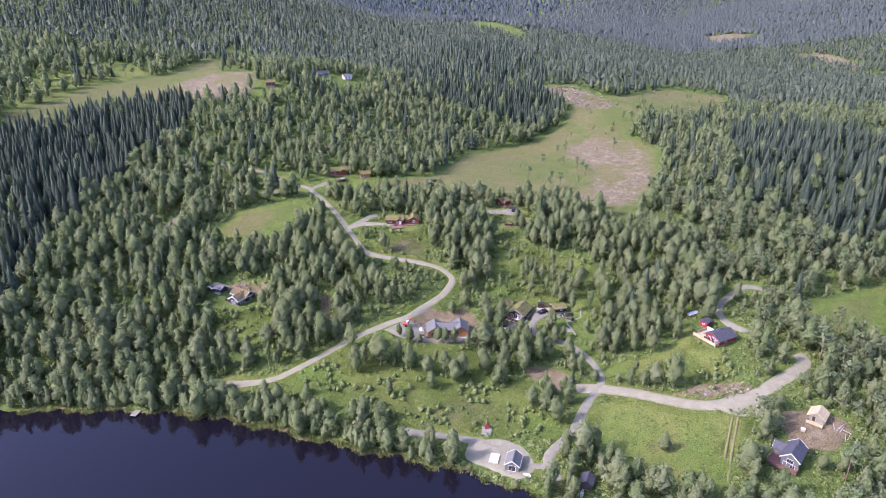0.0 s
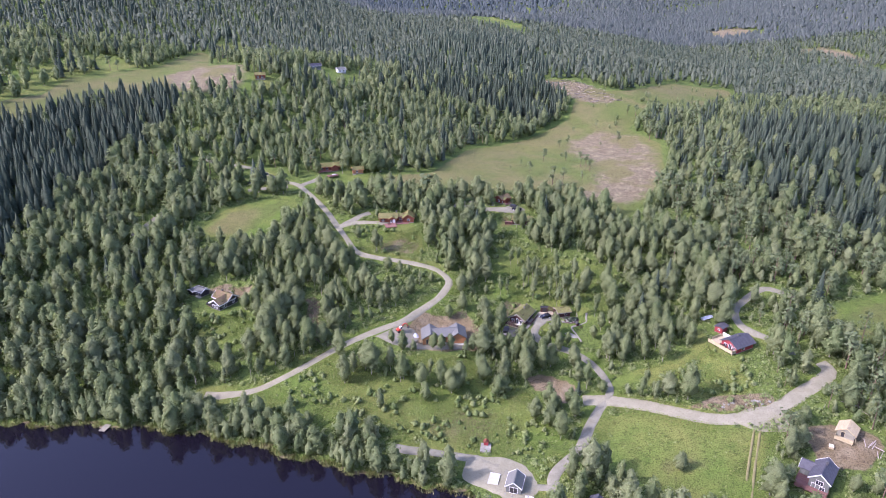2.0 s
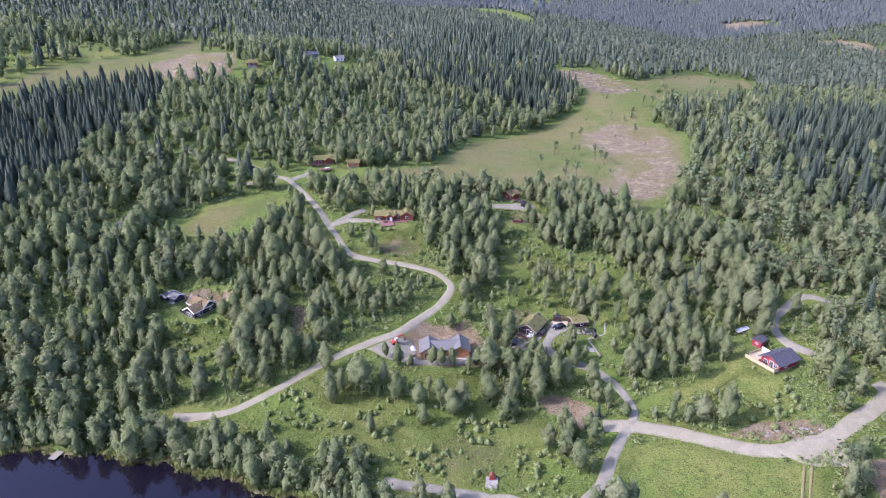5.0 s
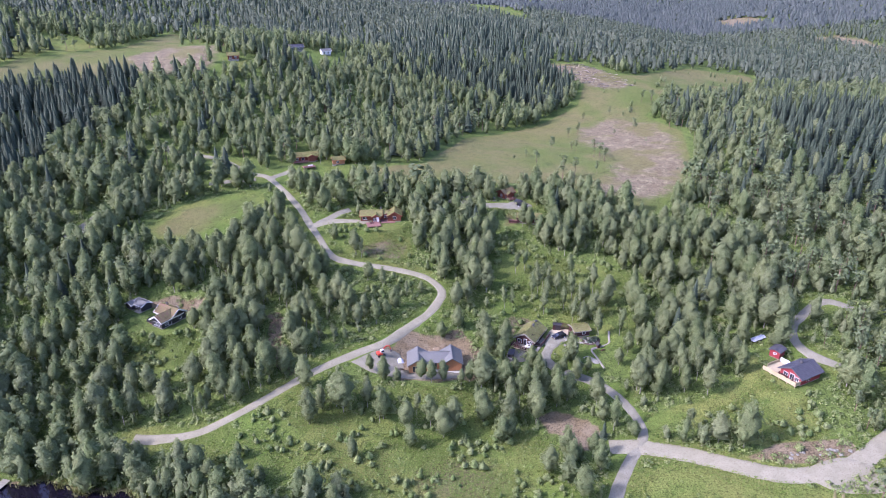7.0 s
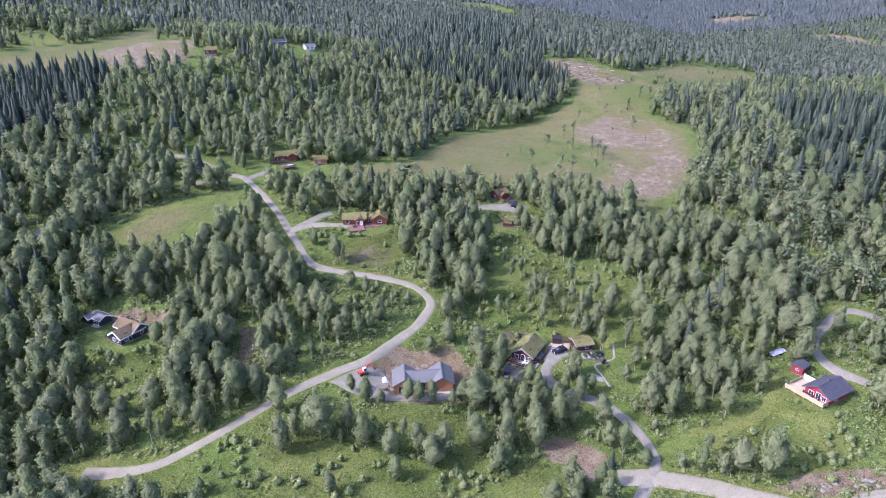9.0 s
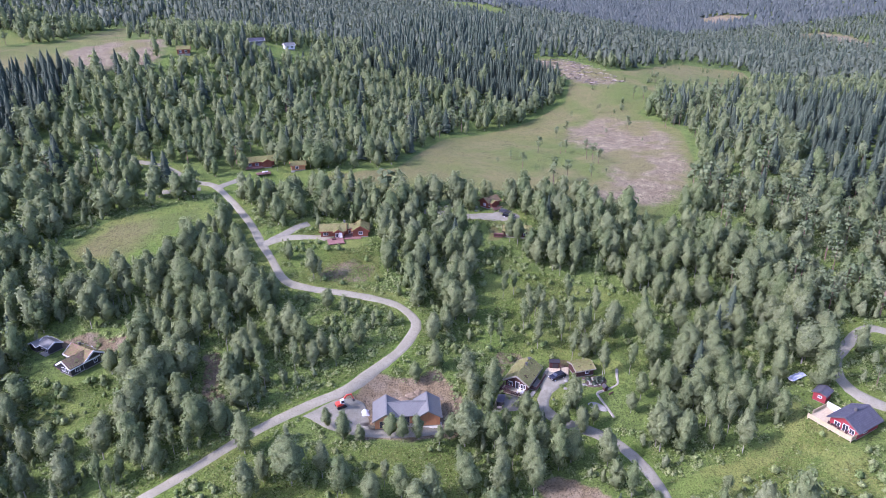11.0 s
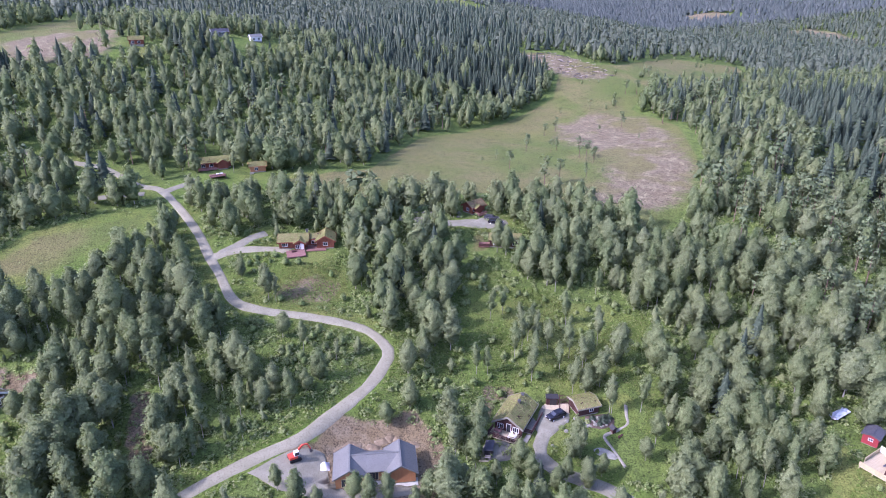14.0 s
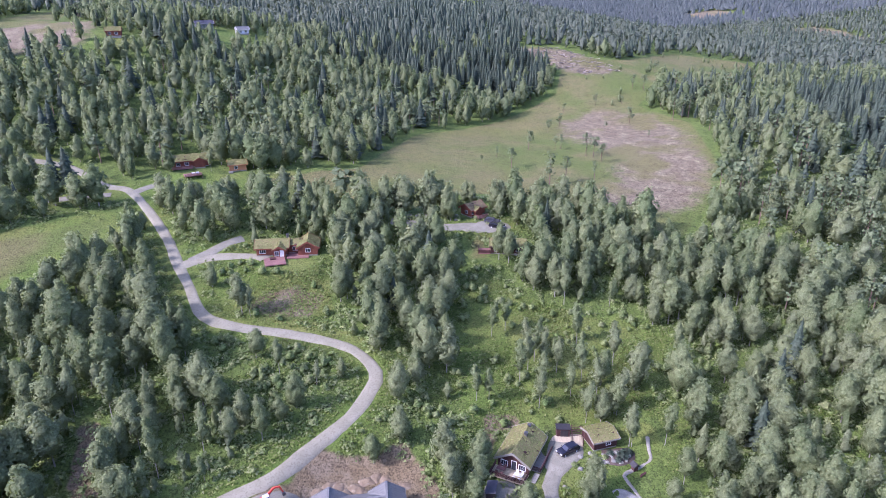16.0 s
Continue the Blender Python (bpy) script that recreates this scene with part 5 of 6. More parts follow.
def opening(house, m, side, u, z, w, h, L, W, trim, name="window", bars=1, leaf=None):
    """A window or door in a wall: trim, pane or leaf, and glazing bars. u runs along the wall, z is the sill's height."""
    turn, out = {"front": (0, L / 2), "right": (90, W / 2), "back": (180, L / 2), "left": (-90, W / 2)}[side]
    q = m @ pose(0, 0, 0, 0, 0, turn)
    y = -out
    t = 0.10
    fr = [box(u, y - 0.02, z + h + t / 2, w + 2 * t, 0.10, t), box(u, y - 0.02, z - t / 2, w + 2 * t, 0.12, t),
          box(u - w / 2 - t / 2, y - 0.02, z + h / 2, t, 0.10, h), box(u + w / 2 + t / 2, y - 0.02, z + h / 2, t, 0.10, h)]
    ob = part(name, fr, trim, house, m=q)
    part("pane" if leaf is None else "leaf", box(u, y - 0.012, z + h / 2, w, 0.04, h), GLASS if leaf is None else leaf, ob, m=q)
    for k in range(bars):
        part("glazing_bar", box(u - w / 2 + w * (k + 1) / (bars + 1), y - 0.035, z + h / 2, 0.06, 0.03, h), trim, ob, m=q)
    return ob


def wing(house, ox, oy, yaw, L, W, wh, rise, wall, roof, trim, over=0.45, kind="turf", seed=1, base=0.35, fascia=None, open_front=False):
    """A gabled wing with its ridge along its own y: plinth, four walls, two roof slopes with their covering, and bargeboards."""
    m = pose(ox, oy, 0, 0, 0, yaw)
    fascia = fascia or trim
    w2, l2, top = W / 2, L / 2, wh + rise
    part("plinth", box(0, 0, base / 2 - 0.5, W - 0.1, L - 0.1, base + 1.0), STONE, house, m=m)
    for s in (-1, 1):
        part("wall", box(s * (w2 - 0.09), 0, (wh + base) / 2, 0.18, L - 0.36, wh - base), wall, house, m=m)
        if open_front and s < 0:
            part("wall", [box(-w2 + 0.3, -l2 + 0.09, (wh + base) / 2, 0.6, 0.18, wh - base), box(w2 - 0.3, -l2 + 0.09, (wh + base) / 2, 0.6, 0.18, wh - base),
                          prism([(-w2, -l2, wh), (w2, -l2, wh), (0, -l2, top)], (0, 0.18, 0))], wall, house, m=m)
        else:
            g = [(-w2, s * l2, base), (w2, s * l2, base), (w2, s * l2, wh), (0, s * l2, top), (-w2, s * l2, wh)]
            part("wall", prism(g, (0, -s * 0.18, 0)), wall, house, m=m)
    slope = rise / w2
    thick = 0.26 if kind == "turf" else 0.12
    e, lo = w2 + over, wh - slope * over
    for s in (-1, 1):
        sec = [(0, -l2 - over, top), (s * e, -l2 - over, lo), (s * e, -l2 - over, lo + thick), (0, -l2 - over, top + thick)]
        pan = part("roof", prism(sec, (0, L + 2 * over, 0)), roof if kind != "turf" else BROWN_TIMBER, house, m=m)
        line = lambda x: top + thick + 0.02 - slope * abs(x)
        if kind == "turf":
            g = lumpy(0.0, s * (e - 0.02), -l2 - over + 0.02, l2 + over - 0.02, lambda x, y: line(x) + 0.03, 12, 0.12, seed + s)
            part("turf", g, roof, pan, "uneven grass covering", m=m)
            rng = np.random.RandomState(seed * 7 + s + 3)
            k = int(22 * e * (L + 2 * over))
            px, py = rng.uniform(0.05, e - 0.1, k) * s, rng.uniform(-l2 - over, l2 + over, k)
            c = np.stack([px, py, np.array([line(a) for a in px]) + 0.10], -1)
            v, f, _ = clumps(rng, c, np.tile([0.3 * s, 0, 0.9], (k, 1)), 0.15, single=True)
            part("grass", ([tuple(q) for q in v], [tuple(int(i) for i in q) for q in f]), TURF_LEAF, pan, "dry roof grass", m=m)
        elif kind == "metal":
            n = int((L + 2 * over) / 0.55)
            for k in range(1, n):
                y = -l2 - over + (L + 2 * over) * k / n
                part("seam", beam((s * 0.06, y, line(0.06)), (s * (e - 0.02), y, line(e) + 0.004), 0.022, 0.022), roof, pan, m=m)
        elif kind == "tiles":
            n = int(e / 0.36)
            for k in range(n):
                a = e * (k + 0.5) / n
                part("tile_course", beam((s * a, -l2 - over, line(a)), (s * a, l2 + over, line(a)), 0.10, 0.05), roof, pan, m=m)
        elif kind == "boards":
            n = int((L + 2 * over) / 0.28)
            for k in range(n):
                y = -l2 - over + (L + 2 * over) * (k + 0.5) / n
                part("batten", beam((s * 0.05, y, line(0.05) + 0.02), (s * e, y, line(e) + 0.02), 0.15, 0.05), roof, pan, m=m)
        for d in (-1, 1):
            y = d * (l2 + over + 0.03)
            part("bargeboard", beam((s * -0.02, y, top + thick * 0.55), (s * (e + 0.03), y, lo + thick * 0.55), 0.06, thick + 0.18), trim, house, m=m)
        part("fascia", box(s * (e + 0.035), 0, lo + thick / 2, 0.06, L + 2 * over, thick + 0.06), fascia, house, m=m)
    if kind in ("metal", "tiles"):
        part("ridge_cap", [beam((0, -l2 - over, top + thick + 0.02), (0, l2 + over, top + thick + 0.02), 0.36, 0.07)], roof, house, m=m)
    return m


def chimney(house, x, y, z0, z1, mat=None):
    c = part("chimney", [box(x, y, (z0 + z1) / 2, 0.55, 0.55, z1 - z0)], mat or STEEL, house)
    part("cap", box(x, y, z1 + 0.06, 0.72, 0.72, 0.08), STEEL, c)


def deck(house, x0, x1, y0, y1, z, floor_mat, rail_mat, sides="fr", rail=0.9, solid=False, drop=1.2):
    """A plank terrace: boards, joists, posts, and railings on the sides named (f, b, l, r)."""
    d = part("deck", [box((x0 + x1) / 2, (y0 + y1) / 2, z - 0.14, x1 - x0, y1 - y0, 0.20)], floor_mat, house, "plank terrace")
    n = max(3, int((y1 - y0) / 0.3))
    for k in range(n):
        part("plank", box((x0 + x1) / 2, y0 + (y1 - y0) * (k + 0.5) / n, z - 0.02, x1 - x0, (y1 - y0) / n - 0.03, 0.05), floor_mat, d)
    for x in np.linspace(x0 + 0.1, x1 - 0.1, max(2, int((x1 - x0) / 2))):
        part("post", box(float(x), y0 + 0.1, z - drop / 2 - 0.1, 0.14, 0.14, drop), rail_mat, d)
    ends = {"f": ((x0, y0), (x1, y0)), "b": ((x0, y1), (x1, y1)), "l": ((x0, y0), (x0, y1)), "r": ((x1, y0), (x1, y1))}
    for s in sides:
        (ax, ay), (bx, by) = ends[s]
        r = part("railing", beam((ax, ay, z + rail), (bx, by, z + rail), 0.12, 0.07), rail_mat, house)
        for h in np.arange(0.15, rail - 0.05, 0.17 if not solid else 0.145):
            part("rail", beam((ax, ay, z + float(h)), (bx, by, z + float(h)), 0.04, 0.09 if not solid else 0.135), rail_mat, r)
        k = max(2, int(math.hypot(bx - ax, by - ay) / 1.5) + 1)
        for i in range(k):
            part("post", box(ax + (bx - ax) * i / (k - 1), ay + (by - ay) * i / (k - 1), z + rail / 2, 0.10, 0.10, rail), rail_mat, r)
    return d


# ---- new house with the grey metal roof ----
def new_house():
    h = thing("house", 1.8, 229.9, 3.5, "newly built timber house with a grey metal roof", "house", "cabins in the valley")
    a = wing(h, -5.0, -0.4, 0, 7.0, 5.6, 2.9, 1.75, ORANGE_TIMBER, METAL_ROOF, METAL_ROOF, 0.5, "metal")
    b = wing(h, 5.0, -0.1, 0, 7.0, 5.6, 2.9, 1.75, ORANGE_TIMBER, METAL_ROOF, METAL_ROOF, 0.5, "metal")
    c = wing(h, 0, 0.3, 90, 9.0, 5.4, 2.9, 1.69, ORANGE_TIMBER, METAL_ROOF, METAL_ROOF, 0.4, "metal")
    opening(h, a, "front", -0.8, 0.6, 1.6, 1.8, 7.0, 5.6, RAW_TIMBER, bars=1)
    opening(h, a, "front", 1.4, 0.5, 0.9, 2.0, 7.0, 5.6, RAW_TIMBER, "door", 0, RAW_TIMBER)
    opening(h, b, "left", 0.9, 0.9, 1.1, 1.2, 7.0, 5.6, RAW_TIMBER)
    opening(h, c, "left", -0.4, 0.5, 1.8, 2.0, 9.0, 5.4, RAW_TIMBER, bars=2)
    part("slab", box(0, -3.4, -0.05, 16.5, 2.2, 0.3), CONCRETE, h, "concrete footing")
    part("raw_cladding", [box(-5.9 + 0.24 * k, -4.02, 0.95 + 0.06 * (k % 3), 0.2, 0.05, 1.1) for k in range(7)], RAW_TIMBER, h, "fresh unpainted boards")


# ---- turf cabin with terrace, garage and yard ----
def yard_cabin():
    h = thing("cabin", 32.0, 243.0, -29.7, "dark brown cabin with a grass roof and terrace", "cabin", "cabins in the valley")
    m = wing(h, 0, 0.3, 0, 9.0, 6.0, 2.5, 1.9, BROWN_TIMBER, TURF, WEATHERED, 0.6, "turf", 3)
    deck(h, -3.4, 3.2, -7.2, -4.2, 0.5, PALE_DECK, BROWN_TIMBER, "flr", 0.9)
    opening(h, m, "front", -1.7, 0.95, 1.2, 1.1, 9.0, 6.0, WHITE_PAINT, bars=2)
    opening(h, m, "front", 0.2, 0.5, 0.9, 1.95, 9.0, 6.0, WHITE_PAINT, "door", 0, GLASS)
    opening(h, m, "front", 1.8, 0.95, 1.2, 1.1, 9.0, 6.0, WHITE_PAINT, bars=2)
    opening(h, m, "right", -1.0, 0.95, 1.0, 1.0, 9.0, 6.0, WHITE_PAINT, bars=1)
    opening(h, m, "right", 1.6, 0.5, 0.9, 1.9, 9.0, 6.0, BROWN_TIMBER, "door", 0, BROWN_TIMBER)
    chimney(h, 0.4, 1.4, 3.6, 5.1)
    chimney(h, 0.1, 4.3, 4.0, 4.9)
    deck(h, 3.2, 4.9, -2.6, 4.6, 0.4, WEATHERED, BROWN_TIMBER, "rf", 0.9)
    part("ramp", box(4.4, -4.2, 0.15, 1.0, 2.6, 0.12), WEATHERED, h, "weathered ramp")
    z = float(ground(32.0, 243.0)) + 0.53
    q = pose(32.0, 243.0, 0, 0, 0, -29.7)
    for (lx, ly), nm, lb in (((1.7, -5.9), "garden_table", "white plastic table on the terrace"), ((-1.8, -5.6), "garden_table", "low brown terrace table")):
        p = q @ Vector((lx, ly, 0))
        t = thing(nm, p.x, p.y, -29.7, lb, "table", z=z)
        mt = WHITE_PAINT if "plastic" in lb else BROWN_DECK
        part("tabletop", box(0, 0, 0.72, 1.6, 0.85, 0.05), mt, t)
        for sx in (-0.7, 0.7):
            for sy in (-0.32, 0.32):
                part("leg", box(sx, sy, 0.35, 0.07, 0.07, 0.70), mt, t)
        for k, (cx, cy, cr) in enumerate(((-0.5, -0.85, 180), (0.5, -0.85, 180), (-0.5, 0.85, 0), (0.5, 0.85, 0))):
            pc = q @ Vector((lx + cx, ly + cy, 0))
            c = thing("garden_chair", pc.x, pc.y, -29.7 + cr, "white terrace chair beside a table" if mt is WHITE_PAINT else "brown terrace chair beside a table", "chair", "terrace chairs", z=z)
            part("seat", box(0, 0, 0.42, 0.45, 0.45, 0.05), mt, c)
            part("backrest", box(0, 0.22, 0.70, 0.45, 0.05, 0.5), mt, c)
            for sx in (-0.19, 0.19):
                for sy in (-0.19, 0.19):
                    part("leg", box(sx, sy, 0.20, 0.04, 0.04, 0.42), mt, c)
    # garage and gate shed
    g = thing("garage", 48.2, 246.0, 14, "low dark brown garage with a grass roof", "garage")
    m = wing(g, 0, 0, 90, 5.0, 4.6, 2.1, 0.75, BROWN_TIMBER, TURF, WEATHERED, 0.4, "turf", 9)
    opening(g, m, "left", 0.6, 1.0, 0.9, 0.7, 5.0, 4.6, WHITE_PAINT)
    opening(g, m, "front", 0.2, 0.3, 1.0, 1.7, 5.0, 4.6, BROWN_TIMBER, "door", 0, BLACK_TIMBER)
    s = thing("garden_shed", 41.5, 248.6, -6, "small flat-roofed dark brown shed", "shed")
    part("wall", [box(0, 0, 0.95, 2.6, 1.6, 1.9)], BROWN_TIMBER, s)
    part("roof", [box(0, 0, 1.97, 2.9, 1.9, 0.10)], BLACK_TIMBER, s)
    part("door", [box(0.2, -0.83, 0.85, 1.5, 0.05, 1.6)], BLACK_TIMBER, s)
    d = thing("pergola", 43.9, 246.6, -12, "open timber gate porch with pale planks", "pergola")
    part("floor", [box(0, 0, 0.1, 2.4, 3.6, 0.16)], PALE_DECK, d)
    for px, py in ((-1.1, -1.7), (1.1, -1.7), (-1.1, 1.7), (1.1, 1.7)):
        part("post", box(px, py, 1.1, 0.14, 0.14, 2.2), BROWN_TIMBER, d)
    for px in (-1.1, 1.1):
        part("beam", beam((px, -1.9, 2.25), (px, 1.9, 2.25), 0.12, 0.16), BROWN_TIMBER, d)
    for k in range(7):
        part("slat", beam((-1.3, -1.5 + k * 0.5, 2.37), (1.3, -1.5 + k * 0.5, 2.37), 0.08, 0.08), BROWN_TIMBER, d)
    # a dark trailer, built as a lidded shed with added logs
    w = thing("wood_store", 25.3, 234.6, -15, "narrow dark trailer with a grey lid, built as a shed", "shed")
    part("wall", [box(0, 0.1, 0.7, 1.6, 3.0, 1.4)], BLACK_TIMBER, w)
    part("roof", prism([(-0.95, -1.6, 1.35), (0.95, -1.6, 1.65), (0.95, -1.6, 1.75), (-0.95, -1.6, 1.45)], (0, 3.4, 0)), DARK_ROOF, w)
    part("log_stack", [rod((-0.6, -2.0 + 0.24 * k, 0.18 + 0.2 * (k % 2)), (0.6, -2.0 + 0.24 * k, 0.18 + 0.2 * (k % 2)), 0.12) for k in range(3)], DEAD_WOOD, w)
    # boardwalk, patio, barbecue, stones
    strip("boardwalk", spline([(57.9, 246.0), (57.2, 243.0), (56.8, 240.8), (54.7, 239.4), (50.9, 237.6), (50.7, 236.7), (51.6, 234.8), (53.1, 229.7)], 0.5), 0.62, WEATHERED, "weathered plank path winding down a lawn", "path", 0.12)
    sheet("patio", [(47.4, 234.5), (48.7, 234.9), (50.3, 234.6), (52.0, 233.0), (52.1, 231.9), (50.7, 231.9), (48.7, 232.8), (47.5, 233.8)], STONE, "grey stone patio", "patio", 0.22)
    sheet("paving", [(38.5, 246.8), (39.8, 248.4), (43.0, 248.5), (43.4, 246.4), (41.1, 246.0)], PALE_DECK, "pale plank paving before a shed", "paving", 0.2)
    sheet("planting_bed", [(47.8, 243.6), (53.6, 243.8), (54.0, 240.8), (49.8, 239.0), (47.5, 240.2)], BED_SOIL, "dark soil bed of a rock garden", "flower bed", 0.10)
    sheet("parking", [(22.8, 232.6), (25.0, 237.0), (29.8, 236.4), (29.6, 232.2)], GREY_GRAVEL, "small gravel parking place", "parking", 0.10)
    b = thing("barbecue", 52.9, 238.6, 20, "small dark barbecue hut beside the path", "barbecue")
    part("body", box(0, 0, 0.55, 0.9, 0.9, 1.1), BROWN_TIMBER, b)
    part("roof", prism([(-0.75, -0.7, 1.1), (0.75, -0.7, 1.1), (0, -0.7, 1.75)], (0, 1.4, 0)), BLACK_TIMBER, b)
    p = thing("bench", 54.2, 237.4, 35, "dark bench on the lawn", "bench")
    part("seat", box(0, 0, 0.45, 1.5, 0.4, 0.06), BROWN_TIMBER, p)
    for sx in (-0.6, 0.6):
        part("leg", box(sx, 0, 0.21, 0.08, 0.36, 0.44), BROWN_TIMBER, p)
    rng = np.random.RandomState(5)
    for k, (sx, sy, sr) in enumerate(((51.6, 241.6, 1.5), (52.8, 242.4, 1.2), (49.4, 242.3, 1.0), (50.3, 240.4, 0.9), (46.3, 232.1, 0.9), (48.0, 241.3, 0.8), (41.8, 239.6, 0.8))):
        v, f, soft = bush_shape(90 + k, 260, 0.16)
        me = fast_mesh("garden_shrub", v * sr, f, [SPRUCE_LEAF if k < 5 else BUSH_LEAF])
        soft_normals(me, soft)
        ob = tagged(new("garden_shrub", me), "low dark evergreen shrub in a rock garden" if k < 5 else "small green shrub beside a gravel yard", "shrub", "garden shrubs")
        ob.matrix_basis = pose(sx, sy, float(ground(sx, sy)), 0, 0, 50.0 * k)
    stones(rng, [(float(rng.uniform(45, 52)), float(rng.uniform(239.6, 242.2)), float(rng.uniform(0.15, 0.4))) for _ in range(36)] + [(38.9, 235.2, 0.4), (42.5, 238.5, 0.5), (43.4, 241.8, 0.55), (45.5, 242.6, 0.5), (50.6, 242.4, 0.6), (52.6, 241.6, 0.65), (49.4, 240.2, 0.5)], "pale stone in a rock garden", "rock garden stones")


def stones(rng, places, label, group):
    shapes = []
    for k in range(4):
        bm = bmesh.new()
        bmesh.ops.create_icosphere(bm, subdivisions=2, radius=1.0)
        for v in bm.verts:
            v.co *= 1 + 0.3 * noise.noise(v.co * 1.3 + Vector((k * 5.0, 0, 0)))
            v.co.z *= 0.65
        me = bpy.data.meshes.new("stone")
        bm.to_mesh(me)
        bm.free()
        me.materials.append(FIELD_STONE)
        shapes.append(me)
    for i, (x, y, s) in enumerate(places):
        o = tagged(new("stone", shapes[i % 4]), label, "stone", group)
        o.matrix_basis = pose(x, y, float(ground(x, y)) + 0.25 * s, 0, 0, float(rng.uniform(0, 360))) @ Matrix.Scale(s, 4)


def car(x, y, yaw, paint, label, z=None):
    """A parked estate car: lower body, glasshouse, panes, wheels, lamps."""
    c = thing("car", x, y, yaw, label, "car", "parked cars", z=float(ground(x, y)) + 0.13)
    side = [(-2.3, 0.35), (-2.32, 0.75), (-2.1, 0.95), (-0.9, 1.05), (2.2, 1.02), (2.34, 0.8), (2.3, 0.35), (1.85, 0.22), (-1.85, 0.22)]
    part("body", prism([(-0.9, a, b) for a, b in side], (1.8, 0, 0)), paint, c, soft_edges=0.07)
    top = [(-1.05, 1.0), (-0.35, 1.50), (1.6, 1.52), (2.2, 1.0)]
    part("cabin", prism([(-0.78, a, b) for a, b in top], (1.56, 0, 0)), paint, c, soft_edges=0.06)
    part("windscreen", prism([(-0.68, -1.03, 1.06), (0.68, -1.03, 1.06), (0.62, -0.42, 1.48), (-0.62, -0.42, 1.48)], (0, -0.03, 0.03)), GLASS, c)
    part("rear_window", prism([(-0.66, 2.17, 1.08), (0.66, 2.17, 1.08), (0.60, 1.68, 1.47), (-0.60, 1.68, 1.47)], (0, 0.03, 0.03)), GLASS, c)
    for s in (-1, 1):
        part("side_window", prism([(s * 0.785, -0.8, 1.08), (s * 0.785, 1.85, 1.08), (s * 0.785, 1.5, 1.45), (s * 0.785, -0.3, 1.45)], (s * 0.012, 0, 0)), GLASS, c)
        part("headlight", box(s * 0.66, -2.27, 0.72, 0.36, 0.14, 0.16), LILAC, c)
        part("mirror", box(s * 0.98, -0.75, 1.05, 0.2, 0.12, 0.14), paint, c)
        for w in (-1.4, 1.4):
            t = part("wheel", rod((s * 0.70, w, 0.20), (s * 0.93, w, 0.20), 0.33, 14), RUBBER, c)
            part("rim", rod((s * 0.92, w, 0.20), (s * 0.945, w, 0.20), 0.21, 10), LILAC, t)
    return c


def excavator(x, y, yaw):
    e = thing("excavator", x, y, yaw, "small red excavator with a white cab on bare ground", "excavator", lift=0.05)
    for s in (-0.75, 0.75):
        part("track", prism([(s - 0.2, -1.2, 0.15), (s - 0.2, -1.0, 0.0), (s - 0.2, 1.0, 0.0), (s - 0.2, 1.2, 0.15), (s - 0.2, 1.2, 0.42), (s - 0.2, 1.0, 0.55), (s - 0.2, -1.0, 0.55), (s - 0.2, -1.2, 0.42)], (0.4, 0, 0)), RUBBER, e)
    part("undercarriage", box(0, 0, 0.4, 1.2, 1.0, 0.3), STEEL, e)
    part("upper_body", [box(0, 0.35, 0.95, 1.6, 1.7, 0.7)], RED_PAINT, e, soft_edges=0.08)
    cab = part("cab", box(-0.35, -0.35, 1.65, 0.85, 1.0, 1.1), WHITE_PAINT, e, soft_edges=0.06)
    part("cab_window", box(-0.35, -0.87, 1.72, 0.7, 0.03, 0.75), GLASS, cab)
    part("cab_window", box(-0.79, -0.35, 1.72, 0.03, 0.8, 0.7), GLASS, cab)
    part("boom", [beam((0.45, -0.4, 1.1), (0.45, -2.0, 2.5), 0.24, 0.34), beam((0.45, -2.0, 2.5), (0.45, -3.1, 2.3), 0.22, 0.28)], RED_PAINT, e)
    part("stick", [beam((0.45, -3.0, 2.4), (0.45, -3.6, 0.9), 0.18, 0.24)], RED_PAINT, e)
    part("bucket", prism([(0.15, -3.3, 0.9), (0.15, -3.9, 0.8), (0.15, -4.0, 0.3), (0.15, -3.4, 0.15)], (0.6, 0, 0)), STEEL, e)
    part("cylinder", rod((0.45, -0.7, 0.9), (0.45, -1.7, 1.9), 0.06), STEEL, e)


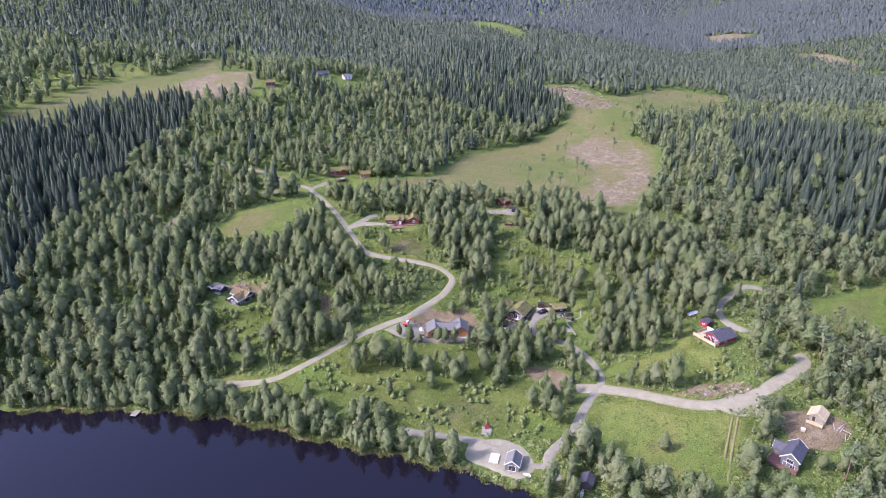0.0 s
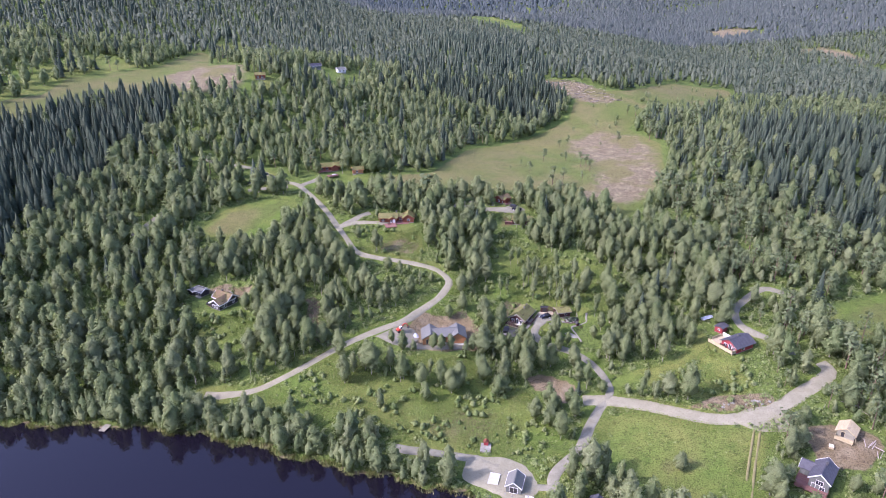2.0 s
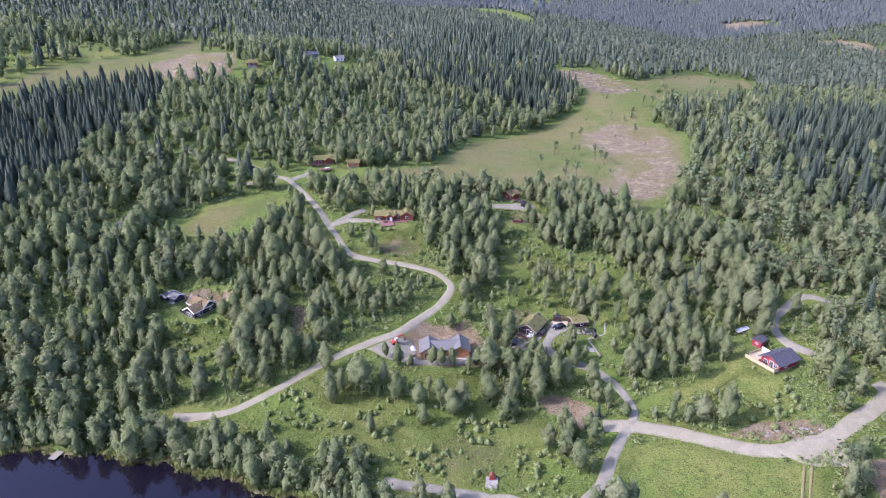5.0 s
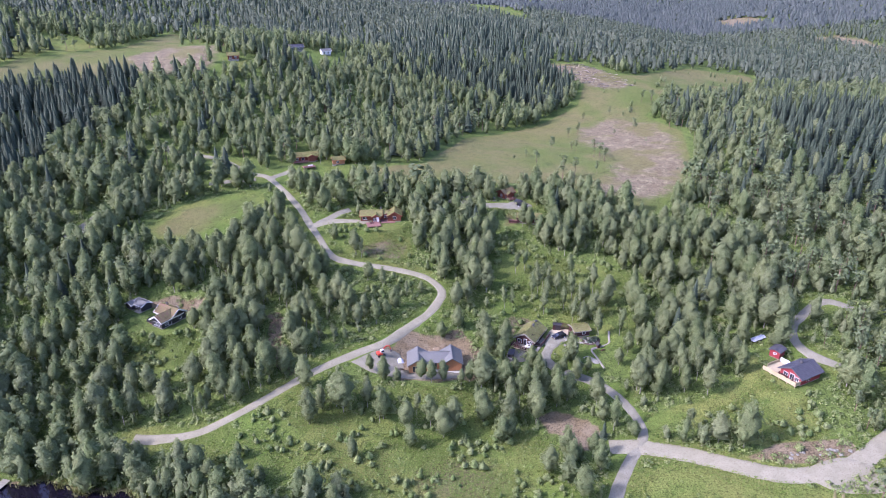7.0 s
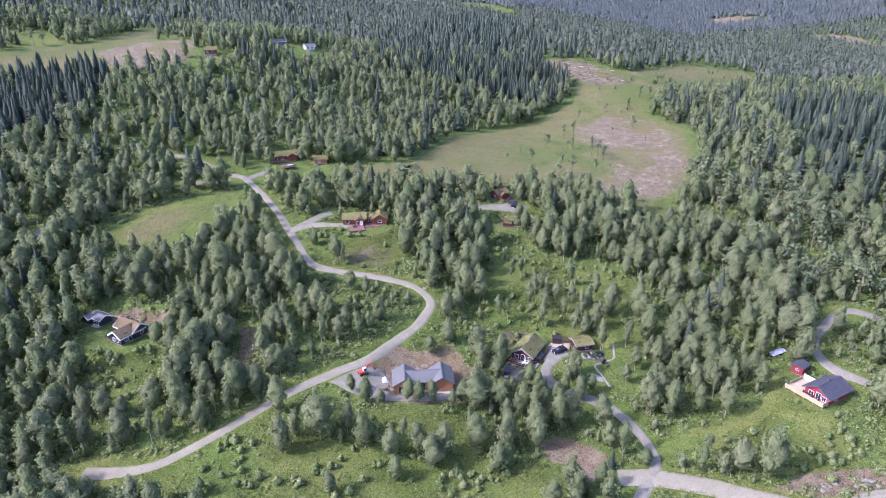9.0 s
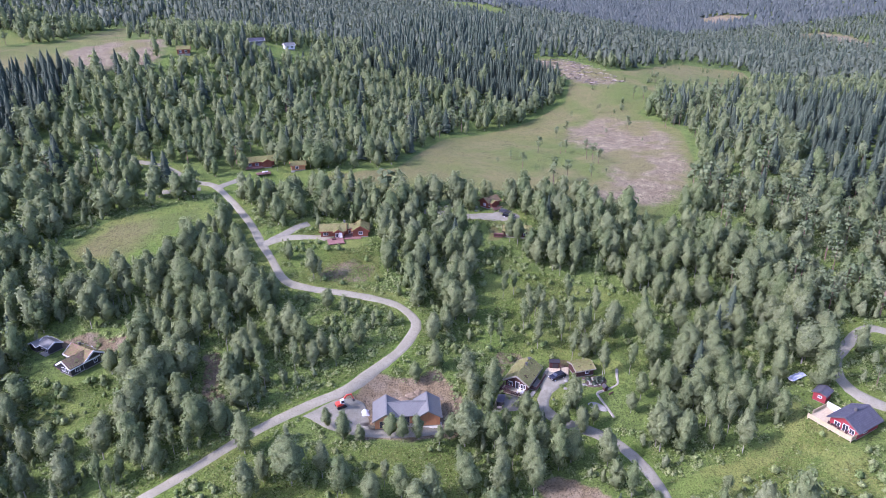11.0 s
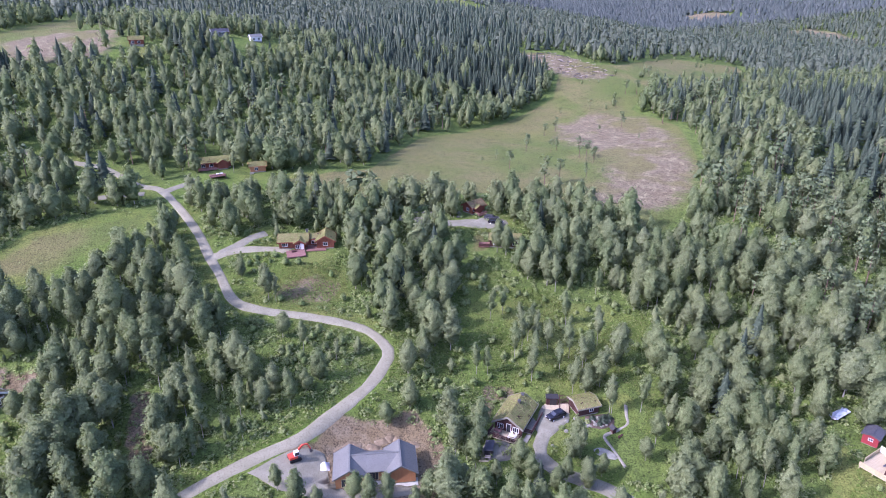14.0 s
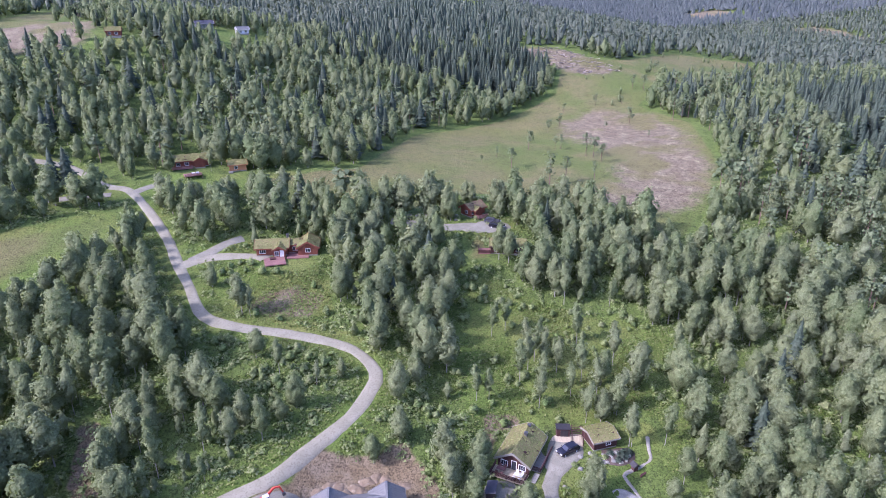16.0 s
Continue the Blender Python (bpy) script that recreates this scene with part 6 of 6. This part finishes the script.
# ---- red house with the big terrace ----
def red_house():
    h = thing("house", 104.4, 217.9, -61.9, "red wooden house with dark tiled roof and timber terrace", "house", "cabins in the valley")
    m = wing(h, 0, 0.9, 0, 8.4, 6.4, 2.6, 1.75, BARN_RED, DARK_ROOF, DARK_ROOF, 0.6, "tiles", fascia=DARK_ROOF)
    opening(h, m, "front", -1.5, 1.0, 1.2, 1.1, 8.4, 6.4, WHITE_PAINT, bars=1)
    opening(h, m, "front", 0.4, 0.5, 1.2, 2.0, 8.4, 6.4, WHITE_PAINT, "door", 1, GLASS)
    opening(h, m, "front", 1.9, 1.0, 1.0, 1.1, 8.4, 6.4, WHITE_PAINT, bars=1)
    opening(h, m, "right", -1.0, 1.0, 1.2, 1.0, 8.4, 6.4, WHITE_PAINT, bars=1)
    opening(h, m, "left", 1.0, 1.0, 1.2, 1.0, 8.4, 6.4, WHITE_PAINT, bars=1)
    chimney(h, -0.3, 0.9, 3.9, 5.2)
    deck(h, -7.2, 3.1, -5.4, -3.4, 0.75, PALE_DECK, RAW_TIMBER, "fr", 0.95, True, 1.6)
    deck(h, -7.2, -3.15, -3.4, 2.0, 0.75, PALE_DECK, RAW_TIMBER, "l", 0.95, True, 1.2)
    part("screen", box(-5.4, 2.1, 1.5, 3.6, 0.08, 1.5), WHITE_PAINT, h)
    part("awning", box(-4.2, 1.0, 2.1, 2.4, 2.2, 0.05), WHITE_PAINT, h, "white cloth awning")
    z, q = float(ground(104.4, 217.9)) + 0.76, pose(104.4, 217.9, 0, 0, 0, -61.9)
    for lx, ly, nm in ((-1.6, -4.3, "table"), (-2.9, -4.4, "chair"), (-0.5, -4.4, "chair"), (1.2, -4.3, "chair")):
        p = q @ Vector((lx, ly, 0))
        t = thing("garden_" + nm, p.x, p.y, -61.9, "dark garden " + nm + " on the timber terrace", nm, z=z)
        if nm == "table":
            part("tabletop", box(0, 0, 0.72, 1.4, 0.8, 0.06), BROWN_TIMBER, t)
            for a, b in ((-0.6, -0.3), (0.6, -0.3), (-0.6, 0.3), (0.6, 0.3)):
                part("leg", box(a, b, 0.35, 0.07, 0.07, 0.7), BROWN_TIMBER, t)
        else:
            part("seat", box(0, 0, 0.42, 0.5, 0.5, 0.08), BROWN_TIMBER, t)
            part("backrest", box(0, 0.24, 0.72, 0.5, 0.06, 0.55), BROWN_TIMBER, t)
            for a, b in ((-0.2, -0.2), (0.2, -0.2), (-0.2, 0.2), (0.2, 0.2)):
                part("leg", box(a, b, 0.2, 0.05, 0.05, 0.4), BROWN_TIMBER, t)
    s = thing("shed", 103.3, 228.4, -50, "small bright red shed with a dark roof", "shed")
    m = wing(s, 0, 0, 0, 3.5, 2.9, 2.3, 0.45, BARN_RED, DARK_ROOF, DARK_ROOF, 0.3, "tiles", base=0.15)
    opening(s, m, "front", 0.1, 1.2, 0.7, 0.5, 3.5, 2.9, WHITE_PAINT)
    tr = thing("covered_boat", 100.7, 235.4, -62, "boat on a trailer under a pale blue cover", "boat")
    part("cover", lumpy(-0.95, 0.95, -2.6, 2.6, lambda x, y: 0.85 + 0.55 * (1 - abs(x)) - 0.08 * abs(y), 14, 0.3, 3), BLUE_TARP, tr)
    part("hull", prism([(-0.9, -2.5, 0.9), (0.9, -2.5, 0.9), (0.45, -2.5, 0.35), (-0.45, -2.5, 0.35)], (0, 5.0, 0)), LILAC, tr)
    for sx in (-0.8, 0.8):
        part("wheel", rod((sx - 0.08, 0.4, 0.26), (sx + 0.08, 0.4, 0.26), 0.26, 12), RUBBER, tr)
    part("drawbar", beam((0, -2.4, 0.4), (0, -3.4, 0.4), 0.1, 0.1), STEEL, tr)


# ---- lakeside ----
def lakeside():
    h = thing("boathouse", 21.9, 164.0, -16, "grey boathouse with white bargeboards on the lake shore", "boathouse")
    m = wing(h, 0, 0, 0, 5.2, 4.2, 2.4, 1.6, GREY_TIMBER, METAL_ROOF, WHITE_PAINT, 0.35, "metal", base=0.2)
    # black leaf stands for the shade inside the open front
    opening(h, m, "front", 0, 0.25, 2.2, 1.9, 5.2, 4.2, WHITE_PAINT, "door", 1, BLACK_TIMBER)
    p = thing("platform", 16.2, 167.1, -16, "pale concrete platform on gravel", "platform")
    part("slab", box(0, 0, 0.2, 3.0, 4.2, 0.5), CONCRETE, p)
    for sy in (-2.05, 2.05):
        part("edge", box(0, sy, 0.5, 3.0, 0.12, 0.12), WHITE_PAINT, p)
    s = thing("small_shed", 14.7, 180.6, -8, "tiny red hut on a stone platform", "shed")
    part("platform", box(0, -1.2, 0.0, 3.2, 4.0, 0.7), STONE, s)
    part("wall", box(0, 0.2, 0.95, 1.3, 1.1, 1.2), BARN_RED, s)
    part("roof", prism([(-0.85, -0.5, 1.5), (0.85, -0.5, 1.5), (0, -0.5, 2.1)], (0, 1.4, 0)), RED_TIMBER, s)
    d = thing("shed", 43.0, 155.2, -24, "black shed half hidden among trees by the shore", "shed")
    wing(d, 0, 0, 0, 4.2, 3.6, 2.1, 1.2, BLACK_TIMBER, DARK_ROOF, BLACK_TIMBER, 0.35, "tiles", base=0.2)
    for (x, y, yaw, ln, lb) in ((40.9, 151.6, -20, 3.6, "white rowing boat drawn up on the shore"), (25.6, 159.6, 62, 2.6, "upturned white dinghy on the gravel")):
        b = thing("rowing_boat", x, y, yaw, lb, "boat", "boats on the shore", lift=0.05)
        ring = [(0.55 * math.sin(math.pi * (0.18 + 0.82 * k / 8)) * (1 if k < 8 else 0), -ln / 2 + ln * k / 8) for k in range(9)]
        out = [(x_, y_, 0.5) for x_, y_ in ring] + [(-x_, y_, 0.5) for x_, y_ in ring[::-1][1:]]
        part("hull", [prism([(a * 0.7, c * 0.95, 0.05) for a, c, _ in out], (0, 0, 0.08)),
                      ([(a * 0.7, c * 0.95, 0.08) for a, c, _ in out] + out, [(i, (i + 1) % len(out), len(out) + (i + 1) % len(out), len(out) + i) for i in range(len(out))])], WHITE_PAINT, b)
        for k in (-0.2, 0.2):
            part("thwart", box(0, ln * k, 0.40, 0.95, 0.22, 0.04), WEATHERED, b)
    r = thing("raft", 16.3, 159.6, -30, "pale swimming raft at the water's edge", "raft", z=0.05)
    part("deck", box(0, 0, 0.25, 2.2, 1.2, 0.12), LILAC, r)
    for sx in (-0.8, 0.8):
        part("float", box(sx, 0, 0.08, 0.4, 1.1, 0.26), BLUE_TARP, r)
    j = thing("jetty", -107.8, 191.6, -12, "small grey plank jetty on the lake", "jetty", z=0.0)
    for k in range(9):
        part("plank", box(-1.0 + 0.25 * k, 0, 0.42, 0.22, 3.6, 0.06), WEATHERED, j)
    for sx in (-0.9, 0.9):
        for sy in (-1.5, 1.5):
            part("post", rod((sx, sy, -2.0), (sx, sy, 0.6), 0.08), WEATHERED, j)


# ---- grey house and the house being built ----
def east_houses():
    h = thing("house", 106.0, 160.4, -40.5, "tall blue-grey house with dark roof and red terrace", "house", "cabins in the valley")
    m = wing(h, 0, 0, 0, 8.2, 4.9, 3.9, 2.0, GREY_TIMBER, DARK_ROOF, WHITE_PAINT, 0.45, "tiles", fascia=DARK_ROOF)
    n = wing(h, -3.6, 1.9, 90, 4.0, 4.0, 3.0, 1.2, GREY_TIMBER, DARK_ROOF, WHITE_PAINT, 0.4, "tiles", fascia=DARK_ROOF)
    opening(h, m, "front", 0.1, 2.3, 1.7, 1.3, 8.2, 4.9, WHITE_PAINT, bars=2)
    opening(h, m, "front", -1.2, 0.4, 0.9, 1.9, 8.2, 4.9, WHITE_PAINT, "door", 0, GREY_TIMBER)
    opening(h, m, "front", 1.0, 0.8, 1.2, 1.1, 8.2, 4.9, WHITE_PAINT)
    opening(h, m, "right", 0.5, 0.9, 1.3, 1.1, 8.2, 4.9, WHITE_PAINT)
    chimney(h, 0.2, 1.2, 5.0, 6.9)
    deck(h, -5.4, 2.6, -6.3, -4.15, 0.9, BROWN_DECK, BROWN_DECK, "flr", 0.95, False, 1.5)
    deck(h, -5.6, -2.5, -4.1, -0.3, 0.9, BROWN_DECK, BROWN_DECK, "l", 0.95, False, 1.5)
    part("balcony_screen", box(-2.4, 4.4, 2.2, 0.1, 1.4, 2.2), WHITE_PAINT, h)
    s = thing("cabin", 122.0, 177.4, -40.7, "unfinished timber cabin with a bare battened roof", "cabin", "cabins in the valley")
    m = wing(s, 0, 0, 0, 4.6, 4.6, 2.5, 1.5, WEATHERED, PALE_DECK, RAW_TIMBER, 0.5, "boards", base=0.2)
    opening(s, m, "right", -0.8, 0.9, 1.0, 1.0, 4.6, 4.6, WHITE_PAINT)
    opening(s, m, "front", -0.7, 0.4, 0.9, 1.9, 4.6, 4.6, RAW_TIMBER, "door", 0, BLACK_TIMBER)
    deck(s, -2.4, 2.4, -4.3, -2.35, 0.55, PALE_DECK, RAW_TIMBER, "fl", 0.9, True)
    part("prop", [rod((2.9, -2.4, 0.0), (2.3, -1.6, 2.6), 0.06)], RAW_TIMBER, s)
    rng = np.random.RandomState(4)
    for k in range(7):
        x, y = 127 + float(rng.uniform(-1.6, 1.6)), 172 + float(rng.uniform(-2, 2))
        o = thing("log", x, y, float(rng.uniform(-70, 40)), "bleached log lying on the building ground", "log", "logs on the building ground", lift=0.12)
        part("stem", rod((0, -1.8, 0), (0, 1.8, 0.1), 0.13, 7, 0.09), DEAD_WOOD, o)
    for (x, y, yaw) in ((128.6, 190.5, 55), (132.5, 186.5, 30)):
        o = thing("log", x, y, yaw, "long felled trunk on the slope", "log", "felled trunks", lift=0.15)
        part("stem", rod((0, -4.5, 0), (0, 4.5, 0), 0.2, 7, 0.1), DEAD_WOOD, o)
    u = thing("pallet", 115.0, 172.5, -30, "stack of building boards under a white sheet", "building material")
    part("boards", [box(0, 0, 0.15 + 0.12 * k, 1.2, 2.2, 0.09) for k in range(4)], RAW_TIMBER, u)
    part("sheet", box(0, 0, 0.66, 1.3, 1.3, 0.05), WHITE_PAINT, u)


# ---- black cabin ----
def black_cabin():
    h = thing("cabin", -86.0, 250.6, -30, "black cabin with white windows and flowering turf roof", "cabin", "cabins in the valley")
    m = wing(h, 0.4, -0.2, 0, 7.8, 4.9, 2.5, 1.55, BLACK_TIMBER, PINK_TURF, WHITE_PAINT, 0.45, "turf", 5)
    n = wing(h, -1.0, 2.5, 90, 8.2, 5.2, 2.6, 1.75, BLACK_TIMBER, PINK_TURF, WHITE_PAINT, 0.4, "turf", 6)
    for u in (-0.75, 0.75):
        opening(h, m, "front", u, 0.9, 0.9, 1.1, 7.8, 4.9, WHITE_PAINT)
    opening(h, m, "right", -2.2, 0.9, 0.9, 1.0, 7.8, 4.9, WHITE_PAINT)
    opening(h, m, "right", -0.9, 0.4, 0.9, 1.9, 7.8, 4.9, WHITE_PAINT, "door", 0, BLACK_TIMBER)
    opening(h, n, "front", 0.3, 0.9, 0.9, 1.0, 8.2, 5.2, WHITE_PAINT)
    opening(h, n, "left", -3.0, 0.9, 1.1, 1.0, 8.2, 5.2, WHITE_PAINT)
    chimney(h, -2.6, 2.9, 3.6, 5.1)
    deck(h, -5.2, -2.1, -3.6, -0.2, 0.35, BROWN_DECK, BLACK_TIMBER, "fl", 0.9, True)
    st = thing("wooden_steps", -100.9, 244.0, -25, "weathered wooden steps down a grassy slope", "steps")
    p0, p1 = Vector((-102.2, 241.0)), Vector((-99.5, 247.0))
    q = st.matrix_basis.inverted()
    ends = [q @ Vector((p.x, p.y, float(ground(p.x, p.y)) + 0.15)) for p in (p0, p1)]
    side = Vector((0.7, 0, 0))
    for sg in (-1, 1):
        part("stringer", beam(ends[0] + side * sg, ends[1] + side * sg, 0.08, 0.24), BROWN_TIMBER, st)
    for k in range(15):
        c = ends[0].lerp(ends[1], k / 14)
        part("tread", box(c.x, c.y, c.z + 0.12, 1.5, 0.26, 0.05), WEATHERED, st)
    a = thing("annex", -96.3, 257.2, -33, "small black annex with a grey roof", "cabin", "cabins in the valley")
    m = wing(a, 0, 0, 90, 4.6, 3.6, 2.1, 0.9, BLACK_TIMBER, METAL_ROOF, WHITE_PAINT, 0.35, "metal", base=0.2)
    opening(a, m, "left", -1.0, 0.9, 0.8, 0.8, 4.6, 3.6, WHITE_PAINT)
    opening(a, m, "left", 0.9, 0.3, 0.8, 1.7, 4.6, 3.6, WHITE_PAINT, "door", 0, BLACK_TIMBER)
    n = wing(a, -3.2, -1.0, 0, 4.0, 3.0, 1.9, 0.8, BLACK_TIMBER, METAL_ROOF, WHITE_PAINT, 0.3, "metal", base=0.2)
    part("step", box(1.0, -2.6, 0.15, 3.0, 1.2, 0.25), WEATHERED, a)


# ---- the upper cabins ----
def upper_cabins():
    h = thing("cabin", -20.5, 305.0, 3, "red-brown timber cabin with two grass-roofed wings", "cabin", "cabins in the valley")
    m = wing(h, -3.2, 0.4, 90, 8.0, 5.0, 2.3, 1.35, RED_TIMBER, TURF, RED_TIMBER, 0.5, "turf", 11)
    n = wing(h, 6.0, 0.0, 0, 5.8, 5.0, 2.3, 1.5, RED_TIMBER, TURF, RED_TIMBER, 0.5, "turf", 12)
    k = wing(h, -1.2, -2.2, 0, 3.4, 3.0, 2.2, 0.9, RED_TIMBER, TURF, RED_TIMBER, 0.35, "turf", 13)
    c = wing(h, 2.3, 1.0, 90, 3.6, 3.6, 2.3, 1.0, RED_TIMBER, TURF, RED_TIMBER, 0.3, "turf", 14)
    opening(h, n, "front", 0.0, 1.1, 1.1, 0.9, 5.8, 5.0, WHITE_PAINT, bars=1)
    opening(h, m, "left", -2.4, 0.9, 1.5, 1.0, 8.0, 5.0, WHITE_PAINT, bars=2)
    opening(h, k, "front", -0.6, 0.8, 0.9, 1.1, 3.4, 3.0, WHITE_PAINT)
    opening(h, k, "front", 0.7, 0.4, 0.8, 1.8, 3.4, 3.0, WHITE_PAINT, "door", 0, WHITE_PAINT)
    opening(h, c, "left", 0.3, 0.9, 1.2, 0.9, 3.6, 3.6, WHITE_PAINT, bars=1)
    chimney(h, 0.6, 1.6, 3.2, 4.5)
    deck(h, 0.6, 6.2, -4.6, -0.9, 0.3, BROWN_DECK, BROWN_DECK, "", 0.5)
    t = thing("terrace", -22.2, 298.2, 14, "low red-brown plank terrace below a cabin", "terrace", lift=0.1)
    deck(t, -2.6, 2.6, -2.4, 2.4, 0.45, BROWN_DECK, BROWN_DECK, "", 0.5)
    part("bench", box(-0.4, 1.4, 0.62, 1.4, 1.2, 0.3), BROWN_TIMBER, t, "dark hot tub cover")
    a = thing("cabin", -60.3, 361.6, -72, "long brown cabin with a grass roof", "cabin", "cabins in the valley")
    m = wing(a, 0, 0, 0, 12.0, 5.0, 2.4, 1.35, RED_TIMBER, TURF, RED_TIMBER, 0.5, "turf", 15)
    n = wing(a, 2.2, 3.2, -90, 4.0, 3.4, 2.3, 0.95, RED_TIMBER, TURF, RED_TIMBER, 0.4, "turf", 16)
    for u in (-3.5, -0.8):
        opening(a, m, "right", u, 0.9, 1.1, 1.0, 12.0, 5.0, WHITE_PAINT)
    deck(a, 2.5, 4.6, -5.5, 1.0, 0.4, BROWN_DECK, BROWN_DECK, "r", 0.8)
    b = thing("cabin", -44.0, 359.2, -74, "small orange-brown cabin with a grass roof", "cabin", "cabins in the valley")
    m = wing(b, 0, 0, 0, 5.4, 3.8, 2.3, 1.0, ORANGE_TIMBER, TURF, ORANGE_TIMBER, 0.45, "turf", 17)
    opening(b, m, "right", -0.6, 0.9, 1.0, 0.9, 5.4, 3.8, WHITE_PAINT)
    part("step", box(3.0, -2.4, 0.2, 1.6, 1.4, 0.4), WEATHERED, b)
    t = thing("terrace", -56.0, 350.0, 26, "free-standing brown plank terrace with pale furniture", "terrace", lift=0.1)
    deck(t, -2.6, 2.6, -1.6, 1.6, 0.6, BROWN_DECK, BROWN_DECK, "f", 0.6)
    for px in (0.3, 1.5):
        part("bench", box(px, 0.3, 0.85, 0.9, 0.8, 0.45), LILAC, t, "pale cushioned seat")
    f = thing("cabin", 31.3, 327.4, -52, "small red-brown cabin with turf roof beside the bog", "cabin", "cabins in the valley")
    m = wing(f, 0, 0, 0, 5.6, 4.4, 2.3, 1.3, RED_TIMBER, PINK_TURF, RED_TIMBER, 0.5, "turf", 18)
    n = wing(f, 1.6, -0.6, -90, 3.2, 2.6, 2.1, 0.8, RED_TIMBER, TURF, RED_TIMBER, 0.35, "turf", 19)
    opening(f, m, "front", 0.2, 1.0, 0.9, 0.8, 5.6, 4.4, WHITE_PAINT)
    opening(f, m, "right", -2.0, 1.0, 0.8, 0.8, 5.6, 4.4, WHITE_PAINT)
    deck(f, 3.3, 4.9, -2.2, 1.2, 0.35, BROWN_DECK, BROWN_DECK, "rf", 0.8)
    g = thing("cabin", 38.6, 306.2, -8, "dark brown cabin with turf roof behind birches", "cabin", "cabins in the valley")
    m = wing(g, 0, 0.4, 90, 9.0, 4.6, 2.3, 1.2, BROWN_TIMBER, TURF, BROWN_TIMBER, 0.45, "turf", 20)
    for u in (-2.8, 0.2, 2.9):
        opening(g, m, "left", u, 0.9, 1.2, 1.0, 9.0, 4.6, WHITE_PAINT)
    deck(g, -7.8, -4.6, -2.4, 1.2, 0.4, BROWN_DECK, BROWN_TIMBER, "fl", 0.9, True)
    far = ((-121.0, 471.0, -75, 6.4, RED_TIMBER, TURF, "turf", "small red cabin with a grass roof on the far slope"),
           (-93.5, 521.0, -65, 9.0, GREY_TIMBER, DARK_ROOF, "tiles", "long grey-blue cabin on the far slope"),
           (-75.0, 527.0, -60, 6.0, LILAC, METAL_ROOF, "metal", "pale grey cabin on the far slope"))
    for i, (x, y, yaw, ln, wm, rm, kd, lb) in enumerate(far):
        c = thing("cabin", x, y, yaw, lb, "cabin", "cabins in the valley")
        m = wing(c, 0, 0, 0, ln, 4.6, 2.5, 1.4, wm, rm, WHITE_PAINT if kd != "turf" else wm, 0.45, kd, 30 + i)
        for u in (-1.6, 1.2):
            opening(c, m, "right", u, 0.9, 1.1, 1.0, ln, 4.6, WHITE_PAINT)


def yard_clutter():
    excavator(-14.6, 232.9, 118)
    t = thing("tarpaulin_heap", -8.6, 232.2, 10, "heap of building goods under a pale blue tarpaulin", "tarpaulin")
    part("cover", lumpy(-1.0, 1.0, -1.3, 1.3, lambda x, y: 1.1 * (1 - x * x) * (1 - (y / 1.35) ** 2) + 0.02, 10, 0.22, 8), BLUE_TARP, t)
    rng = np.random.RandomState(9)
    for k in range(10):
        x, y = -6 + 1.75 * k, 237.6 + 1.6 * math.sin(k * 1.3) + (1.5 if k > 3 else -0.4)
        m = thing("earth_heap", x, y, k * 40.0, "heap of dug brown earth behind the new house", "earth heap", "earth heaps", lift=-0.15)
        part("soil", lumpy(-1.8, 1.8, -1.3, 1.3, lambda a, b: 0.6 * max(0, 1 - (a / 1.8) ** 2) * max(0, 1 - (b / 1.3) ** 2), 12, 0.12, k + 2), EARTH, m)
    car(41.3, 243.3, -63, BLACK_CAR, "black estate car parked on the grey gravel yard")
    car(37.4, 318.6, 66, BLACK_CAR, "black estate car parked beside the bog")
    car(36.4, 321.2, 66, GREY_CAR, "dark grey car parked beside another car")
    stones(rng, [(float(rng.uniform(-2, 28)), 324.5 + float(rng.uniform(-2, 2)), float(rng.uniform(0.25, 0.7))) for _ in range(26)], "pale field stone at the bog's edge", "stones along the bog")
    stones(rng, [(float(rng.uniform(88, 106)), 191.3 + float(rng.uniform(-0.8, 1.5)), float(rng.uniform(0.2, 0.6))) for _ in range(18)], "grey stone on a road bank", "stones on the road bank")
    stones(rng, [(float(rng.uniform(6, 28)), float(rng.uniform(157, 162)), float(rng.uniform(0.2, 0.45))) for _ in range(22)], "grey stone on the lake shore", "stones on the shore")


for build in (new_house, yard_cabin, red_house, lakeside, east_houses, black_cabin, upper_cabins, yard_clutter):
    build()
